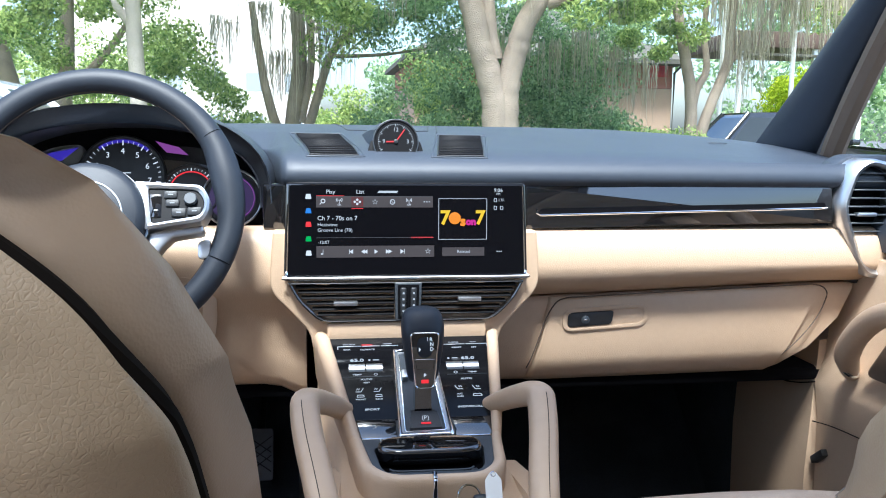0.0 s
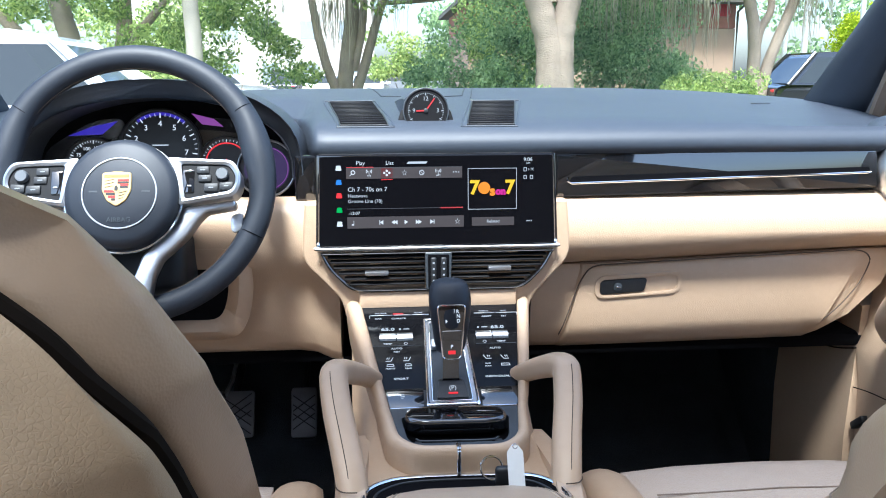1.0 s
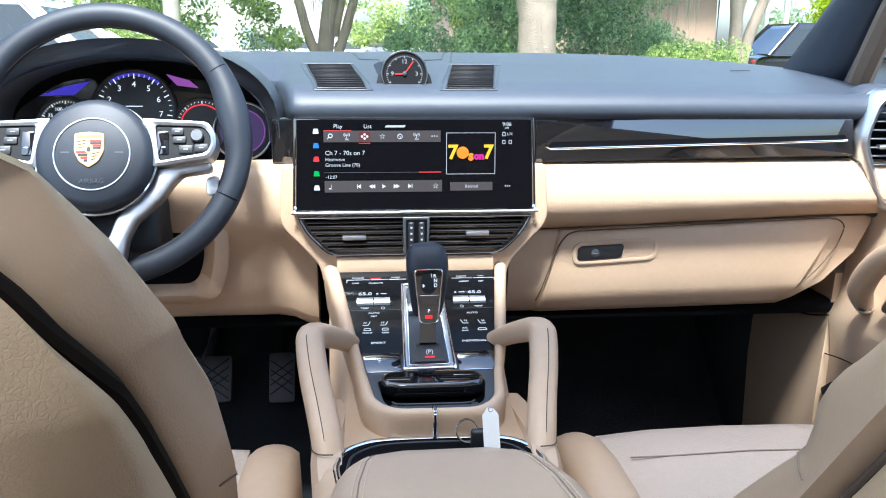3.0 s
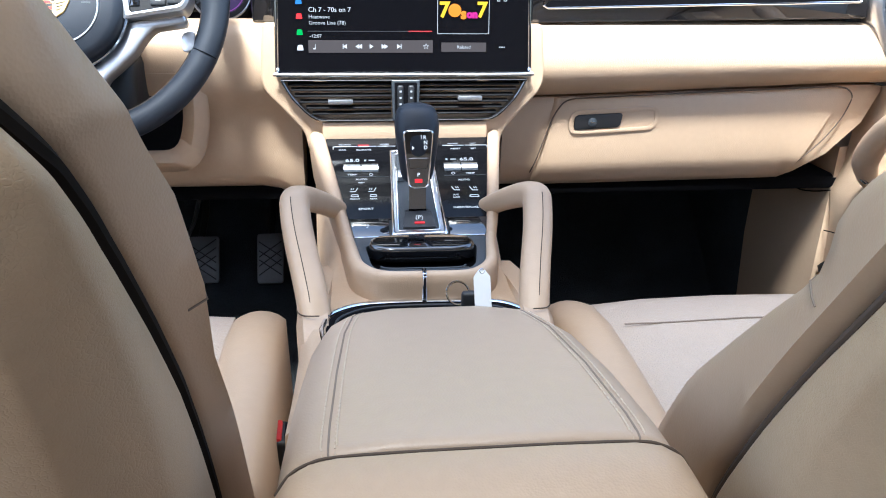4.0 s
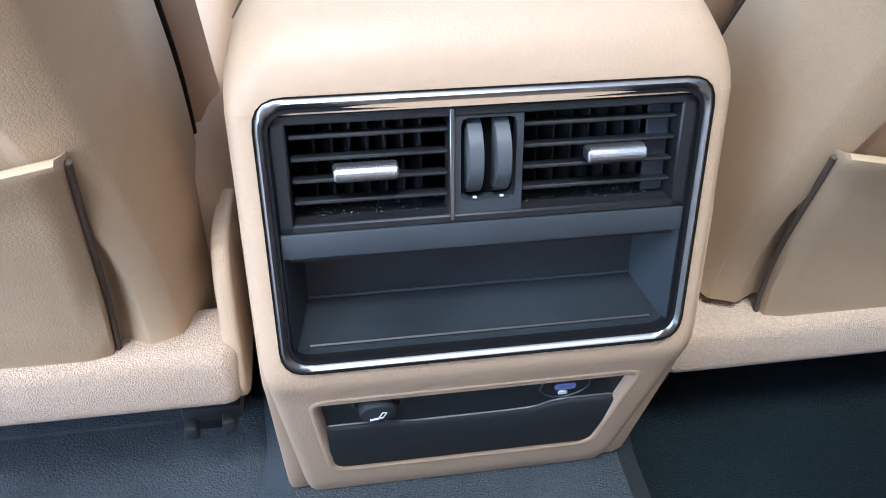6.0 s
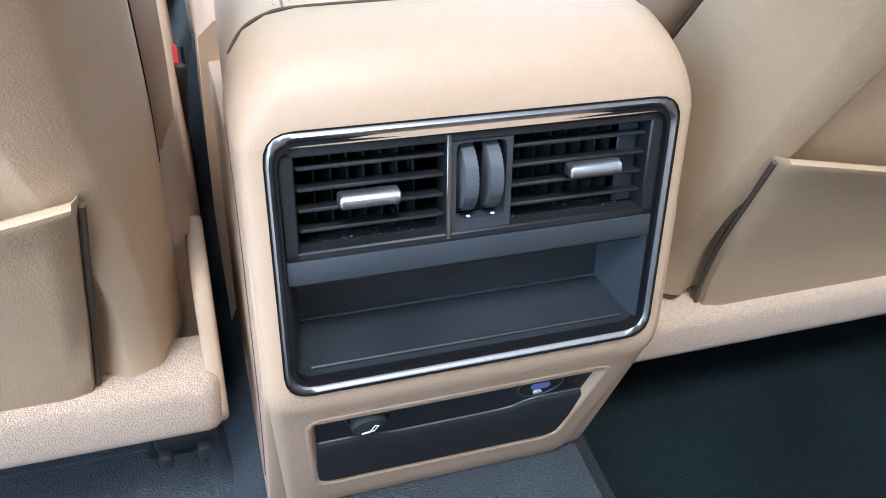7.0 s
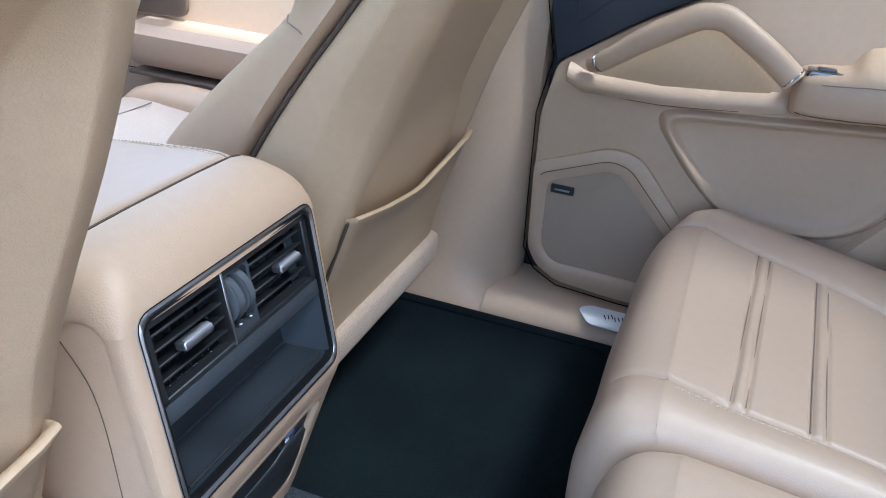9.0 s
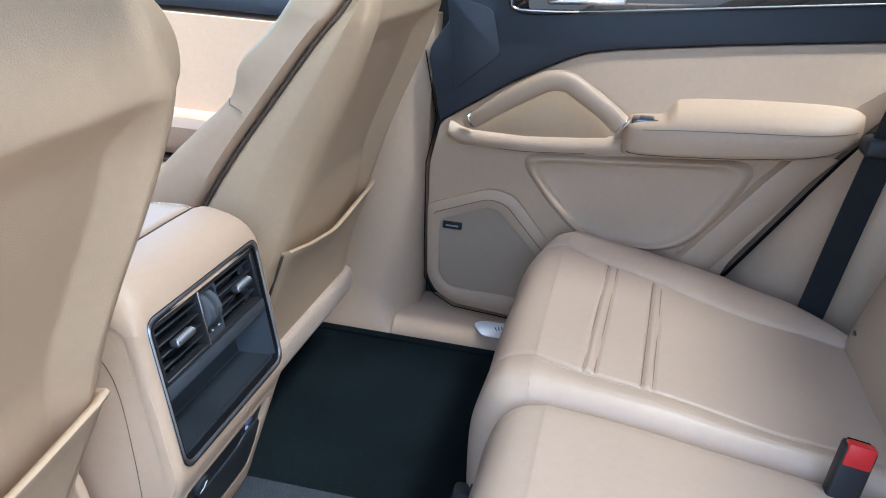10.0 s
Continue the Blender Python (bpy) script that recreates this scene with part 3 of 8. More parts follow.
for s in (-1, 1):
    y0, y1 = 1.112, 1.30
    inner = lambda y: (0.068 if s < 0 else 0.049) + (y - y0) * (0.114 if s < 0 else 0.149)
    outer = lambda y: (0.134 if s < 0 else 0.115) + (y - y0) * (0.132 if s < 0 else 0.167)
    rim = [V(s * inner(y0), y0, pad_z(y0) + 0.002), V(s * outer(y0), y0, pad_z(y0) + 0.002), V(s * outer(y1), y1, pad_z(y1) + 0.002), V(s * inner(y1), y1, pad_z(y1) + 0.002)]
    bed = loft([[V(s * u, y, pad_z(y) + d) for u, d in ((inner(y), -0.01), (outer(y), -0.01), (outer(y), 0.0012), (inner(y), 0.0012))] for y in (1.112, 1.12, 1.14, 1.16, 1.19, 1.225, 1.26, 1.30)])
    part("grille_bed", bed, VOID_BLACK, dash)
    for j in range(15):
        y = y0 + 0.005 + j * (y1 - y0 - 0.01) / 14
        a, b = sorted((s * inner(y), s * outer(y)))
        part("grille_slat", box(a, b, y - 0.0017, y + 0.0017, pad_z(y) - 0.002, pad_z(y) + 0.0028, 0.0006, 1), SLAT, dash)
    ctr = sum(rim, V(0, 0, 0)) / 4
    big = [ctr + V((p.x - ctr.x) * 1.22, (p.y - ctr.y) * 1.07, 0) for p in rim]
    loop = [a.lerp(b, k / 6) for a, b in zip(big, big[1:] + big[:1]) for k in range(6)]
    part("grille_rim", tube([V(p.x, p.y, pad_z(p.y) + 0.0002) for p in loop], 0.0016, 8, closed=True), NAVY, dash)
    small = [ctr + V((p.x - ctr.x) * 1.03, (p.y - ctr.y) * 1.01, 0) for p in rim]
    loop = [a.lerp(b, k / 6) for a, b in zip(small, small[1:] + small[:1]) for k in range(6)]
    part("grille_edge", tube([V(p.x, p.y, pad_z(p.y) + 0.0008) for p in loop], 0.0011, 8, closed=True), BLACK, dash)

# seams of the pad's middle panel, behind the clock
for path in ([(-0.098, 1.60), (-0.074, 1.37), (-0.04, 1.36)], [(0.03, 1.36), (0.066, 1.37), (0.098, 1.60)], [(0.078, 1.34), (0.112, 1.60)]):
    part("pad_seam", tube([V(x, y, float(np.interp(y, [1.32, 1.42, 1.52, 1.62], [1.262, 1.272, 1.278, 1.278])) + 0.0003) for a, b in zip(path, path[1:]) for x, y in [(a[0] + (b[0] - a[0]) * k / 5, a[1] + (b[1] - a[1]) * k / 5) for k in range(6)]][::1], 0.0011, 6), BLACK, dash)
part("airbag_mark", box(0.556, 0.590, 1.30, 1.303, 1.2532, 1.2545, 0.0003, 1), BLACK, dash)

glove = thing("glovebox", "closed tan leather glovebox with recessed black latch", "glovebox")
GL = [(1.16, 1.021), (1.112, 1.021), (1.106, 1.012), (1.106, 0.97), (1.112, 0.926), (1.122, 0.897), (1.141, 0.884), (1.20, 0.878)]
gl_z = lambda x, z: z + rise(x) * min(1.0, max(0.3, (z - 0.90) / 0.11))
LID = [(0.217, 0.012, -0.22), (0.222, 0.003, -0.22), (0.23, 0, -0.22), (0.40, 0, -0.1), (0.60, 0, -0.25), (0.664, 0.0, -0.52), (0.669, 0.012, -0.52)]
part("lid", loft([[V(x + k * (1.02 - z), y + dy, gl_z(x, z)) for y, z in GL] for x, dy, k in LID]), TAN, glove, angle=45)
dash_end = lambda z: float(np.interp(z, [0.888, 0.906, 0.918, 0.974, 1.033, 1.045], [0.600, 0.622, 0.646, 0.703, 0.731, 0.752]))
part("surround", loft([[V(min(x, dash_end(z)), y + 0.006 + (0.03 if x > 0.75 else 0), gl_z(x, z)) for y, z in GL] for x in (0.145, 0.16, 0.19, 0.58, 0.742, 0.76)]), TAN, glove)
latch = rounded([(0.240, 0.968), (0.375, 0.975), (0.377, 1.010), (0.242, 1.004)], 0.018)
latch_in = rounded([(0.246, 0.973), (0.369, 0.980), (0.371, 1.004), (0.248, 0.998)], 0.014)
part("latch_rim", ring_prism(latch, latch_in, "y", 1.112, 1.1042, dome=-0.0008), TAN, glove)
part("latch", prism(rounded([(0.249, 0.975), (0.318, 0.979), (0.322, 1.000), (0.250, 0.997)], 0.006), "y", 1.1025, 1.11, 0.002), BLACK, glove, "dark grey latch with a round lock")
part("lock", lathe([(0.0065, 0), (0.0065, 0.002), (0.005, 0.003)], 20, pose(0.276, 1.1030, 0.987, 90, 0, 0)), GREY, glove)
part("lock_slot", box(0.2725, 0.2795, 1.0992, 1.1005, 0.9862, 0.9882, 0.0003, 1), CHROME, glove)
front_y = lambda z: float(np.interp(z, [0.90, 0.93, 0.97, 1.04], [1.131, 1.1115, 1.1055, 1.1055]))
for path in ([(0.250, 1.0215), (0.232, 1.0155), (0.2165, 0.992), (0.205, 0.957), (0.196, 0.925), (0.190, 0.902)], [(0.646, 1.0365), (0.662, 1.0335), (0.672, 1.025), (0.672, 1.013), (0.660, 0.985), (0.636, 0.951), (0.612, 0.923), (0.602, 0.910)]):
    part("lid_seam", tube(spline([(x, front_y(z) - 0.0005, z) for x, z in path], 4), 0.0011, 6), SEAM, glove)
part("lid_seam", tube([(0.250, 1.1050, 1.0215), (0.44, 1.1035, 1.0295), (0.646, 1.1050, 1.0365)], 0.0011, 6), SEAM, glove)

# ---- touch screen ----
screen = thing("touch_screen", "wide touch screen lit with a dark radio menu", "screen")
SC_Y = 1.058
SCREEN_M = pose(0, SC_Y, 1.128, 90 - 4, 0, 0)  # local x right, y up the glass, z towards the cabin
part("housing", prism(rounded([(-0.1715, -0.064), (0.1715, -0.064), (0.167, 0.068), (-0.167, 0.068)], 0.005), "z", -0.05, -0.0015, 0.002, 2, SCREEN_M), PIANO, screen)
part("glass", prism(rounded([(-0.1655, -0.060), (0.1655, -0.060), (0.162, 0.064), (-0.162, 0.064)], 0.003), "z", -0.004, 0.0, m=SCREEN_M), SCREEN_GLASS, screen, "gloss black glass")
for s in (-1, 1):
    part("side_edge", tube([SCREEN_M @ V(s * 0.1665, -0.060, 0.0), SCREEN_M @ V(s * 0.1625, 0.064, 0.0)], 0.0009, 6), CHROME, screen)
part("chrome_ledge", tube(spline([SCREEN_M @ V(x, y, z) for x, y, z in ((-0.1672, -0.056, 0.0), (-0.1668, -0.0615, 0.002), (-0.158, -0.0640, 0.003), (0, -0.0640, 0.003), (0.158, -0.0640, 0.003), (0.1668, -0.0615, 0.002), (0.1672, -0.056, 0.0))], 5), 0.0024, 8), CHROME, screen, "bright chrome ledge")


def lit(x0, x1, y0, y1, mat, name="menu_field", h=0.0004):
    part(name, box(x0, x1, y0, y1, 0.0001, h, 0, m=SCREEN_M), mat, screen)


def say(text, x, y, size, mat=None, align="LEFT"):
    writing(text, size, mat or GLOW_W, screen, SCREEN_M @ pose(x, y, 0.0006), "menu_text", align)


GLOW_DR = glow("dim_red", (0.30, 0.01, 0.015), 0.8)
GLOW_BAR = glow("lit_bar", (0.085, 0.07, 0.07), 1.0)
lit(-0.1265, 0.0345, 0.0335, 0.0485, GLOW_BAR)
lit(-0.1265, 0.0345, 0.0485, 0.0491, GLOW_K)
lit(-0.1265, -0.0885, 0.0488, 0.0498, GLOW_R)
lit(-0.0785, -0.0625, 0.0315, 0.0325, GLOW_R)
lit(-0.1265, 0.0365, -0.0355, -0.0195, GLOW_BAR)
lit(0.048, 0.108, -0.0345, -0.0225, GLOW_BAR)
lit(-0.1265, 0.0355, -0.0085, -0.0079, GLOW_K)
lit(0.004, 0.0355, -0.0089, -0.0075, GLOW_R)
for x0, x1, y0, y1 in ((0.0425, 0.1115, 0.0455, 0.0462), (0.0425, 0.1115, -0.0115, -0.0108), (0.0425, 0.0432, -0.0115, 0.0462), (0.1108, 0.1115, -0.0115, 0.0462)):
    lit(x0, x1, y0, y1, GLOW_D, "cover_frame")
say("Play", -0.113, 0.0548, 0.0078), say("List", -0.072, 0.0548, 0.0078)
part("brand_bar", prism([(-0.043, 0.0535), (-0.016, 0.0535), (-0.0135, 0.0565), (-0.0405, 0.0565)], "z", 0.0001, 0.0004, m=SCREEN_M), GLOW_D, screen)
say("Ch 7 - 70s on 7", -0.125, 0.0185, 0.0086), say("Heatwave", -0.125, 0.0098, 0.0068, GLOW_D), say("Groove Line (78)", -0.125, 0.0022, 0.0068, GLOW_D)
say("-12:07", -0.1245, -0.0145, 0.0062), say("Related", 0.078, -0.0285, 0.006, GLOW_D, "CENTER")
say("9:06", 0.1275, 0.0575, 0.0075, align="CENTER"), say("AM", 0.1275, 0.0525, 0.004, GLOW_D, "CENTER"), say("LTE", 0.132, 0.044, 0.005, GLOW_D, "CENTER")
for text, x, y, size, mat in (("7", 0.0450, 0.0185, 0.027, GLOW_Y), ("s", 0.0735, 0.0140, 0.019, GLOW_O), ("on", 0.0815, 0.0135, 0.0135, GLOW_M), ("7", 0.0950, 0.0185, 0.027, GLOW_Y)):
    writing(text, size, mat, screen, SCREEN_M @ pose(x, y, 0.0006), "menu_text", "LEFT", bold=0.0009)
part("cover_disc", lathe([(0.0085, 0), (0.0085, 0.0006), (0.004, 0.0009)], 28, SCREEN_M @ pose(0.0655, 0.0185, 0.0002)), GLOW_O, screen)
for x, y, mat in ((-0.137, 0.0485, GLOW_W), (-0.137, 0.029, GLOW_B), (-0.137, 0.0105, GLOW_R), (-0.137, -0.0095, GLOW_G), (-0.137, -0.029, GLOW_W)):
    part("menu_icon", prism(rounded([(x - 0.0042, y - 0.0035), (x + 0.0042, y - 0.0035), (x + 0.003, y + 0.0035), (x - 0.003, y + 0.0035)], 0.001, 2), "z", 0.0001, 0.0005, m=SCREEN_M), mat, screen)
bar = lambda a, b, r=0.0005: tube([SCREEN_M @ V(*a, 0.0004), SCREEN_M @ V(*b, 0.0004)], r, 4)
part("menu_icon", join(torus(0.0026, 0.0006, 16, 4, SCREEN_M @ pose(-0.1172, 0.0422, 0.0005)), bar((-0.1192, 0.0402), (-0.1218, 0.0376), 0.0007)), GLOW_W, screen, "magnifier")
for x, t in ((-0.0950, "FM"), (0.0010, "AM")):
    part("menu_icon", join(bar((x, 0.0388), (x, 0.0440)), torus(0.0020, 0.0004, 10, 4, SCREEN_M @ pose(x, 0.0436, 0.0005), a0=-40, a1=40), torus(0.0020, 0.0004, 10, 4, SCREEN_M @ pose(x, 0.0436, 0.0005), a0=140, a1=220), torus(0.0038, 0.0004, 10, 4, SCREEN_M @ pose(x, 0.0436, 0.0005), a0=-40, a1=40), torus(0.0038, 0.0004, 10, 4, SCREEN_M @ pose(x, 0.0436, 0.0005), a0=140, a1=220)), GLOW_W, screen)
    say(t, x, 0.0370, 0.0040, GLOW_W, "CENTER")
lit(-0.0785, -0.0625, 0.0345, 0.0478, GLOW_DR, "chosen_field")
part("menu_icon", join(*[lathe([(0.0017, 0), (0.0017, 0.0003)], 12, SCREEN_M @ pose(-0.0705 + dx, 0.0412 + dy, 0.0005)) for dx, dy in ((-0.0035, 0), (0.0035, 0), (0, 0.0028), (0, -0.0028))]), GLOW_W, screen)
part("menu_icon", torus(0.0032, 0.0005, 16, 4, SCREEN_M @ pose(-0.0220, 0.0412, 0.0005)), GLOW_D, screen)
part("menu_icon", bar((-0.0240, 0.0432), (-0.0200, 0.0392)), GLOW_D, screen)
for k in range(3):
    part("menu_dot", lathe([(0.001, 0), (0.001, 0.0004)], 10, SCREEN_M @ pose(0.0225 + k * 0.0035, 0.0415, 0.0002)), GLOW_D, screen)
    part("menu_dot", lathe([(0.001, 0), (0.001, 0.0004)], 10, SCREEN_M @ pose(0.1265 + k * 0.003, -0.0285, 0.0002)), GLOW_D, screen)
for x, d, n in ((-0.079, -1, 1), (-0.061, -1, 2), (-0.0445, 1, 1), (-0.027, 1, 2), (-0.0085, 1, 1)):
    for k in range(n):
        xx = x + d * 0.0026 * (k - (n - 1) / 2) * 1.4
        part("play_mark", prism([(xx - d * 0.0024, -0.0306), (xx - d * 0.0024, -0.0244), (xx + d * 0.0026, -0.0275)], "z", 0.0001, 0.0005, m=SCREEN_M), GLOW_W, screen)
for x in (-0.0815, -0.0055):
    part("play_mark", box(x - 0.0005, x + 0.0005, -0.0306, -0.0244, 0.0001, 0.0005, 0, m=SCREEN_M), GLOW_W, screen)
star = lambda cx, cy, r: [(cx + (r if i % 2 == 0 else r * 0.42) * math.sin(math.pi * i / 5), cy + (r if i % 2 == 0 else r * 0.42) * math.cos(math.pi * i / 5)) for i in range(10)]
part("star_mark", ring_prism(star(-0.046, 0.0412, 0.0042), star(-0.046, 0.0412, 0.003), "z", 0.0001, 0.0005, SCREEN_M), GLOW_D, screen)
part("star_mark", ring_prism(star(0.0275, -0.0275, 0.0042), star(0.0275, -0.0275, 0.003), "z", 0.0001, 0.0005, SCREEN_M), GLOW_W, screen)
part("note_mark", join(box(-0.1178, -0.1172, -0.0305, -0.0245, 0.0001, 0.0005, 0, m=SCREEN_M), box(-0.1205, -0.1172, -0.0312, -0.0295, 0.0001, 0.0005, 0, m=SCREEN_M)), GLOW_W, screen)
for x, y in ((0.1235, 0.044), (0.1235, 0.033), (0.1325, 0.033)):
    part("status_mark", ring_prism(rounded([(x - 0.0022, y - 0.0028), (x + 0.0022, y - 0.0028), (x + 0.0022, y + 0.0028), (x - 0.0022, y + 0.0028)], 0.001, 2), rounded([(x - 0.0014, y - 0.002), (x + 0.0014, y - 0.002), (x + 0.0014, y + 0.002), (x - 0.0014, y + 0.002)], 0.0006, 2), "z", 0.0001, 0.0005, SCREEN_M), GLOW_D, screen)

# ---- centre air vents ----
cv = thing("centre_vents", "black centre air vents with satin metal tabs", "air vent")
CV_M = pose(0, 1.052, 1.030, 90, 0, 0)
vo = rounded([(-0.1655, 0.029), (0.1655, 0.029), (0.153, 0.004), (0.122, -0.028), (-0.122, -0.028), (-0.153, 0.004)], [0.003, 0.003, 0.02, 0.016, 0.016, 0.02])
vi = rounded([(-0.1605, 0.0255), (0.1605, 0.0255), (0.149, 0.004), (0.119, -0.0245), (-0.119, -0.0245), (-0.149, 0.004)], [0.002, 0.002, 0.02, 0.014, 0.014, 0.02])
part("bezel", ring_prism(vo, vi, "z", -0.02, 0.001, CV_M, dome=0.0012), PIANO, cv)
part("bezel_line", tube([CV_M @ V(p[0], p[1], 0.0016) for p in [(Vector(a) + Vector(b)) / 2 for a, b in zip(vo, vi)]], 0.0007, 6, closed=True, up=(0, 1, 0)), BLACK, cv)
part("duct", prism(vi, "z", -0.03, -0.022, m=CV_M), VOID_BLACK, cv)
edge = lambda y: float(np.interp(y, [-0.0245, 0.004, 0.0255], [0.121, 0.149, 0.160]))
for y in (-0.0185, -0.0105, -0.0025, 0.0055, 0.0135, 0.0205):
    for a, b in ((-edge(y) + 0.002, -0.019), (0.019, edge(y) - 0.002)):
        part("slat", box(a, b, -0.0009, 0.0009, -0.012, -0.001, 0.0005, 1, CV_M @ pose(0, y, 0, 15, 0, 0)), SLAT, cv)
part("divider", prism(rounded([(-0.019, 0.0275), (0.019, 0.0275), (0.0175, -0.026), (-0.0175, -0.026)], 0.002), "z", -0.02, 0.0035, 0.001, 1, CV_M), GREY, cv)
part("divider_bed", prism(rounded([(-0.015, 0.0245), (0.015, 0.0245), (0.0145, -0.024), (-0.0145, -0.024)], 0.002), "z", 0.003, 0.0041, m=CV_M), VOID_BLACK, cv)
for x in (-0.0072, 0.0072):
    part("thumbwheel", box(x - 0.0042, x + 0.0042, -0.021, 0.021, 0.002, 0.0075, 0.0025, 3, CV_M), BLACK, cv)
    for k in range(4):
        part("wheel_mark", box(x - 0.0014, x + 0.0014, -0.0135 + k * 0.0085, -0.011 + k * 0.0085, 0.0073, 0.0078, 0, m=CV_M), GLOW_D, cv)
for x, y in ((-0.087, -0.001), (0.087, 0.003)):
    part("tab", box(x - 0.0165, x + 0.0165, y - 0.0032, y + 0.0032, -0.004, 0.0055, 0.0015, 2, CV_M), SATIN, cv, "satin metal vent tab")

# ---- outer passenger vent ----
sv = thing("side_vent", "upright air vent in a broad satin metal frame", "air vent")
so = rounded([(0.655, 1.16), (0.675, 1.222), (0.70, 1.237), (0.742, 1.228), (0.757, 1.19), (0.762, 1.075), (0.752, 1.052), (0.712, 1.052), (0.690, 1.075)], [0.02, 0.02, 0.012, 0.012, 0.02, 0.015, 0.012, 0.012, 0.02])
si = rounded([(0.670, 1.160), (0.687, 1.214), (0.706, 1.226), (0.735, 1.219), (0.746, 1.19), (0.750, 1.080), (0.743, 1.064), (0.719, 1.064), (0.702, 1.080)], [0.02, 0.02, 0.01, 0.01, 0.02, 0.012, 0.01, 0.01, 0.02])
part("frame", ring_prism(so, si, "y", 1.11, 1.068, dome=-0.005), SATIN, sv, "broad satin metal frame", angle=60)
part("duct", prism(si, "y", 1.10, 1.105), VOID_BLACK, sv)
part("housing", prism(rounded([(0.64, 1.13), (0.66, 1.215), (0.69, 1.24), (0.79, 1.24), (0.79, 1.03), (0.71, 1.036), (0.68, 1.07)], 0.02), "y", 1.107, 1.15, 0.006), NAVY, sv)
lo_x = lambda z: float(np.interp(z, [1.064, 1.080, 1.160, 1.214, 1.226], [0.719, 0.702, 0.670, 0.687, 0.706]))
hi_x = lambda z: float(np.interp(z, [1.064, 1.080, 1.19, 1.219, 1.226], [0.743, 0.750, 0.746, 0.735, 0.712]))
for k in range(11):
    z = 1.085 + k * 0.0128
    part("slat", box(lo_x(z) + 0.001, hi_x(z) - 0.001, 1.073, 1.086, z - 0.0011, z + 0.0011, 0.0006, 1), GREY, sv)
part("tab", box(0.690, 0.722, 1.068, 1.08, 1.147, 1.153, 0.0015, 2), SATIN, sv, "satin metal vent tab")
part("thumbwheel", box(0.713, 0.747, 1.070, 1.085, 1.067, 1.080, 0.003, 2), GREY, sv)

# ---- dashboard clock ----
clock = thing("dashboard_clock", "round black clock with white marks and red hands on the dashboard", "clock")
CK = pose(-0.011, 1.138, 1.2505, 78, 0, 0)
part("case", lathe([(0.030, -0.03), (0.0325, -0.012), (0.0335, 0.0), (0.0335, 0.003), (0.031, 0.005), (0.0295, 0.003)], 48, CK), SLAT, clock, "black round case")
part("bezel", torus(0.0328, 0.0008, 48, 8, CK @ pose(0, 0, 0.0040)), GREY, clock, "thin grey ring")
part("dial", lathe([(0.0298, 0.0), (0.0298, 0.0034)], 40, CK), material("dial_black", (0.008, 0.008, 0.009), 0.7, spec=0.08), clock)
for k in range(60):
    a = radians(6 * k)
    L = 0.0035 if k % 5 == 0 else 0.0016
    part("minute_mark", box(-0.00035 if k % 5 else -0.0006, 0.00035 if k % 5 else 0.0006, 0.0262 - L, 0.0262, 0.0034, 0.0037, 0, m=CK @ pose(0, 0, 0, 0, 0, -6 * k)), GLOW_D, clock)
for text, a in (("12", 0), ("3", 90), ("9", 270)):
    writing(text, 0.0085, GLOW_D, clock, CK @ pose(0.0175 * math.sin(radians(a)), 0.0175 * math.cos(radians(a)), 0.0037), "hour_number")
part("hand", box(-0.0008, 0.0008, -0.003, 0.022, 0.0038, 0.0042, 0, m=CK @ pose(0, 0, 0, 0, 0, -36)), GLOW_R, clock, "red minute hand")
part("hand", box(-0.001, 0.001, -0.003, 0.014, 0.0043, 0.0047, 0, m=CK @ pose(0, 0, 0, 0, 0, 92)), GLOW_R, clock, "red hour hand")
part("hub", lathe([(0.0032, 0.0034), (0.0032, 0.0055), (0.002, 0.006)], 16, CK), BLACK, clock)
part("pod", loft([[V(x - 0.011, y, z) for x, z in ((-w, 1.236), (-w * 0.95, zt - 0.012), (-w * 0.6, zt - 0.002), (0, zt), (w * 0.6, zt - 0.002), (w * 0.95, zt - 0.012), (w, 1.236))] for y, w, zt in ((1.147, 0.033, 1.279), (1.17, 0.035, 1.280), (1.25, 0.040, 1.276), (1.36, 0.046, 1.268))]), NAVY, clock)
part("foot", prism(rounded([(-0.047, -0.034), (0.047, -0.034), (0.036, 0.004), (-0.036, 0.004)], 0.006), "z", -0.02, -0.001, 0.002, m=CK), SLAT, clock, "black flared foot")

# ---- instruments ----
ic = thing("instrument_cluster", "lit instrument cluster with central rev counter", "instruments")
IC_M = pose(-0.4085, 1.188, 1.1955, 90 - 14, 0, 0)
part("back_panel", prism(rounded([(-0.185, -0.075), (0.185, -0.075), (0.18, 0.03), (0.10, 0.075), (-0.10, 0.075), (-0.18, 0.03)], 0.03), "z", -0.03, -0.012, m=IC_M), VOID_BLACK, ic)
part("display", prism(rounded([(-0.175, -0.062), (-0.05, -0.062), (-0.05, 0.050), (-0.10, 0.045), (-0.170, 0.0)], 0.02), "z", -0.013, -0.009, m=IC_M), PIANO, ic, "dark glossy display")
part("display", prism(rounded([(0.05, -0.062), (0.185, -0.062), (0.18, 0.0), (0.12, 0.045), (0.05, 0.050)], 0.02), "z", -0.013, -0.009, m=IC_M), PIANO, ic, "dark glossy display")
for sx, mat in ((-1, GLOW_V), (1, GLOW_P)):
    part("display_glow", prism([(0.046, 0.055), (0.080, 0.046), (0.094, 0.034), (0.062, 0.038)] if sx > 0 else [(-0.062, 0.044), (-0.10, 0.036), (-0.135, 0.022), (-0.085, 0.024)], "z", -0.009, -0.0085, m=IC_M), mat, ic)


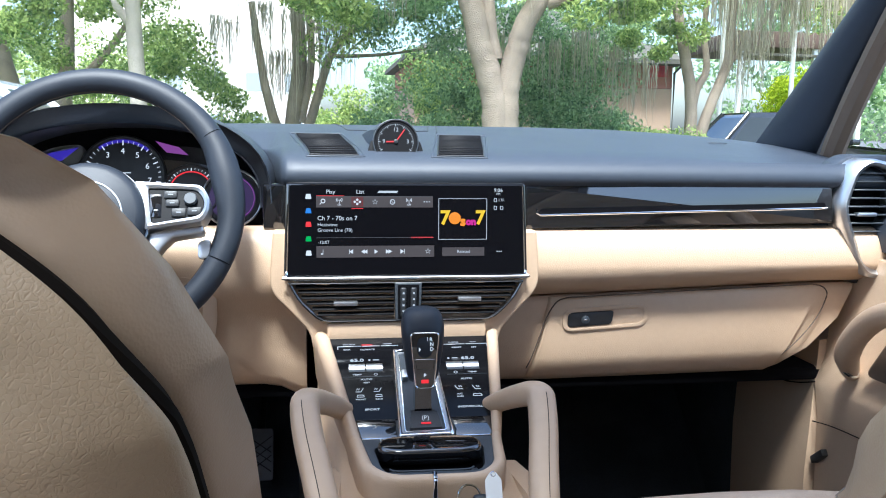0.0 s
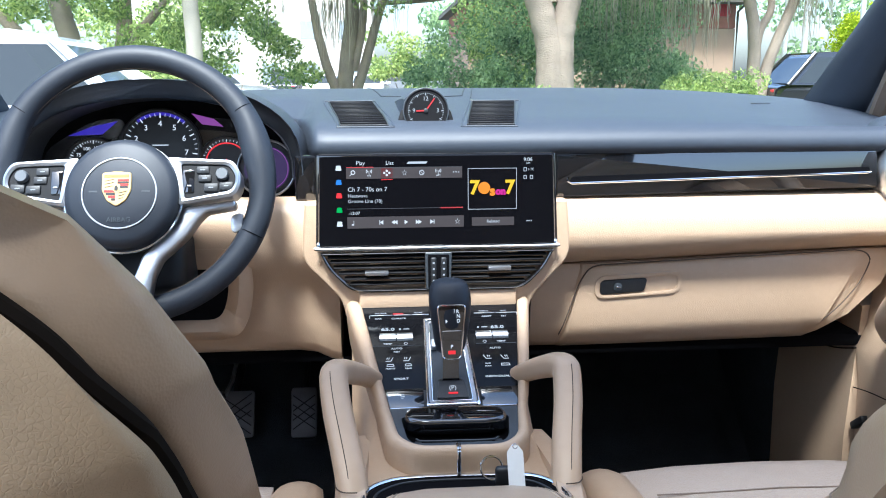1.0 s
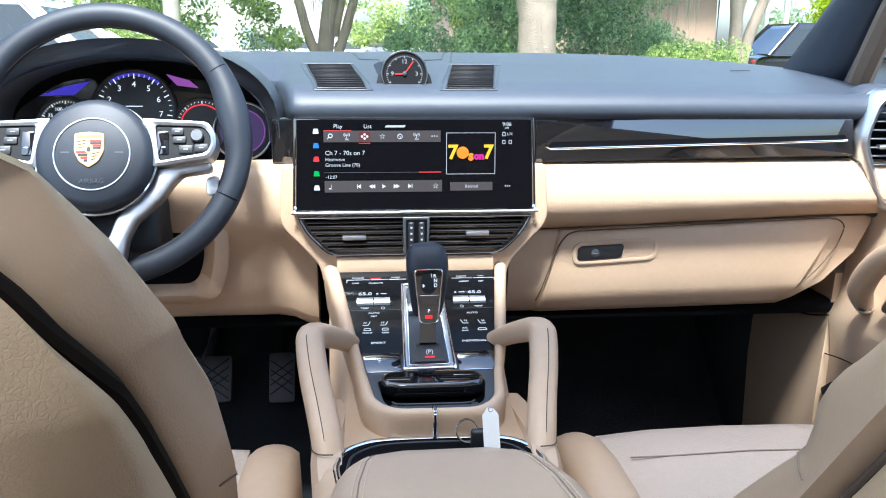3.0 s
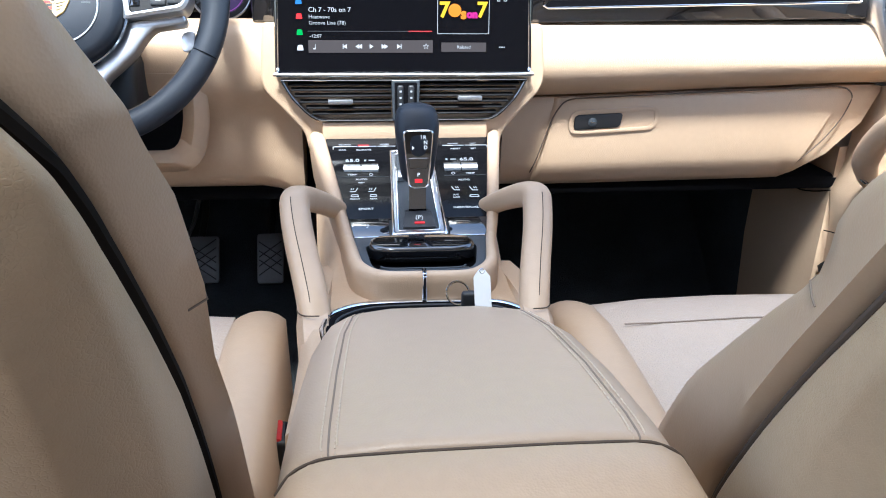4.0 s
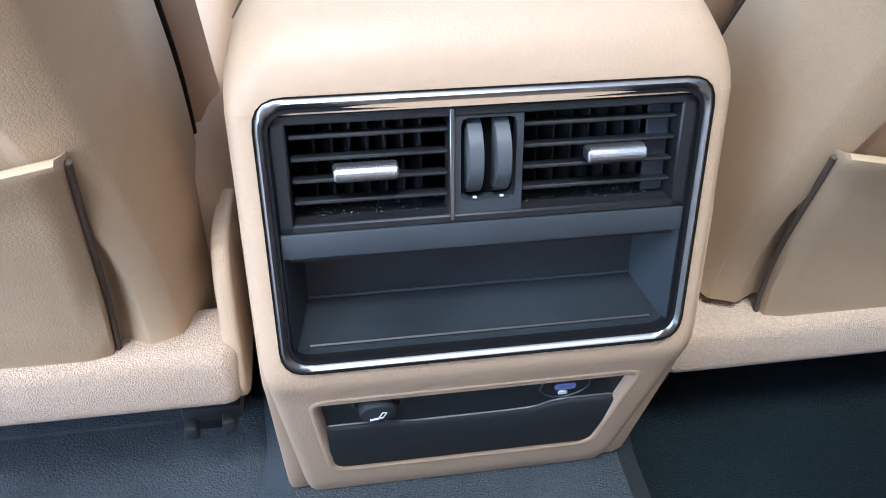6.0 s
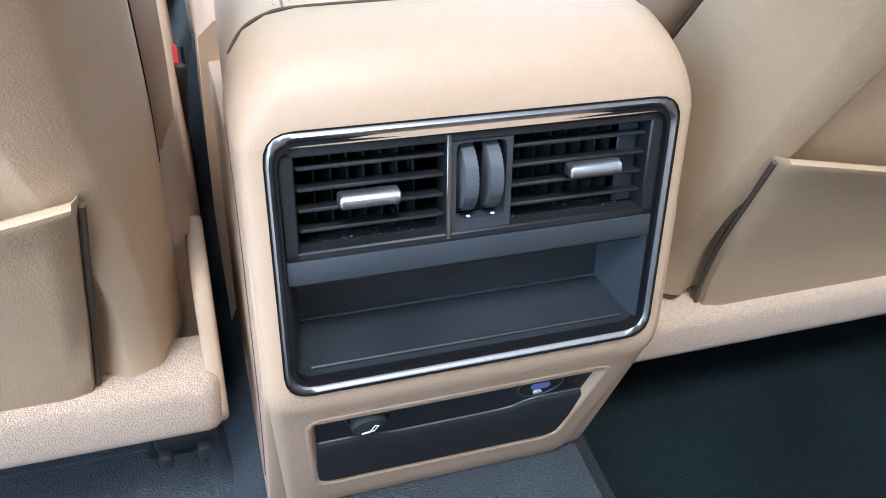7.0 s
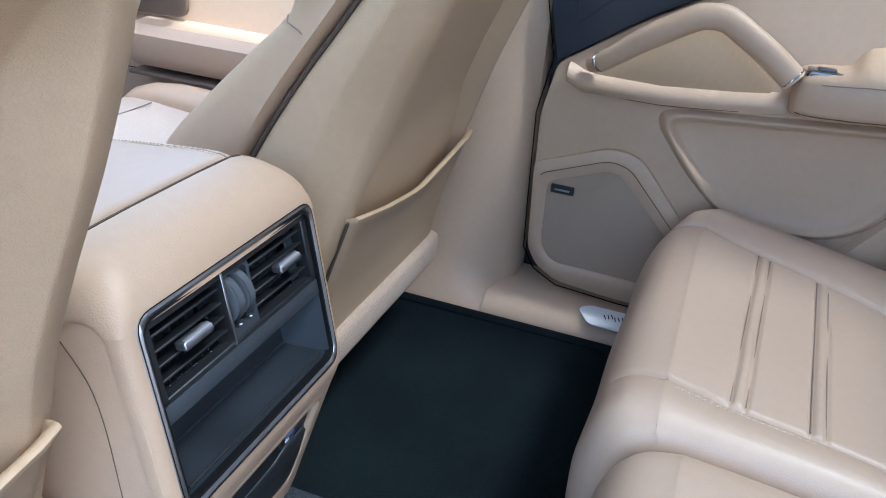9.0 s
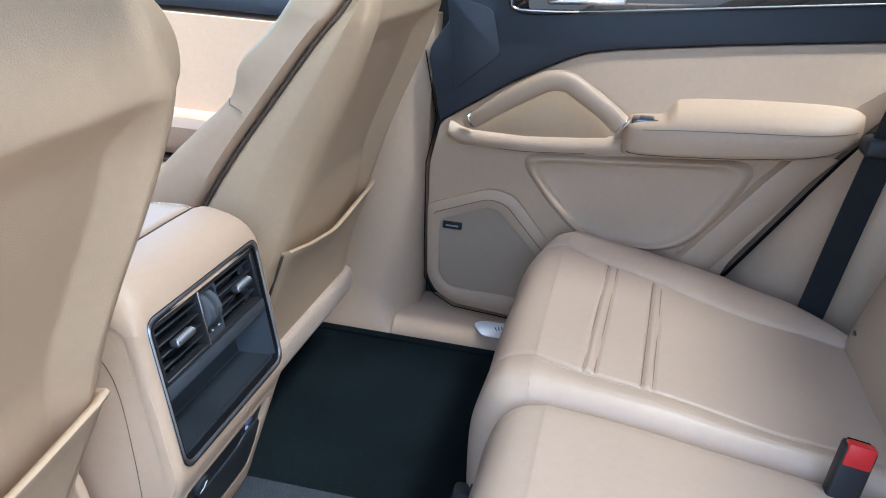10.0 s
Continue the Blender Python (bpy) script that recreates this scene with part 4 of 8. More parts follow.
def dial(cx, cy, r, lo, hi, n, every, name, mat=None, a0=220, a1=-40):
    part(name, lathe([(r, 0), (r, 0.002)], 48, IC_M @ pose(cx, cy, -0.010)), BLACK, ic)
    part(name + "_rim", torus(r, r * 0.045 + 0.0007, 48, 8, IC_M @ pose(cx, cy, -0.007)), mat or BLACK, ic)
    for k in range(n + 1):
        a = a0 + (a1 - a0) * k / n
        long = k % every == 0
        part("scale_mark", box(r * (0.80 if long else 0.85), r * 0.92, -0.0004 - 0.0004 * long, 0.0004 + 0.0004 * long, 0, 0.0004, 0, m=IC_M @ pose(cx, cy, -0.0078, 0, 0, a)), GLOW_W, ic)


dial(0, 0.0, 0.060, 0, 8, 32, 4, "rev_counter")
arc_of = lambda r, a0, a1, n=12: [(r * math.cos(radians(a0 + (a1 - a0) * k / n)), r * math.sin(radians(a0 + (a1 - a0) * k / n))) for k in range(n + 1)]
part("rev_glow", prism(arc_of(0.0575, 48, 128) + arc_of(0.0520, 128, 48), "z", -0.0078, -0.0075, m=IC_M), GLOW_V, ic, "violet glow above the scale")
for k in range(9):
    a = radians(220 - 260 * k / 8)
    writing(str(k), 0.012, GLOW_W, ic, IC_M @ pose(0.039 * math.cos(a), 0.039 * math.sin(a), -0.0074), "scale_number")
part("rev_caption", box(-0.012, 0.012, 0.006, 0.0075, -0.0078, -0.0074, 0, m=IC_M), GLOW_D, ic)
dial(-0.098, -0.022, 0.040, 0, 200, 40, 5, "speedometer")
for text, a in (("75", 145), ("100", 112), ("125", 78), ("150", 45)):
    writing(text, 0.0075, GLOW_W, ic, IC_M @ pose(-0.098 + 0.026 * math.cos(radians(a)), -0.022 + 0.026 * math.sin(radians(a)), -0.0074), "scale_number")
dial(0.098, -0.022, 0.040, 0, 10, 30, 5, "warning_dial")
part("warning_ring", torus(0.031, 0.001, 40, 6, IC_M @ pose(0.098, -0.022, -0.0076), a0=10, a1=170), GLOW_R, ic)
part("warning_sign", prism([(0.091, -0.026), (0.105, -0.026), (0.098, -0.0145)], "z", -0.0078, -0.0072, m=IC_M), GLOW_R, ic, "red warning triangle")
writing("Drive is active", 0.0058, GLOW_D, ic, IC_M @ pose(0.098, -0.036, -0.0072), "caption")
part("outer_dial_rim", torus(0.043, 0.0018, 40, 8, IC_M @ pose(0.158, -0.031, -0.004)), GUN, ic)
part("outer_dial", lathe([(0.043, 0), (0.043, 0.002)], 40, IC_M @ pose(0.158, -0.031, -0.008)), BLACK, ic)
part("outer_dial_face", lathe([(0.034, 0), (0.034, 0.0004)], 40, IC_M @ pose(0.158, -0.031, -0.0058)), GLOW_DP, ic, "dim purple dial")
part("outer_dial_glow", torus(0.032, 0.0006, 40, 6, IC_M @ pose(0.158, -0.031, -0.0052), a0=-70, a1=110), GLOW_P, ic)

# ---- steering wheel ----
sw = thing("steering_wheel", "dark blue leather sports steering wheel with metal spokes", "steering wheel")
SW = pose(-0.405, 0.985, 1.154, 90 - 22, 0, 0)
thumb = lambda f: sum(math.exp(-(((360 * f - c + 180) % 360 - 180) / 15) ** 2) for c in (14, 166))
RIM_M = SW @ pose(0.001, 0.0254, -0.032, 2.75, 0, 0)
part("rim", tube([RIM_M @ V((0.1700 - 0.004 * thumb(k / 96)) * math.cos(2 * math.pi * k / 96), (0.1700 - 0.004 * thumb(k / 96)) * math.sin(2 * math.pi * k / 96), 0) for k in range(96)], 0.0166, 16, 0.0150, closed=True, up=RIM_M.to_3x3() @ V(0, 0, 1), taper=lambda f: 1 + 0.24 * thumb(f * 95 / 96)), WHEEL, sw, "dark leather rim", angle=80)
part("rim_seam", torus(0.1535, 0.0005, 96, 5, RIM_M @ pose(0, 0, 0.0035)), SEAM, sw)
for a in (34, 146, 205, 335):
    part("rim_joint", torus(0.0158, 0.0005, 24, 5, RIM_M @ pose(0.1700 * math.cos(radians(a)), 0.1700 * math.sin(radians(a)), 0, 90, 0, a)), VOID_BLACK, sw)
part("hub", lathe([(0.066, -0.050), (0.072, -0.015), (0.0715, 0.004), (0.068, 0.012), (0.060, 0.0165), (0.02, 0.0185), (0.002, 0.0188)], 56, SW), WHEEL, sw, "round padded hub", angle=60)
part("hub_ring", torus(0.0722, 0.0020, 56, 8, SW @ pose(0.001, -0.003, 0.002)), CHROME, sw)
part("emblem_ring", torus(0.0452, 0.0011, 56, 6, SW @ pose(0, -0.002, 0.0178)), SATIN, sw)
EM = SW @ pose(-0.003, 0.003, 0)
shield = [(-0.0178, 0.0205), (0.0, 0.0225), (0.0178, 0.0205), (0.0180, -0.002), (0.0115, -0.0155), (0.0, -0.0230), (-0.0115, -0.0155), (-0.0180, -0.002)]
GOLD = material("emblem_gold", (0.66, 0.46, 0.20), 0.35, 0.7)
part("emblem", prism(rounded(shield, 0.003, 3), "z", 0.016, 0.0205, 0.0008, 1, EM), GOLD, sw, "gold shield emblem with red and black bars")
part("emblem_bar", box(-0.0150, 0.0150, 0.0140, 0.0178, 0.0203, 0.0208, 0.0002, 1, EM), material("emblem_dark_gold", (0.30, 0.19, 0.07), 0.4, 0.6), sw)
for k in range(4):
    hw = (0.0150, 0.0150, 0.0148, 0.0142)[k]
    part("emblem_bar", box(0.0012, hw, 0.0092 - 0.0030 * k, 0.0120 - 0.0030 * k, 0.0203, 0.0208, 0.0002, 1, EM), (RED, BLACK)[k % 2], sw)
    hw = (0.0150, 0.0128, 0.0098, 0.0058)[k]
    part("emblem_bar", box(-hw, -0.0012, -0.0052 - 0.0035 * k, -0.0020 - 0.0035 * k, 0.0203, 0.0208, 0.0002, 1, EM), (RED, BLACK)[k % 2], sw)
for k in range(3):
    part("emblem_bar", tube(spline([EM @ V(-0.0140, 0.0095 - 0.0040 * k, 0.0206), EM @ V(-0.009, 0.0106 - 0.0040 * k, 0.0206), EM @ V(-0.0030, 0.0120 - 0.0040 * k, 0.0206)], 3), 0.0005, 5), BLACK, sw)
    part("emblem_bar", tube(spline([EM @ V(0.0030, -0.0060 - 0.0036 * k, 0.0206), EM @ V(0.007, -0.0050 - 0.0036 * k, 0.0206), EM @ V(0.0130 - 0.0026 * k, -0.0034 - 0.0036 * k, 0.0206)], 3), 0.0005, 5), BLACK, sw)
part("emblem_bar", prism(rounded([(-0.0048, 0.0052), (0.0048, 0.0052), (0.0045, -0.002), (0.0, -0.0062), (-0.0045, -0.002)], 0.001, 2), "z", 0.0204, 0.0211, m=EM), GOLD, sw)
part("emblem_bar", prism(rounded([(-0.0022, -0.003), (0.0018, -0.003), (0.0022, 0.001), (0.0006, 0.0042), (-0.0020, 0.002)], 0.0006, 2), "z", 0.0208, 0.0214, m=EM), BLACK, sw)
writing("AIRBAG", 0.0085, GREY, sw, SW @ pose(0, -0.0365, 0.0184), "hub_mark")
for s in (-1, 1):
    part("hub_dash", box(s * 0.032 - 0.005, s * 0.032 + 0.005, -0.001, 0.001, 0.0176, 0.0182, 0, m=SW), GREY, sw)
    sp = rounded([(s * 0.056, 0.0470), (s * 0.137, 0.0425), (s * 0.147, 0.0250), (s * 0.146, 0.008), (s * 0.139, -0.0045), (s * 0.070, -0.0150)], [0.002, 0.008, 0.01, 0.008, 0.006, 0.002])
    spi = rounded([(s * 0.0715, 0.0385), (s * 0.132, 0.0365), (s * 0.1405, 0.0225), (s * 0.1395, 0.010), (s * 0.133, 0.0020), (s * 0.077, -0.0080)], [0.004, 0.008, 0.008, 0.006, 0.006, 0.004])
    part("spoke", ring_prism(sp, spi, "z", -0.026, 0.005, SW, dome=0.002), SATIN, sw, "satin metal spoke")
    part("switch_panel", prism(spi, "z", -0.012, 0.003, 0.001, 1, SW), SLAT, sw)
    for bx, by, bw, bh in ((0.0990, 0.0300, 0.0080, 0.0050), (0.1015, 0.0190, 0.0084, 0.0048), (0.1095, 0.0068, 0.0090, 0.0056), (0.1285, 0.0086, 0.0088, 0.0056)):
        part("switch", box(s * bx - bw, s * bx + bw, by - bh, by + bh, 0.001, 0.0055, 0.0018, 2, SW), BLACK, sw)
        part("switch_mark", box(s * bx - 0.003, s * bx + 0.003, by - 0.0007, by + 0.0007, 0.0054, 0.0058, 0, m=SW), GLOW_D, sw)
    part("roller", lathe([(0.0078, 0), (0.0082, 0.005), (0.007, 0.008)], 24, SW @ pose(s * 0.1235, 0.0240, 0.002)), KNURL, sw, "knurled roller")
    part("roller_bed", box(s * 0.081 - 0.0075, s * 0.081 + 0.0075, 0.0, 0.031, 0.001, 0.0045, 0.002, 2, SW), PIANO, sw)
    part("roller_tab", box(s * 0.0825 - 0.0030, s * 0.0825 + 0.0030, 0.008, 0.0105, 0.0044, 0.0065, 0.0008, 1, SW), SATIN, sw)
    web = rounded([(s * x, y) for x, y in ((0.1385, -0.0065), (0.1385, -0.0170), (0.102, -0.0225), (0.091, -0.034), (0.079, -0.052), (0.062, -0.069), (0.047, -0.082), (0.037, -0.104), (0.030, -0.150), (0.010, -0.150), (0.013, -0.108), (0.024, -0.076), (0.045, -0.057), (0.062, -0.038), (0.072, -0.016))], 0.004, 2)
    part("lower_spoke", prism(web, "z", -0.030, -0.006, 0.003, 2, SW), SATIN, sw, "satin metal lower spoke", angle=50)
    part("paddle", prism(rounded([(s * 0.128, -0.022), (s * 0.146, -0.018), (s * 0.143, -0.044), (s * 0.130, -0.046)], 0.008), "z", -0.034, -0.028, 0.002, 2, SW), SATIN, sw, "metal shift paddle")
part("column", lathe([(0.062, 0), (0.06, -0.05), (0.055, -0.14)], 32, SW @ pose(0, 0, -0.03)), BLACK, sw)
part("column_cover", box(-0.066, 0.066, -0.12, -0.02, -0.16, -0.055, 0.02, 3, SW), BLACK, sw)
# ---- pedals and front mats ----
def pedal(name, x0, x1, z0, z1, y, label):
    p = thing(name, label, "pedal")
    m = pose((x0 + x1) / 2, y, (z0 + z1) / 2, 62, 0, 0)
    w, h = (x1 - x0) / 2, (z1 - z0) / 2
    part("pad", prism(rounded([(-w, -h), (w, -h), (w, h), (-w, h)], 0.008), "z", 0, 0.010, 0.002, 2, m), PEDAL, p)
    for k in range(-3, 4):
        for d in (1, -1):
            a = V(-w * 0.85, k * h * 0.36 - d * w * 0.6, 0.0105)
            b = V(w * 0.85, k * h * 0.36 + d * w * 0.6, 0.0105)
            if abs(a.y) < h * 0.95 and abs(b.y) < h * 0.95:
                part("rib", tube([m @ a, m @ b], 0.0012, 6), RUBBER, p)
    part("arm", tube([m @ V(0, h * 0.6, -0.002), m @ V(0, h + 0.05, -0.06), m @ V(0, h + 0.16, -0.10)], 0.008, 8), BLACK, p)


pedal("accelerator", -0.270, -0.217, 0.565, 0.668, 1.55, "dark grey accelerator pedal with ribbed pad")
pedal("brake_pedal", -0.425, -0.345, 0.57, 0.665, 1.55, "dark grey brake pedal with ribbed pad")
release = thing("release_lever", "small grey lever under the dashboard", "lever")
part("lever", tube([(-0.345, 1.40, 0.80), (-0.352, 1.36, 0.762), (-0.362, 1.34, 0.742)], 0.004, 8), SATIN, release)
part("grip", tube([(-0.385, 1.335, 0.735), (-0.362, 1.34, 0.742)], 0.006, 8), GREY, release)
for s, nm in ((-1, "driver's"), (1, "passenger")):
    a, b = sorted((s * 0.16, s * 0.66))
    mat = thing("floor_mat", "dark carpet floor mat in the %s footwell" % nm, "floor mat", "front mats")
    part("carpet_top", loft([[V(x, y, z + d) for x, d in ((a, 0), (a, 0.008), (b, 0.008), (b, 0))] for y, z in ((0.86, 0.492), (1.25, 0.482), (1.49, 0.502), (1.64, 0.62))]), CARPET, mat)
# ---- centre console ----
cons = thing("centre_console", "tan leather centre console with gloss black control plate", "console")
# the top bends twice: a steep control plate, a flatter shelf of touch pads, and the tray
PLATE_M = pose(0, 1.064, 0.982, 22.9, 0, 0)  # local y runs forward, z stands off the plate
PAD_M = PLATE_M @ pose(0, -0.178, 0, -2.4, 0, 0)
TRAY_M = PAD_M @ pose(0, -0.0350, 0, -14.5, 0, 0)


def surf(x, y, h=0.0):
    """A point of the bent console top: y metres back (negative) from its upper edge, h above it."""
    if y > -0.178:
        return PLATE_M @ V(x, y, h)
    return PAD_M @ V(x, y + 0.178, h) if y > -0.213 else TRAY_M @ V(x, y + 0.213, h)


def densify(poly, n=4):
    return [Vector(a).lerp(Vector(b), k / n) for a, b in zip(poly, poly[1:] + poly[:1]) for k in range(n)]


def ring_on(outer, inner, loops):
    """A frame that follows the bent top; each loop is (how far from the inner edge, height)."""
    bm = bmesh.new()
    vs = [[bm.verts.new(surf(*Vector(i).lerp(Vector(o), f), h)) for o, i in zip(outer, inner)] for f, h in loops]
    k = len(outer)
    for a, b in zip(vs, vs[1:]):
        for i in range(k):
            bm.faces.new((a[i - 1], a[i], b[i], b[i - 1]))
    return bm


fr_out = densify(rounded([(-0.1323, 0.004), (0.1335, 0.004), (0.1045, -0.178), (0.0955, -0.2155), (0.0875, -0.287), (0.060, -0.3185), (-0.052, -0.3165), (-0.0805, -0.285), (-0.0895, -0.2155), (-0.0965, -0.178)], [0.003, 0.003, 0.06, 0.04, 0.03, 0.03, 0.03, 0.03, 0.04, 0.06]))
fr_in = densify(rounded([(-0.1115, 0.002), (0.1153, 0.002), (0.0898, -0.178), (0.0833, -0.2155), (0.0730, -0.283), (0.0506, -0.306), (-0.0434, -0.304), (-0.0650, -0.281), (-0.0745, -0.2155), (-0.0806, -0.178)], [0.003, 0.003, 0.05, 0.03, 0.02, 0.025, 0.025, 0.02, 0.03, 0.05]))
part("plate_frame", ring_on(fr_out, fr_in, [(0, -0.03), (0, 0.0012), (0.12, 0.0035), (0.4, 0.0062), (0.7, 0.0050), (0.92, 0.0005), (1.0, -0.006), (1.0, -0.030), (0.85, -0.075)]), TAN, cons, "tan leather frame round the controls", angle=60)
side_l = lambda y: float(np.interp(y, [-0.2155, -0.178, 0.002], [-0.0740, -0.0800, -0.1110]))
side_r = lambda y: float(np.interp(y, [-0.2155, -0.178, 0.002], [0.0828, 0.0892, 0.1148]))
part("control_plate", loft([[surf(side_l(y), y, 0.0005), surf(side_r(y), y, 0.0005), surf(side_r(y), y, -0.012), surf(side_l(y), y, -0.012)] for y in (0.001, -0.06, -0.12, -0.1775)]), PLATE_BLACK, cons, "gloss black touch control plate")
part("pad_bed", loft([[surf(side_l(y), y, -0.0005), surf(side_r(y), y, -0.0005), surf(side_r(y), y, -0.012), surf(side_l(y), y, -0.012)] for y in (-0.1785, -0.195, -0.2125)]), BLACK, cons)
# body below, out to the sides
body = []
for y, w, zt in ((1.10, 0.126, 0.93), (0.95, 0.108, 0.90), (0.86, 0.104, 0.872), (0.80, 0.118, 0.862), (0.76, 0.126, 0.860), (0.72, 0.130, 0.860), (0.60, 0.132, 0.862), (0.52, 0.134, 0.870)):
    body.append([V(x, y, z) for x, z in ((-w, 0.50), (-w - 0.004, 0.70), (-w, zt - 0.012), (-w + 0.012, zt), (w - 0.012, zt), (w, zt - 0.012), (w + 0.004, 0.70), (w, 0.50))])
part("body", loft(body), TAN, cons, angle=50)
ARM = [(0.672, 0.884, 0.098), (0.660, 0.900, 0.105), (0.62, 0.916, 0.111), (0.55, 0.934, 0.118), (0.46, 0.948, 0.123), (0.38, 0.9545, 0.1265), (0.359, 0.9545, 0.127), (0.354, 0.9535, 0.127), (0.3515, 0.950, 0.1265)]
arm = []
for y, z, w in ARM:
    arm.append([V(x, y, zz) for x, zz in ((-w, z - 0.10), (-w, z - 0.046), (-w + 0.0015, z - 0.034), (-w + 0.006, z - 0.021), (-w + 0.014, z - 0.010), (-w + 0.026, z - 0.003), (-w + 0.040, z), (-w * 0.4, z + 0.003), (w * 0.4, z + 0.003), (w - 0.040, z), (w - 0.026, z - 0.003), (w - 0.014, z - 0.010), (w - 0.006, z - 0.021), (w - 0.0015, z - 0.034), (w, z - 0.046), (w, z - 0.10))])
armrest = single("armrest_lid", loft(arm), BENCH, "tan leather armrest lid with double stitching", "armrest", angle=60)
for s in (-1, 1):
    part("seam", tube([(s * (w - 0.0335), y, z - 0.0013) for y, z, w in ARM[1:]], 0.0008, 6), SEAT_SEAM, armrest)
    for off, dz in ((0.0290, -0.0022), (0.0385, -0.0002)):
        row = [V(s * (w - off), y, z + dz) for y, z, w in finer(ARM[2:7], 12)]
        sewn = join(*[tube([a.lerp(b, 0.1), a.lerp(b, 0.5) + V(0, 0, 0.0005), a.lerp(b, 0.8)], 0.00055, 5) for p, q in zip(row, row[1:]) for n in [max(1, round((q - p).length / 0.0048))] for k in range(n) for a, b in [(p.lerp(q, k / n), p.lerp(q, (k + 1) / n))]])
        part("stitching", sewn, THREAD, armrest, "pale stitching")
# rear end of the console: rounded top, leaning face, undercut foot
REAR = [(0.345, 0.955), (0.338, 0.956), (0.325, 0.955), (0.310, 0.950), (0.298, 0.942), (0.290, 0.932), (0.285, 0.920), (0.2835, 0.910), (0.268, 0.84), (0.2525, 0.768), (0.251, 0.756), (0.2525, 0.745), (0.258, 0.730), (0.292, 0.605), (0.299, 0.580), (0.315, 0.550)]
def outward(i):
    a, b = REAR[max(i - 1, 0)], REAR[min(i + 1, len(REAR) - 1)]
    d = Vector((b[0] - a[0], b[1] - a[1])).normalized()
    return Vector((d.y, -d.x))


def half_width(z):
    return 0.130 - 0.014 * max(0.0, (0.76 - z) / 0.22)


rear_end = thing("rear_console", "tan rear end of the console with air vents and tray", "console")
skin = []
for i, (y, z) in enumerate(REAR[:8]):
    n, w = outward(i), half_width(z)
    g = (1, 1, 1, 0.9, 0.75, 0.58, 0.4, 0.26)[i]
    half = [(-w, 0.052 * g), (-w + 0.0015 * g, 0.036 * g), (-w + 0.006 * g, 0.022 * g), (-w + 0.014 * g, 0.010 * g), (-w + 0.026 * g, 0.003 * g), (-w + 0.042 * g, 0.0), (-w * 0.3, -0.001)]
    full = half + [(-u, k) for u, k in half[::-1]]
    skin.append([V(u, y - n[0] * k, z - n[1] * k) for u, k in full])


def console_apron():
    """The face below the top cover as one skin with two openings: the vents, and the socket panel."""
    FACE_LO, FACE_HI, LOW_HI, LOW_LO = 0.7665, 0.9105, 0.7205, 0.6170
    zs = [0.910, 0.905, 0.88, 0.84, 0.80, FACE_LO, 0.7625, 0.7585, 0.754, 0.750, 0.746, 0.7415, 0.7365, 0.731, 0.7255, LOW_HI, 0.70, 0.66, LOW_LO, 0.611, 0.605, 0.598, 0.590, 0.580, 0.565, 0.550]
    ry, rz = [p[0] for p in REAR[4:]][::-1], [p[1] for p in REAR[4:]][::-1]
    prof = lambda z: float(np.interp(z, rz, ry))
    soft = lambda z: sum(prof(z + d) * k for d, k in ((-0.008, 0.15), (-0.004, 0.22), (0, 0.26), (0.004, 0.22), (0.008, 0.15)))
    g, bm, rows = 0.26, bmesh.new(), []
    for z in zs:
        y, w = soft(z), half_width(z)
        t = Vector((soft(z - 0.002) - soft(z + 0.002), -0.004)).normalized()
        n = Vector((t.y, -t.x))
        hole = 0.1112 if z > 0.74 else float(np.interp(z, [LOW_LO, LOW_HI], [0.0945, 0.1025]))
        half = [(-w, 0.052 * g), (-w + 0.0015 * g, 0.036 * g), (-w + 0.006 * g, 0.022 * g), (-w + 0.014 * g, 0.010 * g), (-w + 0.026 * g, 0.003 * g), (-w + 0.042 * g, 0.0), (-hole, 0.0)]
        full = half + [(-u, k) for u, k in half[::-1]]
        rows.append([bm.verts.new(V(u, y - n[0] * k, z - n[1] * k)) for u, k in full])
    for j, (a, b) in enumerate(zip(rows, rows[1:])):
        zm = (zs[j] + zs[j + 1]) / 2
        for i in range(len(a) - 1):
            if i == 6 and (FACE_LO < zm < FACE_HI or LOW_LO < zm < LOW_HI):
                continue
            bm.faces.new((a[i], a[i + 1], b[i + 1], b[i]))
    return bm


part("apron", console_apron(), TAN, rear_end, "tan leather face round the vents and sockets", angle=70)
# near-black filler added just below the lid joint to paint the gap's shade
part("rear_gap_filler", box(-0.092, 0.092, 0.3435, 0.358, 0.86, 0.9500, 0.003, 2), VOID_BLACK, rear_end)
part("lid_joint", tube([p + V(0, 0.0022, -0.0007) for p in spline(skin[0][2:-2], 4)], 0.0010, 8, up=(0, 1, 0)), SEAM, rear_end, "dark joint behind the lid")
part("top_cover", loft(skin, closed=False), TAN, rear_end, "tan leather rounded top cover", angle=70)
for s in (-1, 1):
    inset = [(REAR[i][0] - outward(i)[0] * k, REAR[i][1] - outward(i)[1] * k) for i, k in list(enumerate((0.046, 0.046, 0.046, 0.041, 0.033, 0.025, 0.016, 0.010))) + [(j, 0.004) for j in range(8, len(REAR))]]
    outline = inset + [(0.60, 0.545), (0.60, 0.82), (0.45, 0.855), (0.38, 0.865)]
    part("cheek", prism(outline, "x", s * 0.114, s * 0.1295, 0.003, 2), TAN, rear_end)
    part("cheek_seam", tube(spline([(s * 0.1298, 0.335, 0.895), (s * 0.1298, 0.312, 0.86), (s * 0.1298, 0.30, 0.80), (s * 0.1298, 0.292, 0.70), (s * 0.1298, 0.31, 0.61)], 5), 0.0004, 6), SEAM, rear_end)
# the leaning face with the frame; local x across, z along the face
LEAN_A = math.degrees(math.atan2(0.2835 - 0.2525, 0.910 - 0.768))
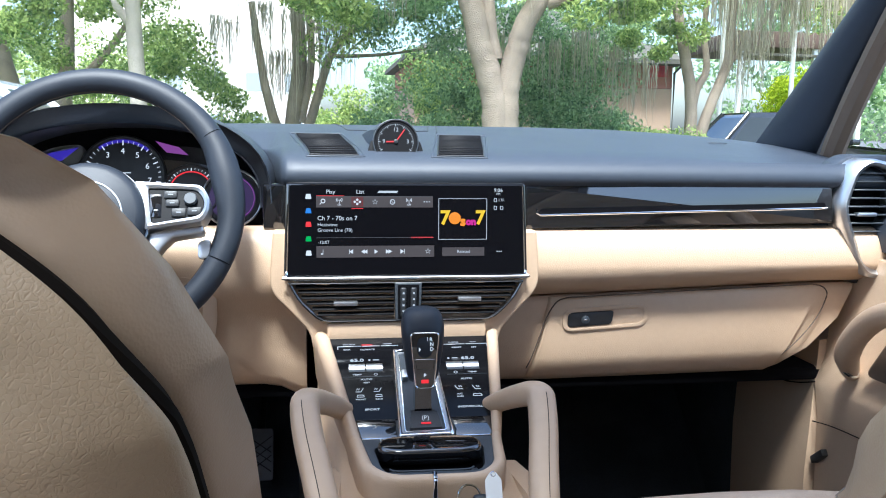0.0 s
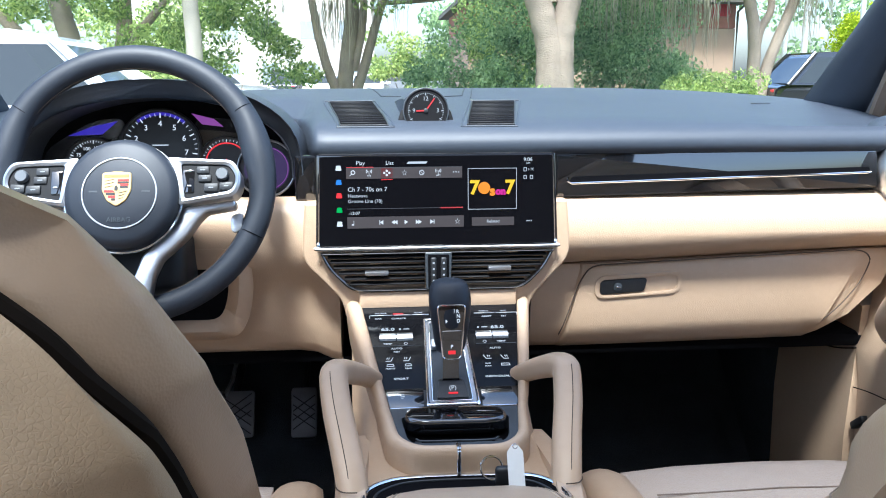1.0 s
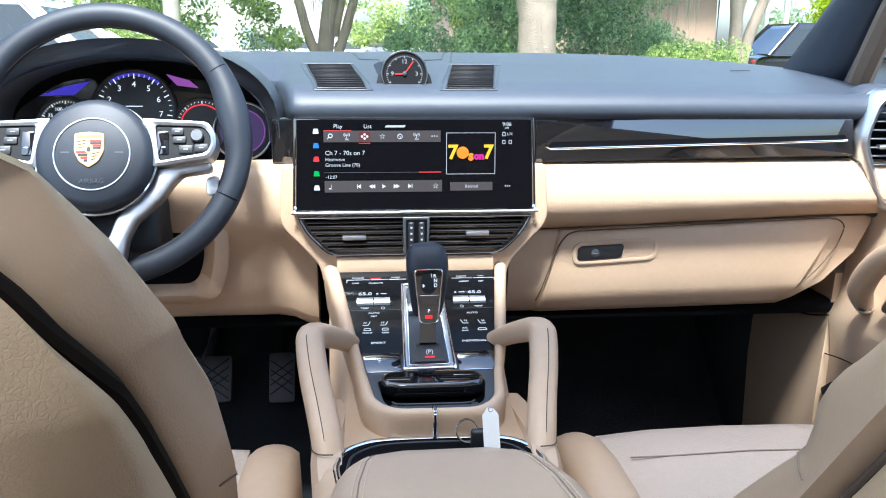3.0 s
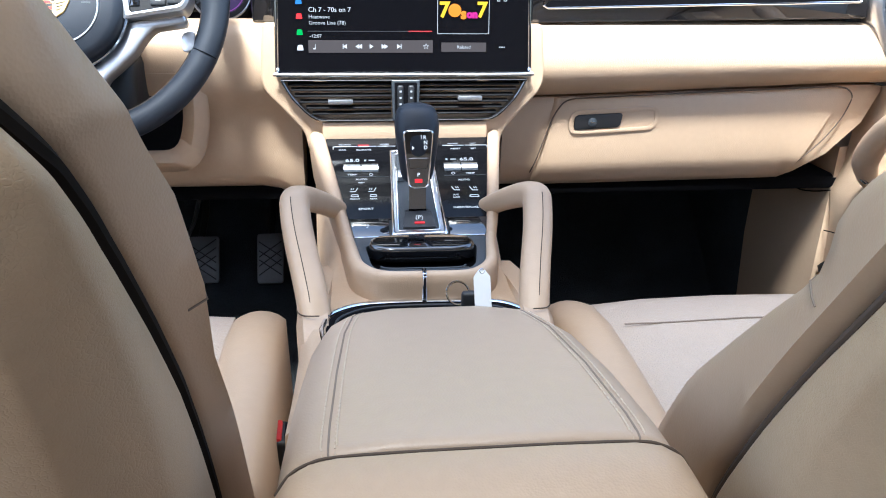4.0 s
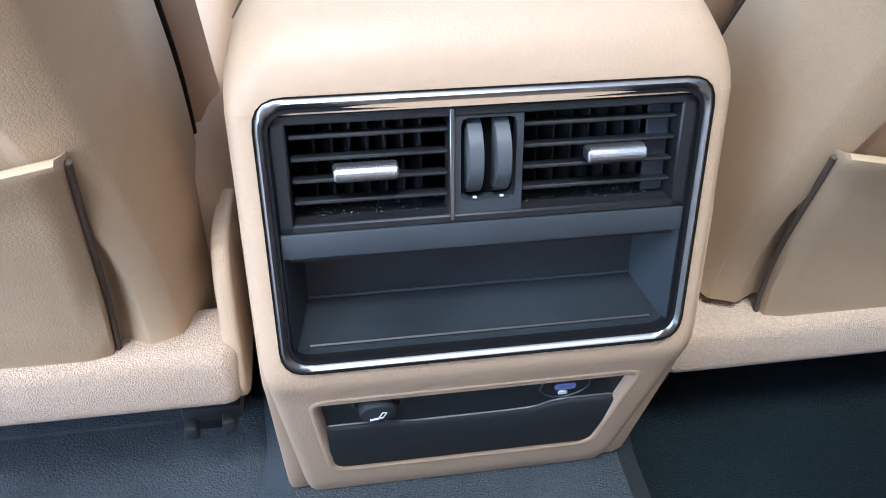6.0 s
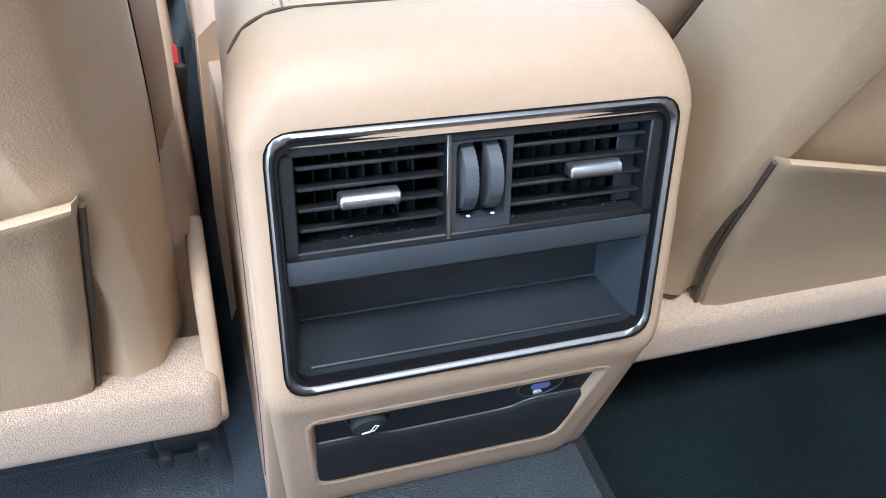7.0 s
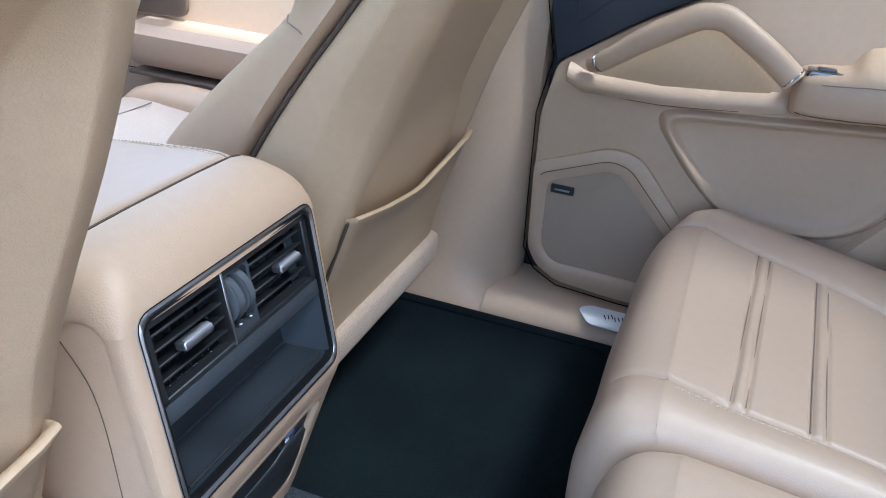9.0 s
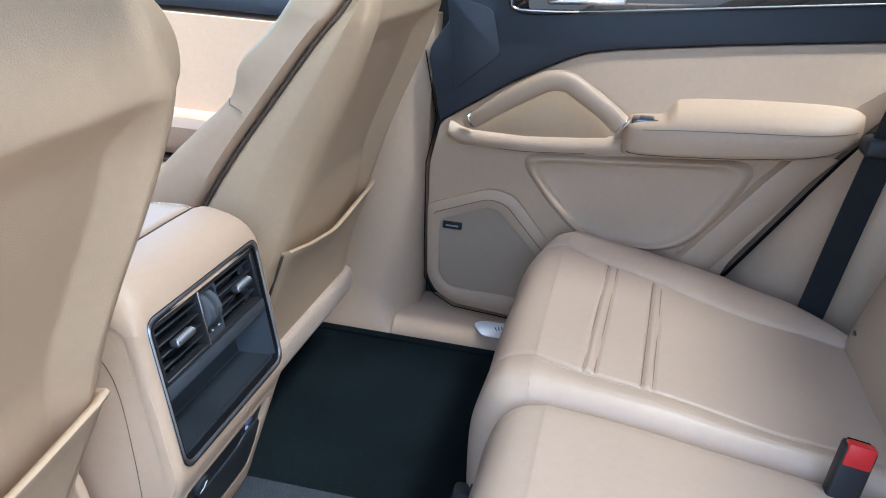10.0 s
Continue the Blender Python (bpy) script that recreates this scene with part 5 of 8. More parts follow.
FACE_M = pose(0, 0.2525, 0.768, -LEAN_A, 0, 0)
FH = math.hypot(0.2835 - 0.2525, 0.910 - 0.768)
c_out = rounded([(-0.1165, -0.006), (0.1165, -0.006), (0.1165, FH + 0.009), (-0.1165, FH + 0.009)], 0.016, 5)
c_in = rounded([(-0.110, 0.002), (0.110, 0.002), (0.110, FH + 0.001), (-0.110, FH + 0.001)], 0.012, 5)
c_mid = rounded([(-0.1120, -0.0006), (0.1120, -0.0006), (0.1120, FH + 0.0036), (-0.1120, FH + 0.0036)], 0.0135, 5)
part("chrome_frame", ring_prism(c_out, c_mid, "y", 0.012, -0.0014, FACE_M, dome=-0.0017), GUN, rear_end, "smoked chrome frame", angle=60)
part("frame_bevel", ring_prism(c_mid, c_in, "y", 0.012, -0.0010, FACE_M, dome=0.0003), SLAT, rear_end, "black inner bevel", angle=60)
part("frame_line", tube([FACE_M @ V(p[0], -0.0018, p[1]) for p in c_out], 0.0004, 6, closed=True, up=(0, 1, 0)), GAP, rear_end)
# near-black back sheet: the depth of the well is darkened by colour
part("well", box(-0.112, 0.112, 0.075, 0.080, -0.002, FH + 0.004, 0.0, m=FACE_M), VOID_BLACK, rear_end)
for s in (-1, 1):
    part("well_side", box(min(s * 0.1085, s * 0.1115), max(s * 0.1085, s * 0.1115), 0.003, 0.078, 0, FH, 0.0, m=FACE_M), BLACK, rear_end)
part("well_roof", box(-0.108, 0.108, 0.003, 0.078, FH - 0.004, FH, 0.0, m=FACE_M), BLACK, rear_end)
# lower face with the socket panel
LOW_A = math.degrees(math.atan2(0.034, 0.125))
LOW_M = pose(0, 0.258, 0.730, LOW_A, 0, 0)
LH = -math.hypot(0.034, 0.125)
part("socket_lip", frame_loops([(rounded([(-b, lo), (b, lo), (t, hi), (-t, hi)], r, 4), d) for b, t, lo, hi, r, d in ((0.0905, 0.0985, LH + 0.012, -0.010, 0.010, 0.014), (0.0915, 0.0995, LH + 0.011, -0.009, 0.010, 0.004), (0.0935, 0.1015, LH + 0.009, -0.007, 0.011, 0.0004), (0.0965, 0.1045, LH + 0.006, -0.004, 0.013, -0.0008), (0.1000, 0.108, LH + 0.002, 0.000, 0.015, 0.0008), (0.1005, 0.1085, LH + 0.0015, 0.0005, 0.015, 0.004))], LOW_M), TAN, rear_end, angle=70)
PAN_M = LOW_M @ pose(0, -0.0165, 0)
part("socket_panel", box(-0.103, 0.103, 0.022, 0.03, LH, -0.004, 0.0, m=PAN_M), BLACK, rear_end)


# vent module: local coordinates x across, y into the console, z up along the face
def rear_bar(x0, x1, y0, y1, z0, z1, r=0.001, seg=1):
    return box(x0, x1, y0, y1, z0, z1, r, seg, FACE_M)


def knurl(nu, nv, f):
    """A strip of small diamond bumps; f maps across, along and height to a point."""
    bm = bmesh.new()
    vs = [[bm.verts.new(f(i / nu, j / nv, (i + j) % 2)) for j in range(nv + 1)] for i in range(nu + 1)]
    for i in range(nu):
        for j in range(nv):
            bm.faces.new((vs[i][j], vs[i + 1][j], vs[i + 1][j + 1], vs[i][j + 1]))
    return bm


VZ0, VZ1 = 0.086, FH - 0.002
part("vent_bezel", join(rear_bar(-0.1095, 0.1095, 0.002, 0.03, VZ0 - 0.006, VZ0 - 0.001, 0.001), rear_bar(-0.1095, 0.1095, 0.002, 0.02, VZ1 - 0.0045, VZ1 + 0.001, 0.001), rear_bar(-0.1095, -0.1015, 0.002, 0.03, VZ0 - 0.006, VZ1, 0.001), rear_bar(0.1015, 0.1095, 0.002, 0.03, VZ0 - 0.006, VZ1, 0.001)), BLACK, rear_end)
part("vent_floor", rear_bar(-0.1015, 0.1015, 0.01, 0.07, VZ0 - 0.004, VZ0 - 0.001, 0), DUSTY, rear_end, "black vent floor with pale dust")
# sheet behind the vanes, the duct's inner shade given as near-black
part("vent_back", rear_bar(-0.11, 0.11, 0.055, 0.06, VZ0 - 0.004, VZ1, 0), VOID_BLACK, rear_end)
part("thumbwheel_panel", ring_prism(rounded([(-0.018, VZ0 - 0.004), (0.018, VZ0 - 0.004), (0.018, VZ1), (-0.018, VZ1)], 0.001, 2), rounded([(-0.0145, VZ0 + 0.006), (0.0145, VZ0 + 0.006), (0.0145, VZ1 - 0.006), (-0.0145, VZ1 - 0.006)], 0.004, 2), "y", 0.02, 0.0035, FACE_M), GREY, rear_end)
part("thumbwheel_bed", rear_bar(-0.016, 0.016, 0.012, 0.02, VZ0, VZ1, 0), VOID_BLACK, rear_end)
part("panel_edge", rear_bar(-0.0205, -0.018, 0.001, 0.02, VZ0 - 0.004, VZ1, 0.0004), GUN, rear_end)
for x in (-0.0072, 0.0072):
    wheel = lathe([(0.0195, -0.0042), (0.021, -0.0036), (0.0214, 0), (0.021, 0.0036), (0.0195, 0.0042)], 40, FACE_M @ pose(x, 0.0185, (VZ0 + VZ1) / 2, 0, 90, 0))
    tw = part("thumbwheel", wheel, KNURL, rear_end, "knurled grey thumbwheel")
    WM = FACE_M @ pose(x, 0.0185, (VZ0 + VZ1) / 2, 0, 90, 0)
    part("knurl", knurl(90, 6, lambda u, v, h: WM @ V((0.0215 + 0.0009 * h) * math.cos(6.2832 * u), (0.0215 + 0.0009 * h) * math.sin(6.2832 * u), -0.0036 + 0.0072 * v)), KNURL, tw, angle=5)
    part("thumbwheel_mark", rear_bar(x - 0.0010, x + 0.0010, 0.0022, 0.004, VZ0 + 0.0074, VZ0 + 0.0083, 0.0002), WHITE, rear_end)
for x0, x1 in ((-0.1005, -0.021), (0.0185, 0.1005)):
    for k in range(4):
        z = VZ0 + 0.010 + k * 0.0118
        part("vent_slat", box(x0, x1, -0.001, 0.013, -0.0011, 0.0011, 0.0006, 1, FACE_M @ pose(0, 0.006, z, -12, 0, 0)), BLACK, rear_end)
    for k in range(7):
        x = x0 + 0.012 + k * (x1 - x0 - 0.02) / 6.4
        part("vent_vane", box(-0.0008, 0.0008, 0.0, 0.018, 0.0, VZ1 - VZ0 - 0.004, 0.0003, 1, FACE_M @ pose(x, 0.024, VZ0, 0, 0, 18 if x0 < 0 else 28)), BLACK, rear_end)
for x0, x1, k in ((-0.080, -0.047, 1.5), (0.0505, 0.0825, 1.62)):
    z = VZ0 + 0.010 + k * 0.0118
    part("vent_tab", box(x0, x1, -0.0045, 0.006, z - 0.0036, z + 0.0036, 0.0018, 3, FACE_M), SATIN, rear_end, "knurled bright metal vent tab")
    part("tab_knurl", knurl(34, 10, lambda u, v, h: FACE_M @ V(x0 + 0.0012 + (x1 - x0 - 0.0024) * u, 0.0008 - (0.0056 + 0.0013 * h) * math.cos(radians(-85 + 175 * v)), z + (0.0038 + 0.0013 * h) * math.sin(radians(-85 + 175 * v)))), SATIN, rear_end, angle=5)
part("vent_flap", box(0.088, 0.1005, 0.014, 0.016, 0.0, 0.05, 0.0004, 1, FACE_M @ pose(0, 0, VZ0, 0, 0, 0)), GREY, rear_end)
# ledge and tray below the vents
TRAY_RUBBER = material("dusty_rubber", (0.024, 0.029, 0.034), 0.42, vary=0.7, scale=14, bump=0.3, bump_scale=700, rvary=0.2, fine=0.15)
part("ledge", rear_bar(-0.1095, 0.1095, 0.0015, 0.02, 0.0655, VZ0 - 0.006, 0.0012, 2), GREY, rear_end)
part("tray_roof", rear_bar(-0.106, 0.106, 0.006, 0.058, 0.062, 0.0655, 0), BLACK, rear_end)
part("tray_back", loft([[FACE_M @ V(x, y, z) for y, z in ((0.045, 0.064), (0.046, 0.014), (0.052, 0.014), (0.052, 0.064))] for x in (-0.101, 0.101)]), TRAY_RUBBER, rear_end)
part("tray_floor", loft([[FACE_M @ V(x, y, z) for y, z in ((0.047, 0.0150), (0.010, 0.0055), (0.006, 0.0055), (0.006, 0.0), (0.06, 0.0))] for x in (-0.108, 0.108)]), MESHY, rear_end, "black rubber tray with a fine net pattern")
part("tray_line", tube([FACE_M @ V(x, 0.0452, 0.0158) for x in (-0.1, 0.0, 0.1)], 0.0009, 6), GREY, rear_end)
part("tray_lip", tube([FACE_M @ V(x, 0.008, 0.0062) for x in (-0.10, 0.0, 0.10)], 0.0012, 6), BLACK, rear_end)
for s in (-1, 1):
    part("tray_side", loft([[FACE_M @ V(s * x, y, z) for x, y in ((0.1085, 0.002), (0.100, 0.046), (0.109, 0.06))] for z in (0.0035, 0.066)]), GREY, rear_end)
# socket panel
part("socket_ring", torus(0.0155, 0.0010, 28, 8, PAN_M @ pose(-0.063, 0.0215, -0.0215, 90, 0, 0)), GREY, rear_end)
part("socket_cap", lathe([(0.0122, 0), (0.0122, 0.005), (0.0112, 0.0072), (0.006, 0.0082), (0.0005, 0.0084)], 32, PAN_M @ pose(-0.063, 0.0225, -0.0285, 90, 0, 0)), RUBBER, rear_end, "black lighter socket cap")
part("socket_mark", ring_prism([(-0.0016, -0.0045), (0.0016, -0.0045), (0.0016, 0.0045), (-0.0016, 0.0045)], [(-0.001, -0.0028), (0.001, -0.0028), (0.001, 0.0039), (-0.001, 0.0039)], "y", 0.0002, -0.0002, PAN_M @ pose(-0.0605, 0.0138, -0.0275, 0, 18, 0)), WHITE, rear_end)
for k in range(2):
    part("socket_mark", box(-0.003, 0.003, -0.0002, 0.0002, -0.0004, 0.0004, 0.0, m=PAN_M @ pose(-0.0655, 0.0139, -0.0318 - 0.0014 * k, 0, -14, 0)), WHITE, rear_end)
part("usb_surround", torus(0.0165, 0.0008, 32, 6, PAN_M @ pose(0.0595, 0.0218, -0.028, 90, 0, 0)), GREY, rear_end)
part("usb_ring", ring_prism(rounded([(0.0525, -0.0315), (0.0665, -0.0315), (0.0665, -0.0255), (0.0525, -0.0255)], 0.0028, 4), rounded([(0.0537, -0.0304), (0.0653, -0.0304), (0.0653, -0.0266), (0.0537, -0.0266)], 0.0018, 4), "y", 0.023, 0.0205, PAN_M), GLOW_U, rear_end, "softly lit blue charging port")
part("usb_mark", prism(rounded([(0.0565, -0.0395), (0.0612, -0.0395), (0.0628, -0.0375), (0.0612, -0.0355), (0.0565, -0.0355)], 0.0006, 2), "y", 0.0208, 0.022, m=PAN_M), WHITE, rear_end)
part("slot_line", tube(spline([PAN_M @ V(x, 0.0212, z) for x, z in ((-0.095, -0.053), (-0.06, -0.0535), (-0.04, -0.0575), (0.0, -0.0575), (0.040, -0.056), (0.052, -0.050), (0.064, -0.047), (0.095, -0.047))], 4), 0.0009, 6), GREY, rear_end)
part("lower_pocket", loft([[PAN_M @ V(x, y, z) for y, z in ((0.0215, z0), (0.0185, z0 - 0.003), (0.017, -0.085), (0.0175, -0.121), (0.026, -0.121), (0.026, z0))] for x, z0 in ((-0.096, -0.054), (-0.05, -0.0575), (0.040, -0.057), (0.062, -0.049), (0.097, -0.049))]), BLACK, rear_end, "dark bulged pocket front", angle=50)

# ---- shifter, controls and grab handles on the console ----
def on_plate(x, y, z):
    return PLATE_M @ V(x, y, z)


for x0, x1 in ((-0.0985, -0.0655), (-0.0655, -0.040), (-0.040, -0.0145), (0.048, 0.079), (0.079, 0.110)):
    part("switch_row", box(x0 + 0.0006, x1 - 0.0006, -0.0308, -0.0290, 0.0006, 0.0016, 0.0004, 1, PLATE_M), SATIN, cons)
for x in (-0.0985, 0.1098):
    part("switch_row", box(x - 0.0007, x + 0.0007, -0.036, -0.0295, 0.0006, 0.0014, 0.0003, 1, PLATE_M), SATIN, cons)
part("lit_switch", box(-0.0655, -0.0510, -0.0285, -0.0262, 0.0006, 0.0014, 0.0, m=PLATE_M), GLOW_R, cons)
ROCKER = material("rocker_silver", (0.62, 0.63, 0.65), 0.32, 1.0, vary=0.05)
for x0, x1 in ((-0.0849, -0.0632), (-0.0618, -0.0401), (0.0465, 0.0682), (0.0696, 0.0908)):
    part("rocker", loft([[PLATE_M @ V(x, y, z) for y, z in ((-0.0690, 0.0), (-0.0693, 0.0018), (-0.0715, 0.0030), (-0.0780, 0.0026), (-0.0805, 0.0004), (-0.0805, 0.0))] for x in (x0, x0 + 0.0006, x1 - 0.0006, x1)]), ROCKER, cons, "satin metal rocker switch")
    part("rocker_shade", box(x0, x1, -0.0845, -0.0802, 0.0004, 0.0010, 0.0002, 1, PLATE_M), GREY, cons)
for a, b in ((side_l(-0.0945), -0.0274), (0.0450, side_r(-0.0945))):
    part("plate_joint", box(a, b, -0.0950, -0.0943, 0.0004, 0.0009, 0.0, m=PLATE_M), GREY, cons)
marks = [("SOURCE", -0.083, -0.0255, 0.0040), ("HOME", -0.030, -0.0255, 0.0040), ("PHONE", 0.063, -0.0255, 0.0038), ("NAV", 0.091, -0.0255, 0.0038), ("CAR", -0.0864, -0.0369, 0.0046), ("CLIMATE", -0.0581, -0.0374, 0.0046), ("ASSIST", 0.0659, -0.0372, 0.0046), ("SET", 0.0903, -0.0374, 0.0046), ("65.0", -0.0735, -0.0605, 0.0100), ("65.0", 0.0779, -0.0610, 0.0100), ("TEMP", -0.0744, -0.0905, 0.0046), ("TEMP", 0.0797, -0.0910, 0.0046), ("AUTO", -0.0624, -0.1005, 0.0050), ("REST", -0.0626, -0.1070, 0.0036), ("AUTO", 0.0696, -0.1045, 0.0050), ("FRONT", -0.0717, -0.1395, 0.0036), ("REAR", -0.0484, -0.1395, 0.0036), ("A/C", 0.0561, -0.1345, 0.0042), ("MAX", 0.0561, -0.1395, 0.0036), ("SPORT", -0.0583, -0.1588, 0.0058), ("INDIVIDUAL", 0.0662, -0.1591, 0.0054)]
for text, x, y, size in marks:
    writing(text, size * 0.84, GLOW_D, cons, PLATE_M @ pose(x, y, 0.0009) @ Matrix.Diagonal((1.3, 1, 1, 1)), "control_mark", bold=size * 0.012)
for x in (-0.052, 0.056):
    part("control_mark", join(box(x - 0.006, x - 0.0035, -0.0620, -0.0590, 0.0006, 0.001, 0, m=PLATE_M), box(x + 0.000, x + 0.008, -0.0610, -0.0595, 0.0006, 0.001, 0, m=PLATE_M)), GLOW_D, cons)
    part("control_mark", torus(0.0022, 0.0005, 14, 4, PLATE_M @ pose(x + (0.002 if x < 0 else 0.001), -0.0905, 0.0008)), GLOW_D, cons)


def seat_icon(x, y, s):
    """A small seat seen from the side, with rising heat."""
    bar = lambda a, b: tube([PLATE_M @ V(x + s * a[0], y + a[1], 0.0008), PLATE_M @ V(x + s * b[0], y + b[1], 0.0008)], 0.00055, 4)
    part("control_icon", join(bar((-0.0055, -0.0035), (0.0015, -0.0035)), bar((0.0015, -0.0035), (0.0045, 0.0035)), bar((-0.004, 0.0), (-0.003, 0.003)), bar((-0.0015, 0.0), (-0.0005, 0.003))), GLOW_D, cons)


for x, y, d in ((-0.0723, -0.1212, 1), (-0.0492, -0.1212, 1), (0.0565, -0.1214, -1), (0.0798, -0.1222, -1)):
    seat_icon(x, y, d)
for x, y, w in ((-0.0717, -0.1330, 0.0052), (-0.0484, -0.1330, 0.0048), (0.0792, -0.1372, 0.0066)):
    o = rounded([(x - w, y - 0.0020), (x + w, y - 0.0020), (x + w * 0.8, y + 0.0026), (x - w * 0.8, y + 0.0026)], 0.0012, 3)
    i = rounded([(x - w * 0.84, y - 0.0012), (x + w * 0.84, y - 0.0012), (x + w * 0.66, y + 0.0018), (x - w * 0.66, y + 0.0018)], 0.0008, 3)
    part("control_icon", ring_prism(o, i, "z", 0.0005, 0.0010, PLATE_M), GLOW_D, cons)
# gloss pads on the flatter shelf
part("touch_pad", prism([(-0.0800, -0.0008), (-0.0312, -0.0008), (-0.0316, -0.0335), (-0.0744, -0.0335)], "z", -0.002, 0.0022, 0.0007, m=PAD_M), PIANO, cons, "gloss black touch pad")
part("touch_pad", prism([(0.0405, -0.0008), (0.0894, -0.0008), (0.0842, -0.0335), (0.0400, -0.0335)], "z", -0.002, 0.0022, 0.0007, m=PAD_M), PIANO, cons, "gloss black touch pad")
for a, b in ((-0.0742, -0.0324), (0.0394, 0.0826)):
    part("pad_edge", box(a, b, -0.0362, -0.0340, -0.002, 0.0024, 0.0006, 1, PAD_M), CHROME, cons, "bright edge of the pad")
part("control_icon", join(box(-0.0602, -0.0560, -0.0120, -0.0113, 0.0022, 0.0025, 0, m=PAD_M), box(-0.0600, -0.0555, -0.0150, -0.0142, 0.0022, 0.0025, 0, m=PAD_M), box(-0.0598, -0.0570, -0.0180, -0.0173, 0.0022, 0.0025, 0, m=PAD_M)), WHITE, cons)
# tray with its lid
tr_o = rounded([(-0.0742, -0.0015), (0.0830, -0.0020), (0.0722, -0.0720), (0.0500, -0.0945), (-0.0430, -0.0925), (-0.0642, -0.0700)], [0.002, 0.002, 0.02, 0.022, 0.022, 0.02], 5)
tr_i = rounded([(-0.0621, -0.0200), (0.0690, -0.0215), (0.0620, -0.0700), (0.0540, -0.0830), (-0.0500, -0.0815), (-0.0560, -0.0700)], [0.010, 0.010, 0.010, 0.008, 0.008, 0.010], 5)
part("tray_plate", ring_prism(tr_o, tr_i, "z", -0.022, 0.0008, TRAY_M, dome=0.0006), GREY, cons, "dark blue-grey tray surround")
part("tray_well", prism(tr_i, "z", -0.026, -0.016, m=TRAY_M), VOID_BLACK, cons)
lid_o = rounded([(-0.0585, -0.030), (-0.0530, -0.0135), (-0.0330, -0.0095), (0.0400, -0.0105), (0.0600, -0.0155), (0.0655, -0.032), (0.0610, -0.0440), (0.0440, -0.0500), (-0.0370, -0.0490), (-0.0540, -0.0420)], 0.010, 4)
part("tray_lid", prism(lid_o, "z", -0.010, 0.0095, 0.0045, 4, TRAY_M), PIANO, cons, "gloss black rounded tray lid", angle=60)
part("lid_lip", tube(spline([TRAY_M @ V(x, y, -0.010) for x, y in ((-0.045, -0.054), (-0.036, -0.0595), (0.0, -0.0605), (0.042, -0.0610), (0.052, -0.0555))], 5), 0.0012, 6), GREY, cons)
for x in (-0.0435, 0.0505):
    part("tray_peg", box(x - 0.004, x + 0.004, -0.0705, -0.0650, -0.016, -0.006, 0.0015, 2, TRAY_M), BLACK, cons)
part("frame_clip", box(-0.0022, 0.0026, -0.108, -0.094, -0.004, 0.0085, 0.0012, 1, TRAY_M), CHROME, cons)
part("frame_clip", box(-0.0022, 0.0026, -0.1095, -0.1045, -0.030, 0.0055, 0.0012, 1, TRAY_M), CHROME, cons)
shift = thing("gear_selector", "dark leather gear selector in a bright metal gate", "gear lever")


def gate_ring(o, i, h, dome):
    return ring_on(densify(rounded(o, 0.004), 5), densify(rounded(i, 0.003), 5), [(1.0, 0.0), (1.0, h), (0.5, h + dome), (0.0, h), (0.0, 0.0)])


GO = [(-0.0240, -0.043), (0.0330, -0.043), (0.0380, -0.2130), (-0.0292, -0.2140)]
GI = [(-0.0208, -0.047), (0.0300, -0.047), (0.0340, -0.2070), (-0.0252, -0.2080)]
GM = [(-0.0170, -0.051), (0.0262, -0.051), (0.0300, -0.2030), (-0.0215, -0.2040)]
part("gate_frame", gate_ring(GO, GI, 0.0042, 0.0012), CHROME, shift, "polished metal gate frame", angle=60)
part("gate_inner", gate_ring(GI, GM, 0.0022, 0.0004), GUN, shift, angle=60)
part("gate_line", gate_ring(GM, [(x * 0.93 + 0.0003, y * 0.99 - 0.001) for x, y in GM], 0.0030, 0.0003), CHROME, shift, angle=60)
part("gate_bed", loft([[surf(-0.0180 - 0.0040 * f, y, 0.0015), surf(0.0270 + 0.0030 * f, y, 0.0015), surf(0.0270 + 0.0030 * f, y, -0.01), surf(-0.0180 - 0.0040 * f, y, -0.01)] for y, f in ((-0.051, 0), (-0.11, 0.4), (-0.1775, 0.8), (-0.2020, 1))]), GREY, shift)
part("brake_button", loft([[PAD_M @ V(0.0045 - k, y, h), PAD_M @ V(0.0045 + k, y, h), PAD_M @ V(0.0045 + 1.03 * k, y, 0.0), PAD_M @ V(0.0045 - 1.03 * k, y, 0.0)] for y, h, k in ((0.005, 0.002, 0.0150), (0.0025, 0.010, 0.0158), (-0.008, 0.0085, 0.0178), (-0.0225, 0.0055, 0.0195), (-0.0245, 0.002, 0.0200))]), BLACK, shift, "black parking brake button with red light")
part("brake_light", box(-0.001, 0.011, -0.0178, -0.0152, 0.0070, 0.0078, 0.0, m=PAD_M), GLOW_R, shift)
writing("(P)", 0.0085, GLOW_D, shift, PAD_M @ pose(0.005, -0.0085, 0.0090, 10, 0, 0), "brake_mark")
part("side_button", box(-0.0170, -0.0085, -0.108, -0.092, 0.002, 0.010, 0.002, 2, PLATE_M), SATIN, shift)
KM = Matrix.Translation((0.0045, 0.922, 0.936)) @ pose(0, 0, 0, -2, 0, 0)
part("neck", loft([[KM @ V(u * k, v * k + d, h) for u, v in ((-0.012, -0.012), (0.012, -0.012), (0.012, 0.012), (-0.012, 0.012))] for h, d, k in ((-0.026, -0.004, 1.0), (-0.010, -0.003, 0.86), (0.008, -0.002, 0.86), (0.026, 0.0, 0.9))]), PIANO, shift)
part("neck_boot", loft([[KM @ V(u * k, v * k - 0.004, h) for u, v in rounded([(-0.016, -0.018), (0.016, -0.018), (0.016, 0.018), (-0.016, 0.018)], 0.006, 3)] for h, k in ((-0.034, 1.1), (-0.020, 1.0), (-0.016, 0.9))]), BLACK, shift)
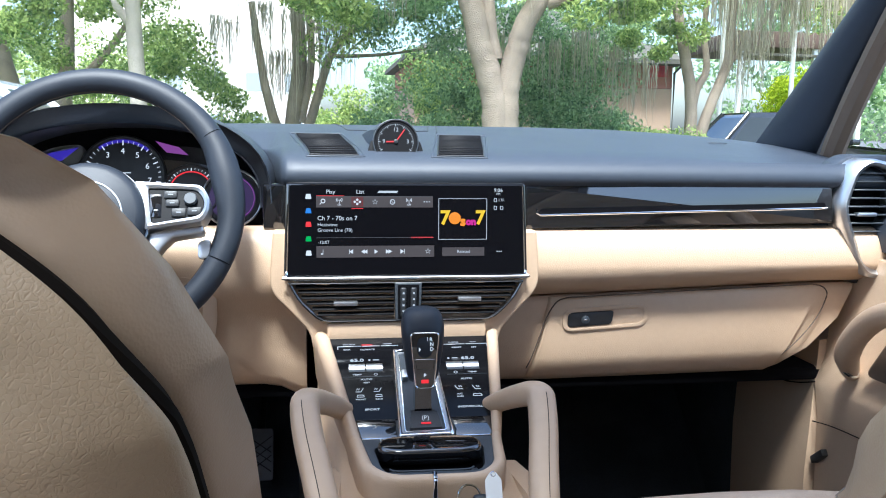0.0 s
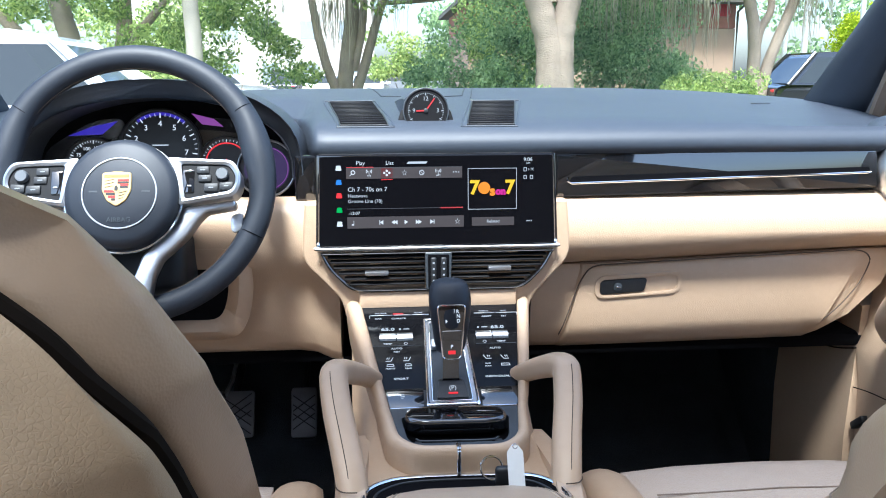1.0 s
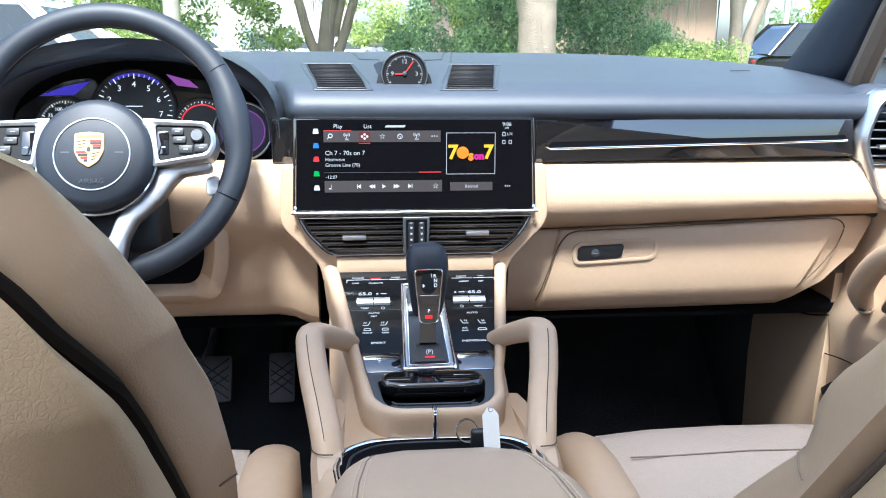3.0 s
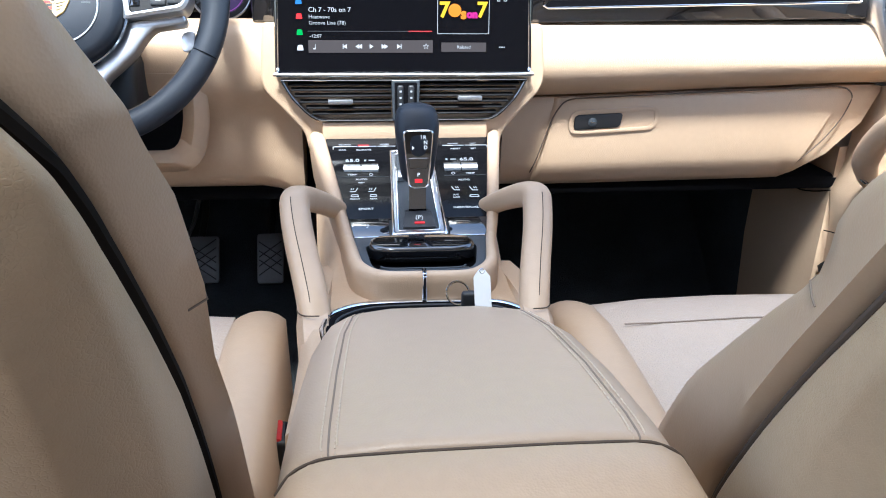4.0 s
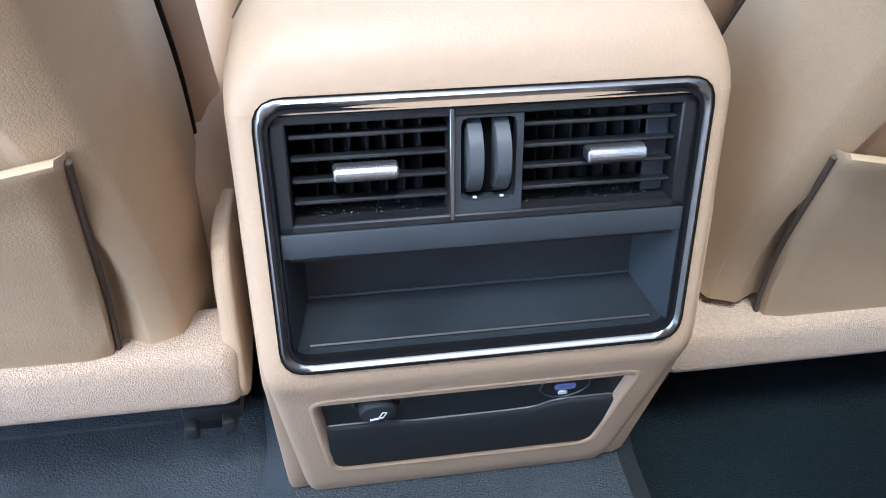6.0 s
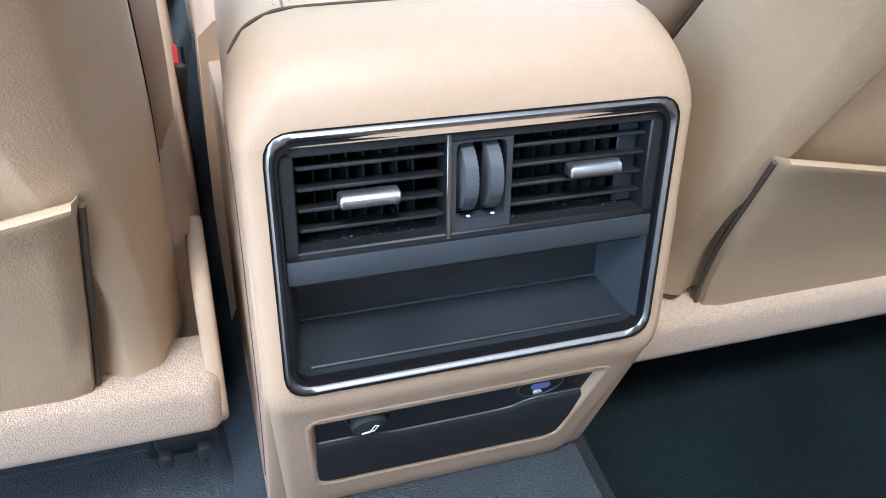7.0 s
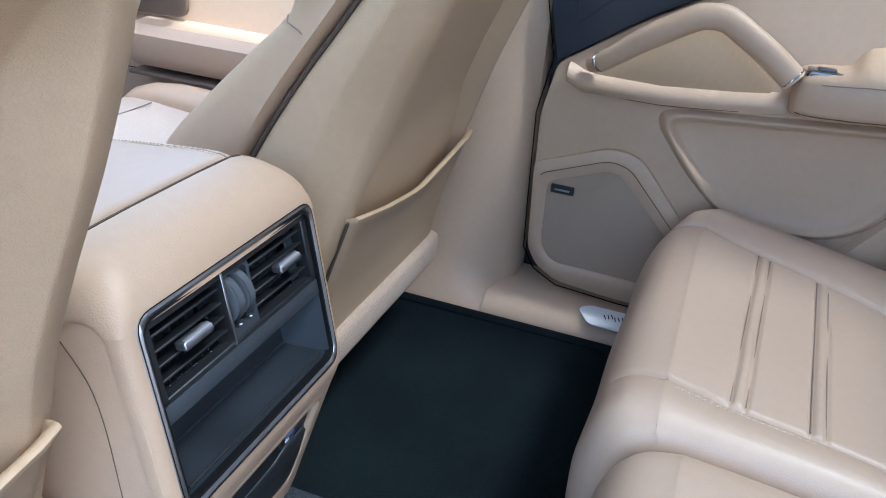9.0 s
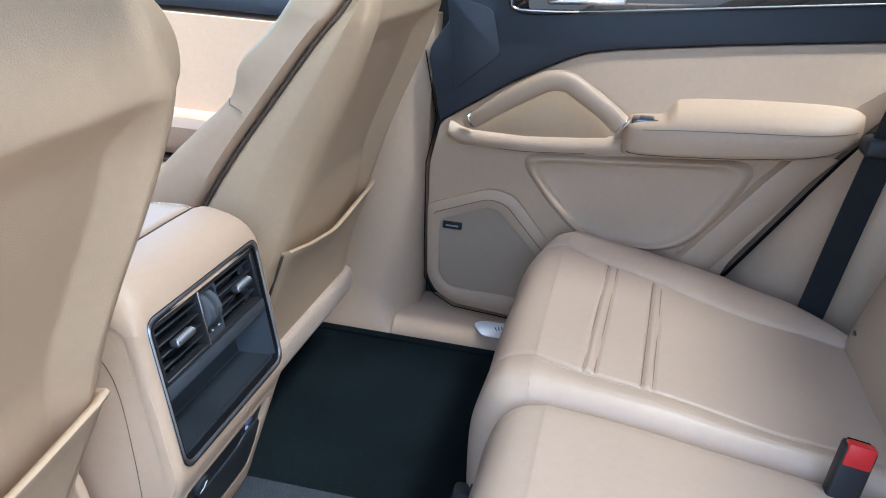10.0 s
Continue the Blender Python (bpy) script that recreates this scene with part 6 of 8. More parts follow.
K = [(0.018, 0.012, 0.008, 0.0), (0.021, 0.017, 0.014, -0.001), (0.032, 0.0200, 0.018, -0.004), (0.055, 0.0235, 0.021, -0.006), (0.078, 0.0264, 0.022, -0.004), (0.093, 0.0266, 0.021, 0.0), (0.104, 0.0238, 0.018, 0.004), (0.110, 0.0180, 0.013, 0.006), (0.1125, 0.0090, 0.006, 0.007)]
part("knob", loft([[KM @ V(rx * abs(math.cos(a)) ** 0.75 * math.copysign(1, math.cos(a)), oy + ry * abs(math.sin(a)) ** 0.8 * math.copysign(1, math.sin(a)), h) for a in [2 * math.pi * i / 32 for i in range(32)]] for h, rx, ry, oy in finer(K, 3)]), WHEEL, shift, "dark leather knob", angle=70)
FM = KM @ pose(0, -0.0262, 0.052, 90 - 3, 0, 0)
fo, fi = rounded([(-0.0120, -0.036), (0.0120, -0.036), (0.0185, 0.034), (-0.0185, 0.034)], 0.006), rounded([(-0.0104, -0.034), (0.0104, -0.034), (0.0168, 0.032), (-0.0168, 0.032)], 0.005)
part("knob_rim", ring_prism(fo, fi, "z", -0.008, 0.0015, FM, dome=0.0008), CHROME, shift)
part("knob_face", prism(fi, "z", -0.008, 0.0008, m=FM), PIANO, shift)
part("park_light", box(-0.0045, 0.0045, -0.0290, -0.0245, 0.0008, 0.0014, 0.0, m=FM), GLOW_R, shift)
part("release_button", prism(rounded([(-0.0105, -0.012), (0.0105, -0.012), (0.012, 0.001), (-0.012, 0.001)], 0.002), "z", 0.0, 0.002, 0.0006, 1, FM), PIANO, shift)
for text, x, y in (("R", 0.0075, 0.025), ("N", 0.0085, 0.0190), ("D", 0.0085, 0.0130), ("M", -0.0055, 0.0125), ("P", 0, -0.0195)):
    writing(text, 0.0062, GLOW_W, shift, FM @ pose(x, y, 0.0012), "gear_mark", bold=0.0001)
part("gear_line", join(box(0.0030, 0.0037, 0.009, 0.028, 0.0008, 0.0012, 0, m=FM), box(-0.0005, -0.0011 + 0.0005, 0.006, 0.019, 0.0008, 0.0012, 0, m=FM), box(-0.0010, 0.0036, 0.0128, 0.0134, 0.0008, 0.0012, 0, m=FM)), GLOW_W, shift)
for s in (-1, 1):
    grip = thing("grab_handle", "padded tan leather grab handle beside the gear selector", "grab handle", "console grab handles")
    path = spline([(s * 0.094, 0.925, 0.918), (s * 0.108, 0.908, 0.931), (s * 0.122, 0.890, 0.942), (s * 0.134, 0.872, 0.950), (s * 0.1400, 0.857, 0.950), (s * 0.1395, 0.843, 0.940), (s * 0.135, 0.818, 0.920), (s * 0.127, 0.786, 0.895), (s * 0.121, 0.760, 0.876), (s * 0.117, 0.742, 0.858), (s * 0.114, 0.728, 0.842)], 6)
    part("padding", tube(path, 0.0170, 20, 0.0150, taper=lambda f: 0.80 + 0.20 * min(1, f * 4), square=0.72), TAN_SEAT, grip, angle=70)
    part("stitch_line", tube([p + V(s * 0.0035, -0.0085, 0.0128) for p in path[26:-8]], 0.0006, 6), SEAM, grip)
    part("foot", loft([[V(s * x * k, y, z) for x, z in ((0.086, 0.80), (0.136, 0.80), (0.137, 0.852 + h), (0.130, 0.866 + h), (0.104, 0.867 + h))] for y, h, k in ((0.88, -0.004, 0.90), (0.82, 0.0, 0.97), (0.77, 0.002, 1.0), (0.735, 0.0, 1.0), (0.71, -0.006, 0.985), (0.68, -0.02, 0.96))]), TAN, grip)
    part("foot_seam", tube(spline([(s * 0.1375, 0.800, 0.850), (s * 0.1365, 0.752, 0.8620), (s * 0.128, 0.728, 0.8672), (s * 0.112, 0.722, 0.8690)], 5), 0.0008, 6), SEAM, grip)
# cup holder with a bright arc in front of the armrest
cup = thing("cup_holder", "dark cup holder edged with a bright chrome arc", "cup holder")
arc = spline([V(x, y, 0.8625) for x, y in ((-0.103, 0.660), (-0.1083, 0.6986), (-0.1070, 0.7180), (-0.1000, 0.7420), (-0.0713, 0.7610), (-0.0281, 0.7655), (0.0349, 0.7640), (0.0800, 0.7580), (0.1030, 0.7390), (0.1110, 0.7160), (0.1120, 0.6980), (0.106, 0.660))], 5)
part("rim", tube(arc, 0.0036, 8, 0.0022), CHROME, cup, "polished chrome arc")
# thin near-black sheet, the cup hollow's shade as plain colour
part("well", prism([(p.x * 0.97, p.y - 0.003) for p in arc] + [(0.108, 0.60), (-0.108, 0.60)], "z", 0.8604, 0.8618), VOID_BLACK, cup)
part("inner_lip", tube([V(p.x * 0.90, p.y - 0.010, 0.8622) for p in arc[4:-4]], 0.0016, 6), BLACK, cup)
key = thing("car_key", "car key on a ring with a white paper tag", "key", at=(0.050, 0.738, 0.871))
part("ring", torus(0.0125, 0.0011, 30, 6, pose(-0.016, 0.004, 0.010, 60, 20, 0)), CHROME, key)
part("fob", box(-0.013, 0.008, -0.006, 0.004, -0.008, 0.014, 0.004, 3), BLACK, key)
part("tag", prism(rounded([(-0.0090, -0.024), (0.0090, -0.024), (0.0090, 0.016), (0.003, 0.024), (-0.003, 0.024), (-0.0090, 0.016)], 0.001, 1), "z", 0, 0.0007, m=pose(0.009, -0.004, 0.014, 68, 0, 3)), WHITE, key, "white paper key tag")
part("tag_hole", torus(0.0025, 0.0006, 14, 5, pose(0.009, 0.0035, 0.0345, 68, 0, 3)), CHROME, key)
# ---- front seats ----
XC = 0.39
BACK = [  # height, seam y, rear y, front edge y, half width
    (0.700, 0.470, 0.335, 0.600, 0.222), (0.760, 0.450, 0.322, 0.560, 0.224), (0.850, 0.425, 0.290, 0.505, 0.226),
    (0.930, 0.385, 0.262, 0.462, 0.226), (1.000, 0.342, 0.236, 0.412, 0.226), (1.060, 0.300, 0.211, 0.372, 0.226),
    (1.120, 0.258, 0.189, 0.336, 0.225), (1.150, 0.236, 0.180, 0.316, 0.222), (1.165, 0.224, 0.177, 0.306, 0.2185), (1.185, 0.212, 0.177, 0.292, 0.208),
    (1.203, 0.207, 0.180, 0.280, 0.196), (1.217, 0.206, 0.185, 0.270, 0.182), (1.233, 0.209, 0.193, 0.258, 0.160), (1.246, 0.214, 0.201, 0.246, 0.135), (1.254, 0.219, 0.208, 0.238, 0.108), (1.258, 0.222, 0.215, 0.230, 0.085),
]


BACK = finer(BACK, 4)


def lean(s, z):
    """How far the side seam lies ahead of its line in the table; the driver's is further forward."""
    return -0.012 if s > 0 else float(np.interp(z, [0.7, 0.85, 0.93, 1.0, 1.06, 1.12, 1.165, 1.203, 1.233, 1.258], [0.004, 0.008, 0.0116, 0.0131, 0.009, 0.001, 0.0005, 0.001, -0.001, -0.005]))


FRONT_P = ([0.70, 0.76, 0.85, 0.886, 0.921, 0.986, 1.022, 1.050, 1.066, 1.080, 1.094, 1.112, 1.132, 1.156, 1.185, 1.217, 1.246, 1.258], [0.600, 0.575, 0.530, 0.508, 0.485, 0.422, 0.386, 0.356, 0.343, 0.3425, 0.340, 0.329, 0.309, 0.289, 0.270, 0.254, 0.238, 0.228])


def front_seat(s, label):
    X = lambda u: s * (XC + u)  # u: negative towards the console
    seat = thing("front_seat", label, "car seat", "front seats")
    shell, cush = [], []
    for z, ys, yr, yf, w in BACK:
        ys += lean(s, z)
        edge_in = 0.0
        if s > 0:
            yf = float(np.interp(z, FRONT_P[0], FRONT_P[1]))
            edge_in = 0.012
        else:
            yf += float(np.interp(z, [1.0, 1.06, 1.12, 1.165, 1.203, 1.233, 1.258], [0.001, 0.004, 0.0035, -0.006, -0.005, 0.001, -0.006]))
            edge_in = float(np.interp(z, [1.0, 1.06, 1.12, 1.165, 1.203, 1.233, 1.258], [-0.0015, -0.0065, -0.005, -0.003, 0.005, 0.008, -0.005]))
        rec = float(np.interp(z, [0.7, 0.86, 0.93, 1.126, 1.160], [0.008, 0.014, 0.026, 0.026, 0.0]))
        k = float(np.interp(z, [0.70, 0.80, 0.95, 1.19, 1.24], [0.64, 0.60, 1.0, 1.0, 0.5]))
        half = [(-w + 0.034, ys + 0.006), (-w + 0.020, ys + 0.002), (-w + 0.011, ys - 0.003), (-w + 0.0065, ys - 0.009), (-w + 0.0035, yr + min(0.054, (ys - yr) * 0.55)), (-w + 0.006, yr + min(0.047, (ys - yr) * 0.48)), (-w + 0.030 * k, yr + 0.013 * k), (-w + 0.035 * k, yr + 0.010 * k), (-w + 0.060 * k, yr), (-w + 0.064 * k, yr + 0.0012), (-w + 0.084 * k, yr + rec * 0.93), (-w + 0.088 * k, yr + rec), (-w + 0.092 * k, yr + rec * 1.0), (-w * 0.3, yr + rec - 0.003)]
        loop = half + [(-u, y) for u, y in half[::-1]]
        shell.append([V(X(u), y, z) for u, y in loop])
        ws, wb = w, float(np.interp(z, [1.12, 1.165, 1.203, 1.233, 1.246, 1.254, 1.258], [w, 0.2215, 0.212, 0.192, 0.166, 0.132, 0.09])) if z > 1.12 else w
        w, rise = wb, float(np.interp(z, [1.165, 1.258], [0.0, 0.012]))
        b = min(0.11, w * 0.6)
        half = [(-ws + 0.034, ys + 0.006), (-ws + 0.020, ys + 0.007), (-ws + 0.010, ys + 0.0095), (-ws + 0.004, ys + 0.015), (-w + 0.001 + 0.5 * edge_in, ys * 0.6 + yf * 0.4), (-w - 0.005 + edge_in, yf - 0.030), (-w + 0.001 + edge_in, yf - 0.013), (-w + 0.014 + edge_in, yf - 0.003), (-w + 0.036 + 0.5 * edge_in, yf), (-w + 0.060, yf - 0.012), (-w + b, yf - 0.045), (-w * 0.3, yf - 0.052)]
        loop = half + [(-u, y) for u, y in half[::-1]]
        cush.append([V(X(u), y, z + 0.004 + rise) for u, y in loop])
    part("backrest_shell", loft(shell), TAN_GRAIN, seat, "grained tan leather back shell", angle=60)
    part("backrest_cushion", loft(cush), TAN_SEAT, seat, angle=60)
    part("piping", tube([(X(-w + (0.0110 if s < 0 else 0.0150)), ys + lean(s, z) + 0.003, z) for z, ys, yr, yf, w in BACK], 0.0050 if s < 0 else 0.0024, 8), GAP if s < 0 else SEAM, seat, "dark seam between shell and cushion")
    stitch_line = []
    for j in range(4, 8):
        zt = 1.050 + 0.0035 * (j - 4)
        lo = max(i for i in range(len(cush)) if cush[i][j].z <= zt)
        p, q = cush[lo][j], cush[lo + 1][j]
        stitch_line.append(p.lerp(q, (zt - p.z) / (q.z - p.z)) + V(-s * 0.0003, 0, 0.0))
    part("bolster_seam", tube([a.lerp(b, f) for a, b in zip(stitch_line, stitch_line[1:]) for f in (0, 0.5)] + [stitch_line[-1]], 0.0008, 6), SEAT_SEAM, seat)
    # headrest
    part("headrest", box(min(X(-0.13), X(0.13)), max(X(-0.13), X(0.13)), 0.115, 0.225, 1.285, 1.50, 0.045, 5), TAN_SEAT, seat)
    # map pocket: a flat board whose top edge dips in the middle
    up = 0.036 if s < 0 else 0.0
    z_end = 0.704 if s < 0 else 0.682
    bz, by = [r[0] for r in BACK], [r[2] for r in BACK]
    front = lambda z: float(np.interp(z, bz, by)) - 0.009
    top = [(-0.189, 0.8655), (-0.1865, 0.868), (-0.17, 0.866), (-0.10, 0.848), (0.0, 0.830), (0.03, 0.828), (0.09, 0.838), (0.17, 0.855), (0.186, 0.858), (0.1885, 0.8565)]
    ring = []
    for i, (u, zt) in enumerate(top):
        zt += up
        o = (0.011, 0.003, 0.0)[min(i, len(top) - 1 - i, 2)]
        shape = [(zt - 0.004, 0.006), (zt - 0.0005, 0.003), (zt + 0.0005, 0.0), (zt - 0.0015, -0.0030), (zt - 0.006, -0.0035), (zt - 0.013, -0.0005), (zt - 0.04, 0.0), (zt - 0.09, 0.0), (z_end + 0.04, 0.0), (z_end + 0.008, 0.0), (z_end, 0.003), (z_end, 0.016), (zt - 0.06, 0.014)]
        ring.append([V(X(u + max(0.0, -u) * 0.75 * (0.87 + up - z)), front(z) + d + (o if d < 0.01 else 0), z) for z, d in shape])
    part("map_pocket", loft(ring), TAN_GRAIN, seat, "grained tan map pocket with a rolled edge", angle=60)
    part("pocket_gap", tube([V(X(-0.1905 + 0.1905 * 0.75 * (0.87 + up - z)), front(z) + 0.0085, z) for z in [z_end + 0.004 + k * (0.858 + up - z_end) / 10 for k in range(11)]], 0.0020, 6), SEAM, seat, "dark gap beside the pocket")
    # carpeted valance and side cover
    v_end = 0.226 if s < 0 else 0.198
    v0, v1 = (0.658, 0.713) if s < 0 else (0.642, 0.690)
    part("valance", box(min(X(-0.238), X(v_end)), max(X(-0.238), X(v_end)), 0.316, 0.37, v0, v1, 0.012, 3), PLUSH, seat, "tan plush carpet valance")
    part("recliner_cover", prism(rounded([(0.315, 0.650), (0.44, 0.650), (0.45, 0.765), (0.345, 0.785)], 0.04, 6), "x", X(-0.229), X(-0.241), 0.004, 3), TAN, seat)
    # cushion
    rows = []
    for y, z, w in ((0.40, 0.785, 0.15), (0.50, 0.790, 0.165), (0.70, 0.804, 0.172), (0.80, 0.812, 0.172), (0.85, 0.812, 0.171), (0.875, 0.806, 0.170), (0.890, 0.794, 0.168), (0.898, 0.770, 0.165), (0.898, 0.70, 0.165)):
        rows.append([V(X(u), y, zz) for u, zz in ((-w, 0.68), (-w, z - 0.006), (-w * 0.6, z), (0, z + 0.002), (w * 0.6, z), (w, z - 0.006), (w, 0.68))])
    part("cushion", loft(rows), PERF, seat, "perforated tan leather cushion", angle=60)
    part("cushion_seam", tube([(X(u), 0.793, 0.8130 + (0.0015 if abs(u) < 0.1 else -0.001)) for u in (-0.150, -0.10, 0, 0.10, 0.150)], 0.0011, 6), SEAT_SEAM, seat)
    for e in (-1, 1):
        rows = []
        for y, z, h in ((0.40, 0.80, 0.9), (0.55, 0.818, 1), (0.70, 0.828, 1), (0.78, 0.829, 1), (0.83, 0.824, 0.97), (0.862, 0.814, 0.9), (0.882, 0.799, 0.8), (0.892, 0.779, 0.68), (0.895, 0.75, 0.5)):
            rows.append([V(X(e * (0.205 + 0.036 * h * cx)), y, 0.66 if cz < 0 else z - 0.02 + 0.022 * h * cz) for cx, cz in ((-1, -1), (-1, 0.0), (-0.93, 0.4), (-0.75, 0.72), (-0.45, 0.92), (-0.1, 1), (0.25, 0.92), (0.55, 0.72), (0.82, 0.35), (0.97, -0.2), (1, -0.6), (1, -1))])
        part("side_bolster", loft(rows), TAN_SEAT, seat, angle=85)
    part("seat_base", box(min(X(-0.225), X(0.225)), max(X(-0.225), X(0.225)), 0.42, 0.84, 0.58, 0.685, 0.01), TAN, seat)
    for e in (-1, 1):
        part("rail", box(min(X(e * 0.17), X(e * 0.21)), max(X(e * 0.17), X(e * 0.21)), 0.41, 0.88, 0.48, 0.59, 0.004), BLACK, seat)
    return seat


PERF = material("perforated_leather", (0.46, 0.37, 0.29), 0.55, vary=0.06, scale=5, bump=0.8, bump_scale=420, kind="leather", spec=0.3)
front_seat(-1, "tan leather driver's seat seen from behind, reclined")
front_seat(1, "tan leather front passenger seat, reclined, with map pocket")

# ---- rear bench ----
bench = thing("rear_bench", "tan leather three-place rear bench with contrast stitching", "bench seat")


RIBS = (-0.110, -0.125, -0.184, -0.198)
SEAMS = (0.2135, 0.5865)


def bench_x(x, y):
    """The outer cushions' seams and outer edge draw in towards the back."""
    sx = float(np.interp(-y, [0.0, 0.047, 0.129, 0.258, 0.357, 0.453], [0.636, 0.630, 0.590, 0.548, 0.520, 0.510]))
    ox = float(np.interp(-y, [0.0, 0.19, 0.32, 0.42, 0.50], [0.705, 0.705, 0.695, 0.650, 0.560]))
    return float(np.interp(x, [0.142, SEAMS[0], SEAMS[1], 0.705], [0.142, float(np.interp(-y, [0.0, 0.1, 0.36], [0.236, 0.214, 0.196])), sx, ox]))


def bench_cushion(x0, x1, zt, yf, s=1, shaped=True):
    """A padded cushion from front edge yf back to the backrest, with sewn valleys and cross ribs."""
    key = [(yf + 0.002, 0.56), (yf + 0.006, zt - 0.11), (yf + 0.002, zt - 0.065), (yf - 0.010, zt - 0.030), (yf - 0.030, zt - 0.009), (yf - 0.058, zt - 0.0005), (yf - 0.08, zt), (yf - 0.20, zt - 0.012), (yf - 0.36, zt - 0.036), (yf - 0.47, zt - 0.048), (yf - 0.54, zt - 0.065)]
    prof = [(p.x, p.y) for p in spline([V(y, z, 0) for y, z in key], 6)]
    if shaped:
        top = [(y, z) for y, z in prof if y > -0.095] + [(y, float(np.interp(-y, [-p[0] for p in prof[8:]], [p[1] for p in prof[8:]]))) for y in np.arange(-0.096, -0.216, -0.0016)] + [(y, z) for y, z in prof if y < -0.217]
        prof = top
        xs = sorted(set([x0, x0 + 0.002, x0 + 0.006, x0 + 0.012, x0 + 0.02, x0 + 0.03, x1 - 0.03, x1 - 0.02, x1 - 0.012, x1 - 0.006, x1 - 0.002, x1] + [c + d for c in SEAMS for d in (-0.014, -0.009, -0.006, -0.004, -0.0025, -0.0012, 0, 0.0012, 0.0025, 0.004, 0.006, 0.009, 0.014)] + [0.24 + 0.02 * k for k in range(17)] + [0.60 + 0.012 * k for k in range(7)] + [0.165, 0.175, 0.185]))
    else:
        xs = [x0 + (x1 - x0) * f for f in (0, 0.006, 0.02, 0.045, 0.08, 0.13, 0.2, 0.35, 0.5, 0.65, 0.8, 0.87, 0.92, 0.955, 0.98, 0.994, 1)]
    rows = []
    for i, (y, z) in enumerate(prof):
        pa, pb = prof[max(i - 1, 0)], prof[min(i + 1, len(prof) - 1)]
        ty, tz = pb[0] - pa[0], pb[1] - pa[1]
        n = math.hypot(ty, tz)
        ny, nz = (tz / n, -ty / n)  # outward
        row = []
        for x in xs:
            k = max(0.0, 1 - min(x - x0, x1 - x) / 0.032)
            g = -0.030 * (1 - math.sqrt(max(0.0, 1 - k * k)))
            g += 0.0012 * math.sin(31 * x + 9 * y) * math.sin(23 * y + 4)
            if shaped:
                fade = min(1.0, max(0.0, (yf - 0.004 - y) / 0.03))
                if x < SEAMS[0]:
                    g += 0.007 * fade * math.sin(math.pi * (x - x0) / (SEAMS[0] - x0))
                elif x > SEAMS[1]:
                    g += 0.011 * fade * math.sin(math.pi * (x - SEAMS[1]) / (x1 - SEAMS[1]))
                g -= sum(0.0055 * fade * math.exp(-((x - c) / 0.0042) ** 2) for c in SEAMS)
                if SEAMS[0] < x < SEAMS[1]:
                    side = min(1.0, min(x - SEAMS[0], SEAMS[1] - x) / 0.01)
                    yy = y + 0.05 * (x - 0.22)
                    g -= side * sum(0.0036 * math.exp(-((yy - r) / 0.0026) ** 2) for r in RIBS)
                    g += side * sum(0.0016 * math.exp(-((yy - c) / 0.007) ** 2) for c in (-0.117, -0.194))
            back = 0.045 * max(0.0, (x - 0.50) / 0.205) ** 2 * max(0.0, min(1.0, (y + 0.12) / 0.12)) if shaped else 0.0
            row.append(V(s * (bench_x(x, y) if shaped else x), y + ny * g - back, z + nz * g))
        rows.append(row)
    rows.append([V(p.x, p.y, 0.56) for p in rows[-1]])
    n = len(xs)
    bm = loft(rows, closed=False)
    bm.verts.ensure_lookup_table()
    for col in (0, n - 1):
        bm.faces.new([bm.verts[i * n + col] for i in range(len(rows))])
    return part("seat_cushion", bm, BENCH, bench, angle=80)


for s in (1, -1):
    bench_cushion(0.142, 0.705, 0.768, 0.014, s)
bench_cushion(-0.139, 0.139, 0.764, -0.012, shaped=False)
for x0, x1 in ((0.142, 0.545), (-0.139, 0.139), (-0.545, -0.142)):
    rows = []
    for y, z in ((-0.490, 0.66), (-0.490, 0.70), (-0.497, 0.74), (-0.512, 0.80), (-0.555, 0.95), (-0.605, 1.10), (-0.655, 1.25), (-0.69, 1.27), (-0.73, 1.25), (-0.69, 0.66)):
        rows.append([V(x0 + (x1 - x0) * f, y - (0.030 if f in (0, 1) else 0.012 if f in (0.015, 0.985) else 0.003 if f in (0.05, 0.95) else 0), z) for f in (0, 0.015, 0.05, 0.12, 0.3, 0.7, 0.88, 0.95, 0.985, 1)])
    part("backrest", loft(rows, closed=False), BENCH, bench, angle=60)
part("bench_base", box(-0.70, 0.70, -0.60, -0.02, 0.50, 0.60, 0.01), CARPET, bench)

# ---- right rear door ----
rdoor = thing("door_rear_right", "closed tan leather rear door with dark window sill", "door", kind="structure")
DX = 0.722
LINE = [(0.204, 0.936), (0.087, 1.015), (-0.006, 1.066), (-0.042, 1.081), (-0.097, 1.092), (-0.274, 1.116), (-0.497, 1.142), (-0.62, 1.155)]
OUT = LINE + [(-0.585, 1.10), (-0.467, 0.954), (-0.335, 0.745), (-0.27, 0.57), (0.056, 0.572), (0.156, 0.580), (0.192, 0.600), (0.211, 0.630), (0.215, 0.70), (0.220, 0.855)]
part("door_card", prism(rounded(OUT, 0.012, 3), "x", DX, 0.80, 0.004), TAN, rdoor)
upper = [(y, z + 0.003) for y, z in LINE] + [(-0.62, 1.245), (0.14, 1.205), (0.235, 1.06)]
part("sill_panel", prism(rounded(upper, [0, 0.03, 0.03, 0.03, 0.03, 0.03, 0.03, 0, 0.02, 0.02, 0.02], 3), "x", DX - 0.004, 0.80, 0.004), NAVY, rdoor, "dark blue upper panel")
# inner details of the rear door
def on_door(y, z, d=0.0):
    return V(DX - d, y, z)


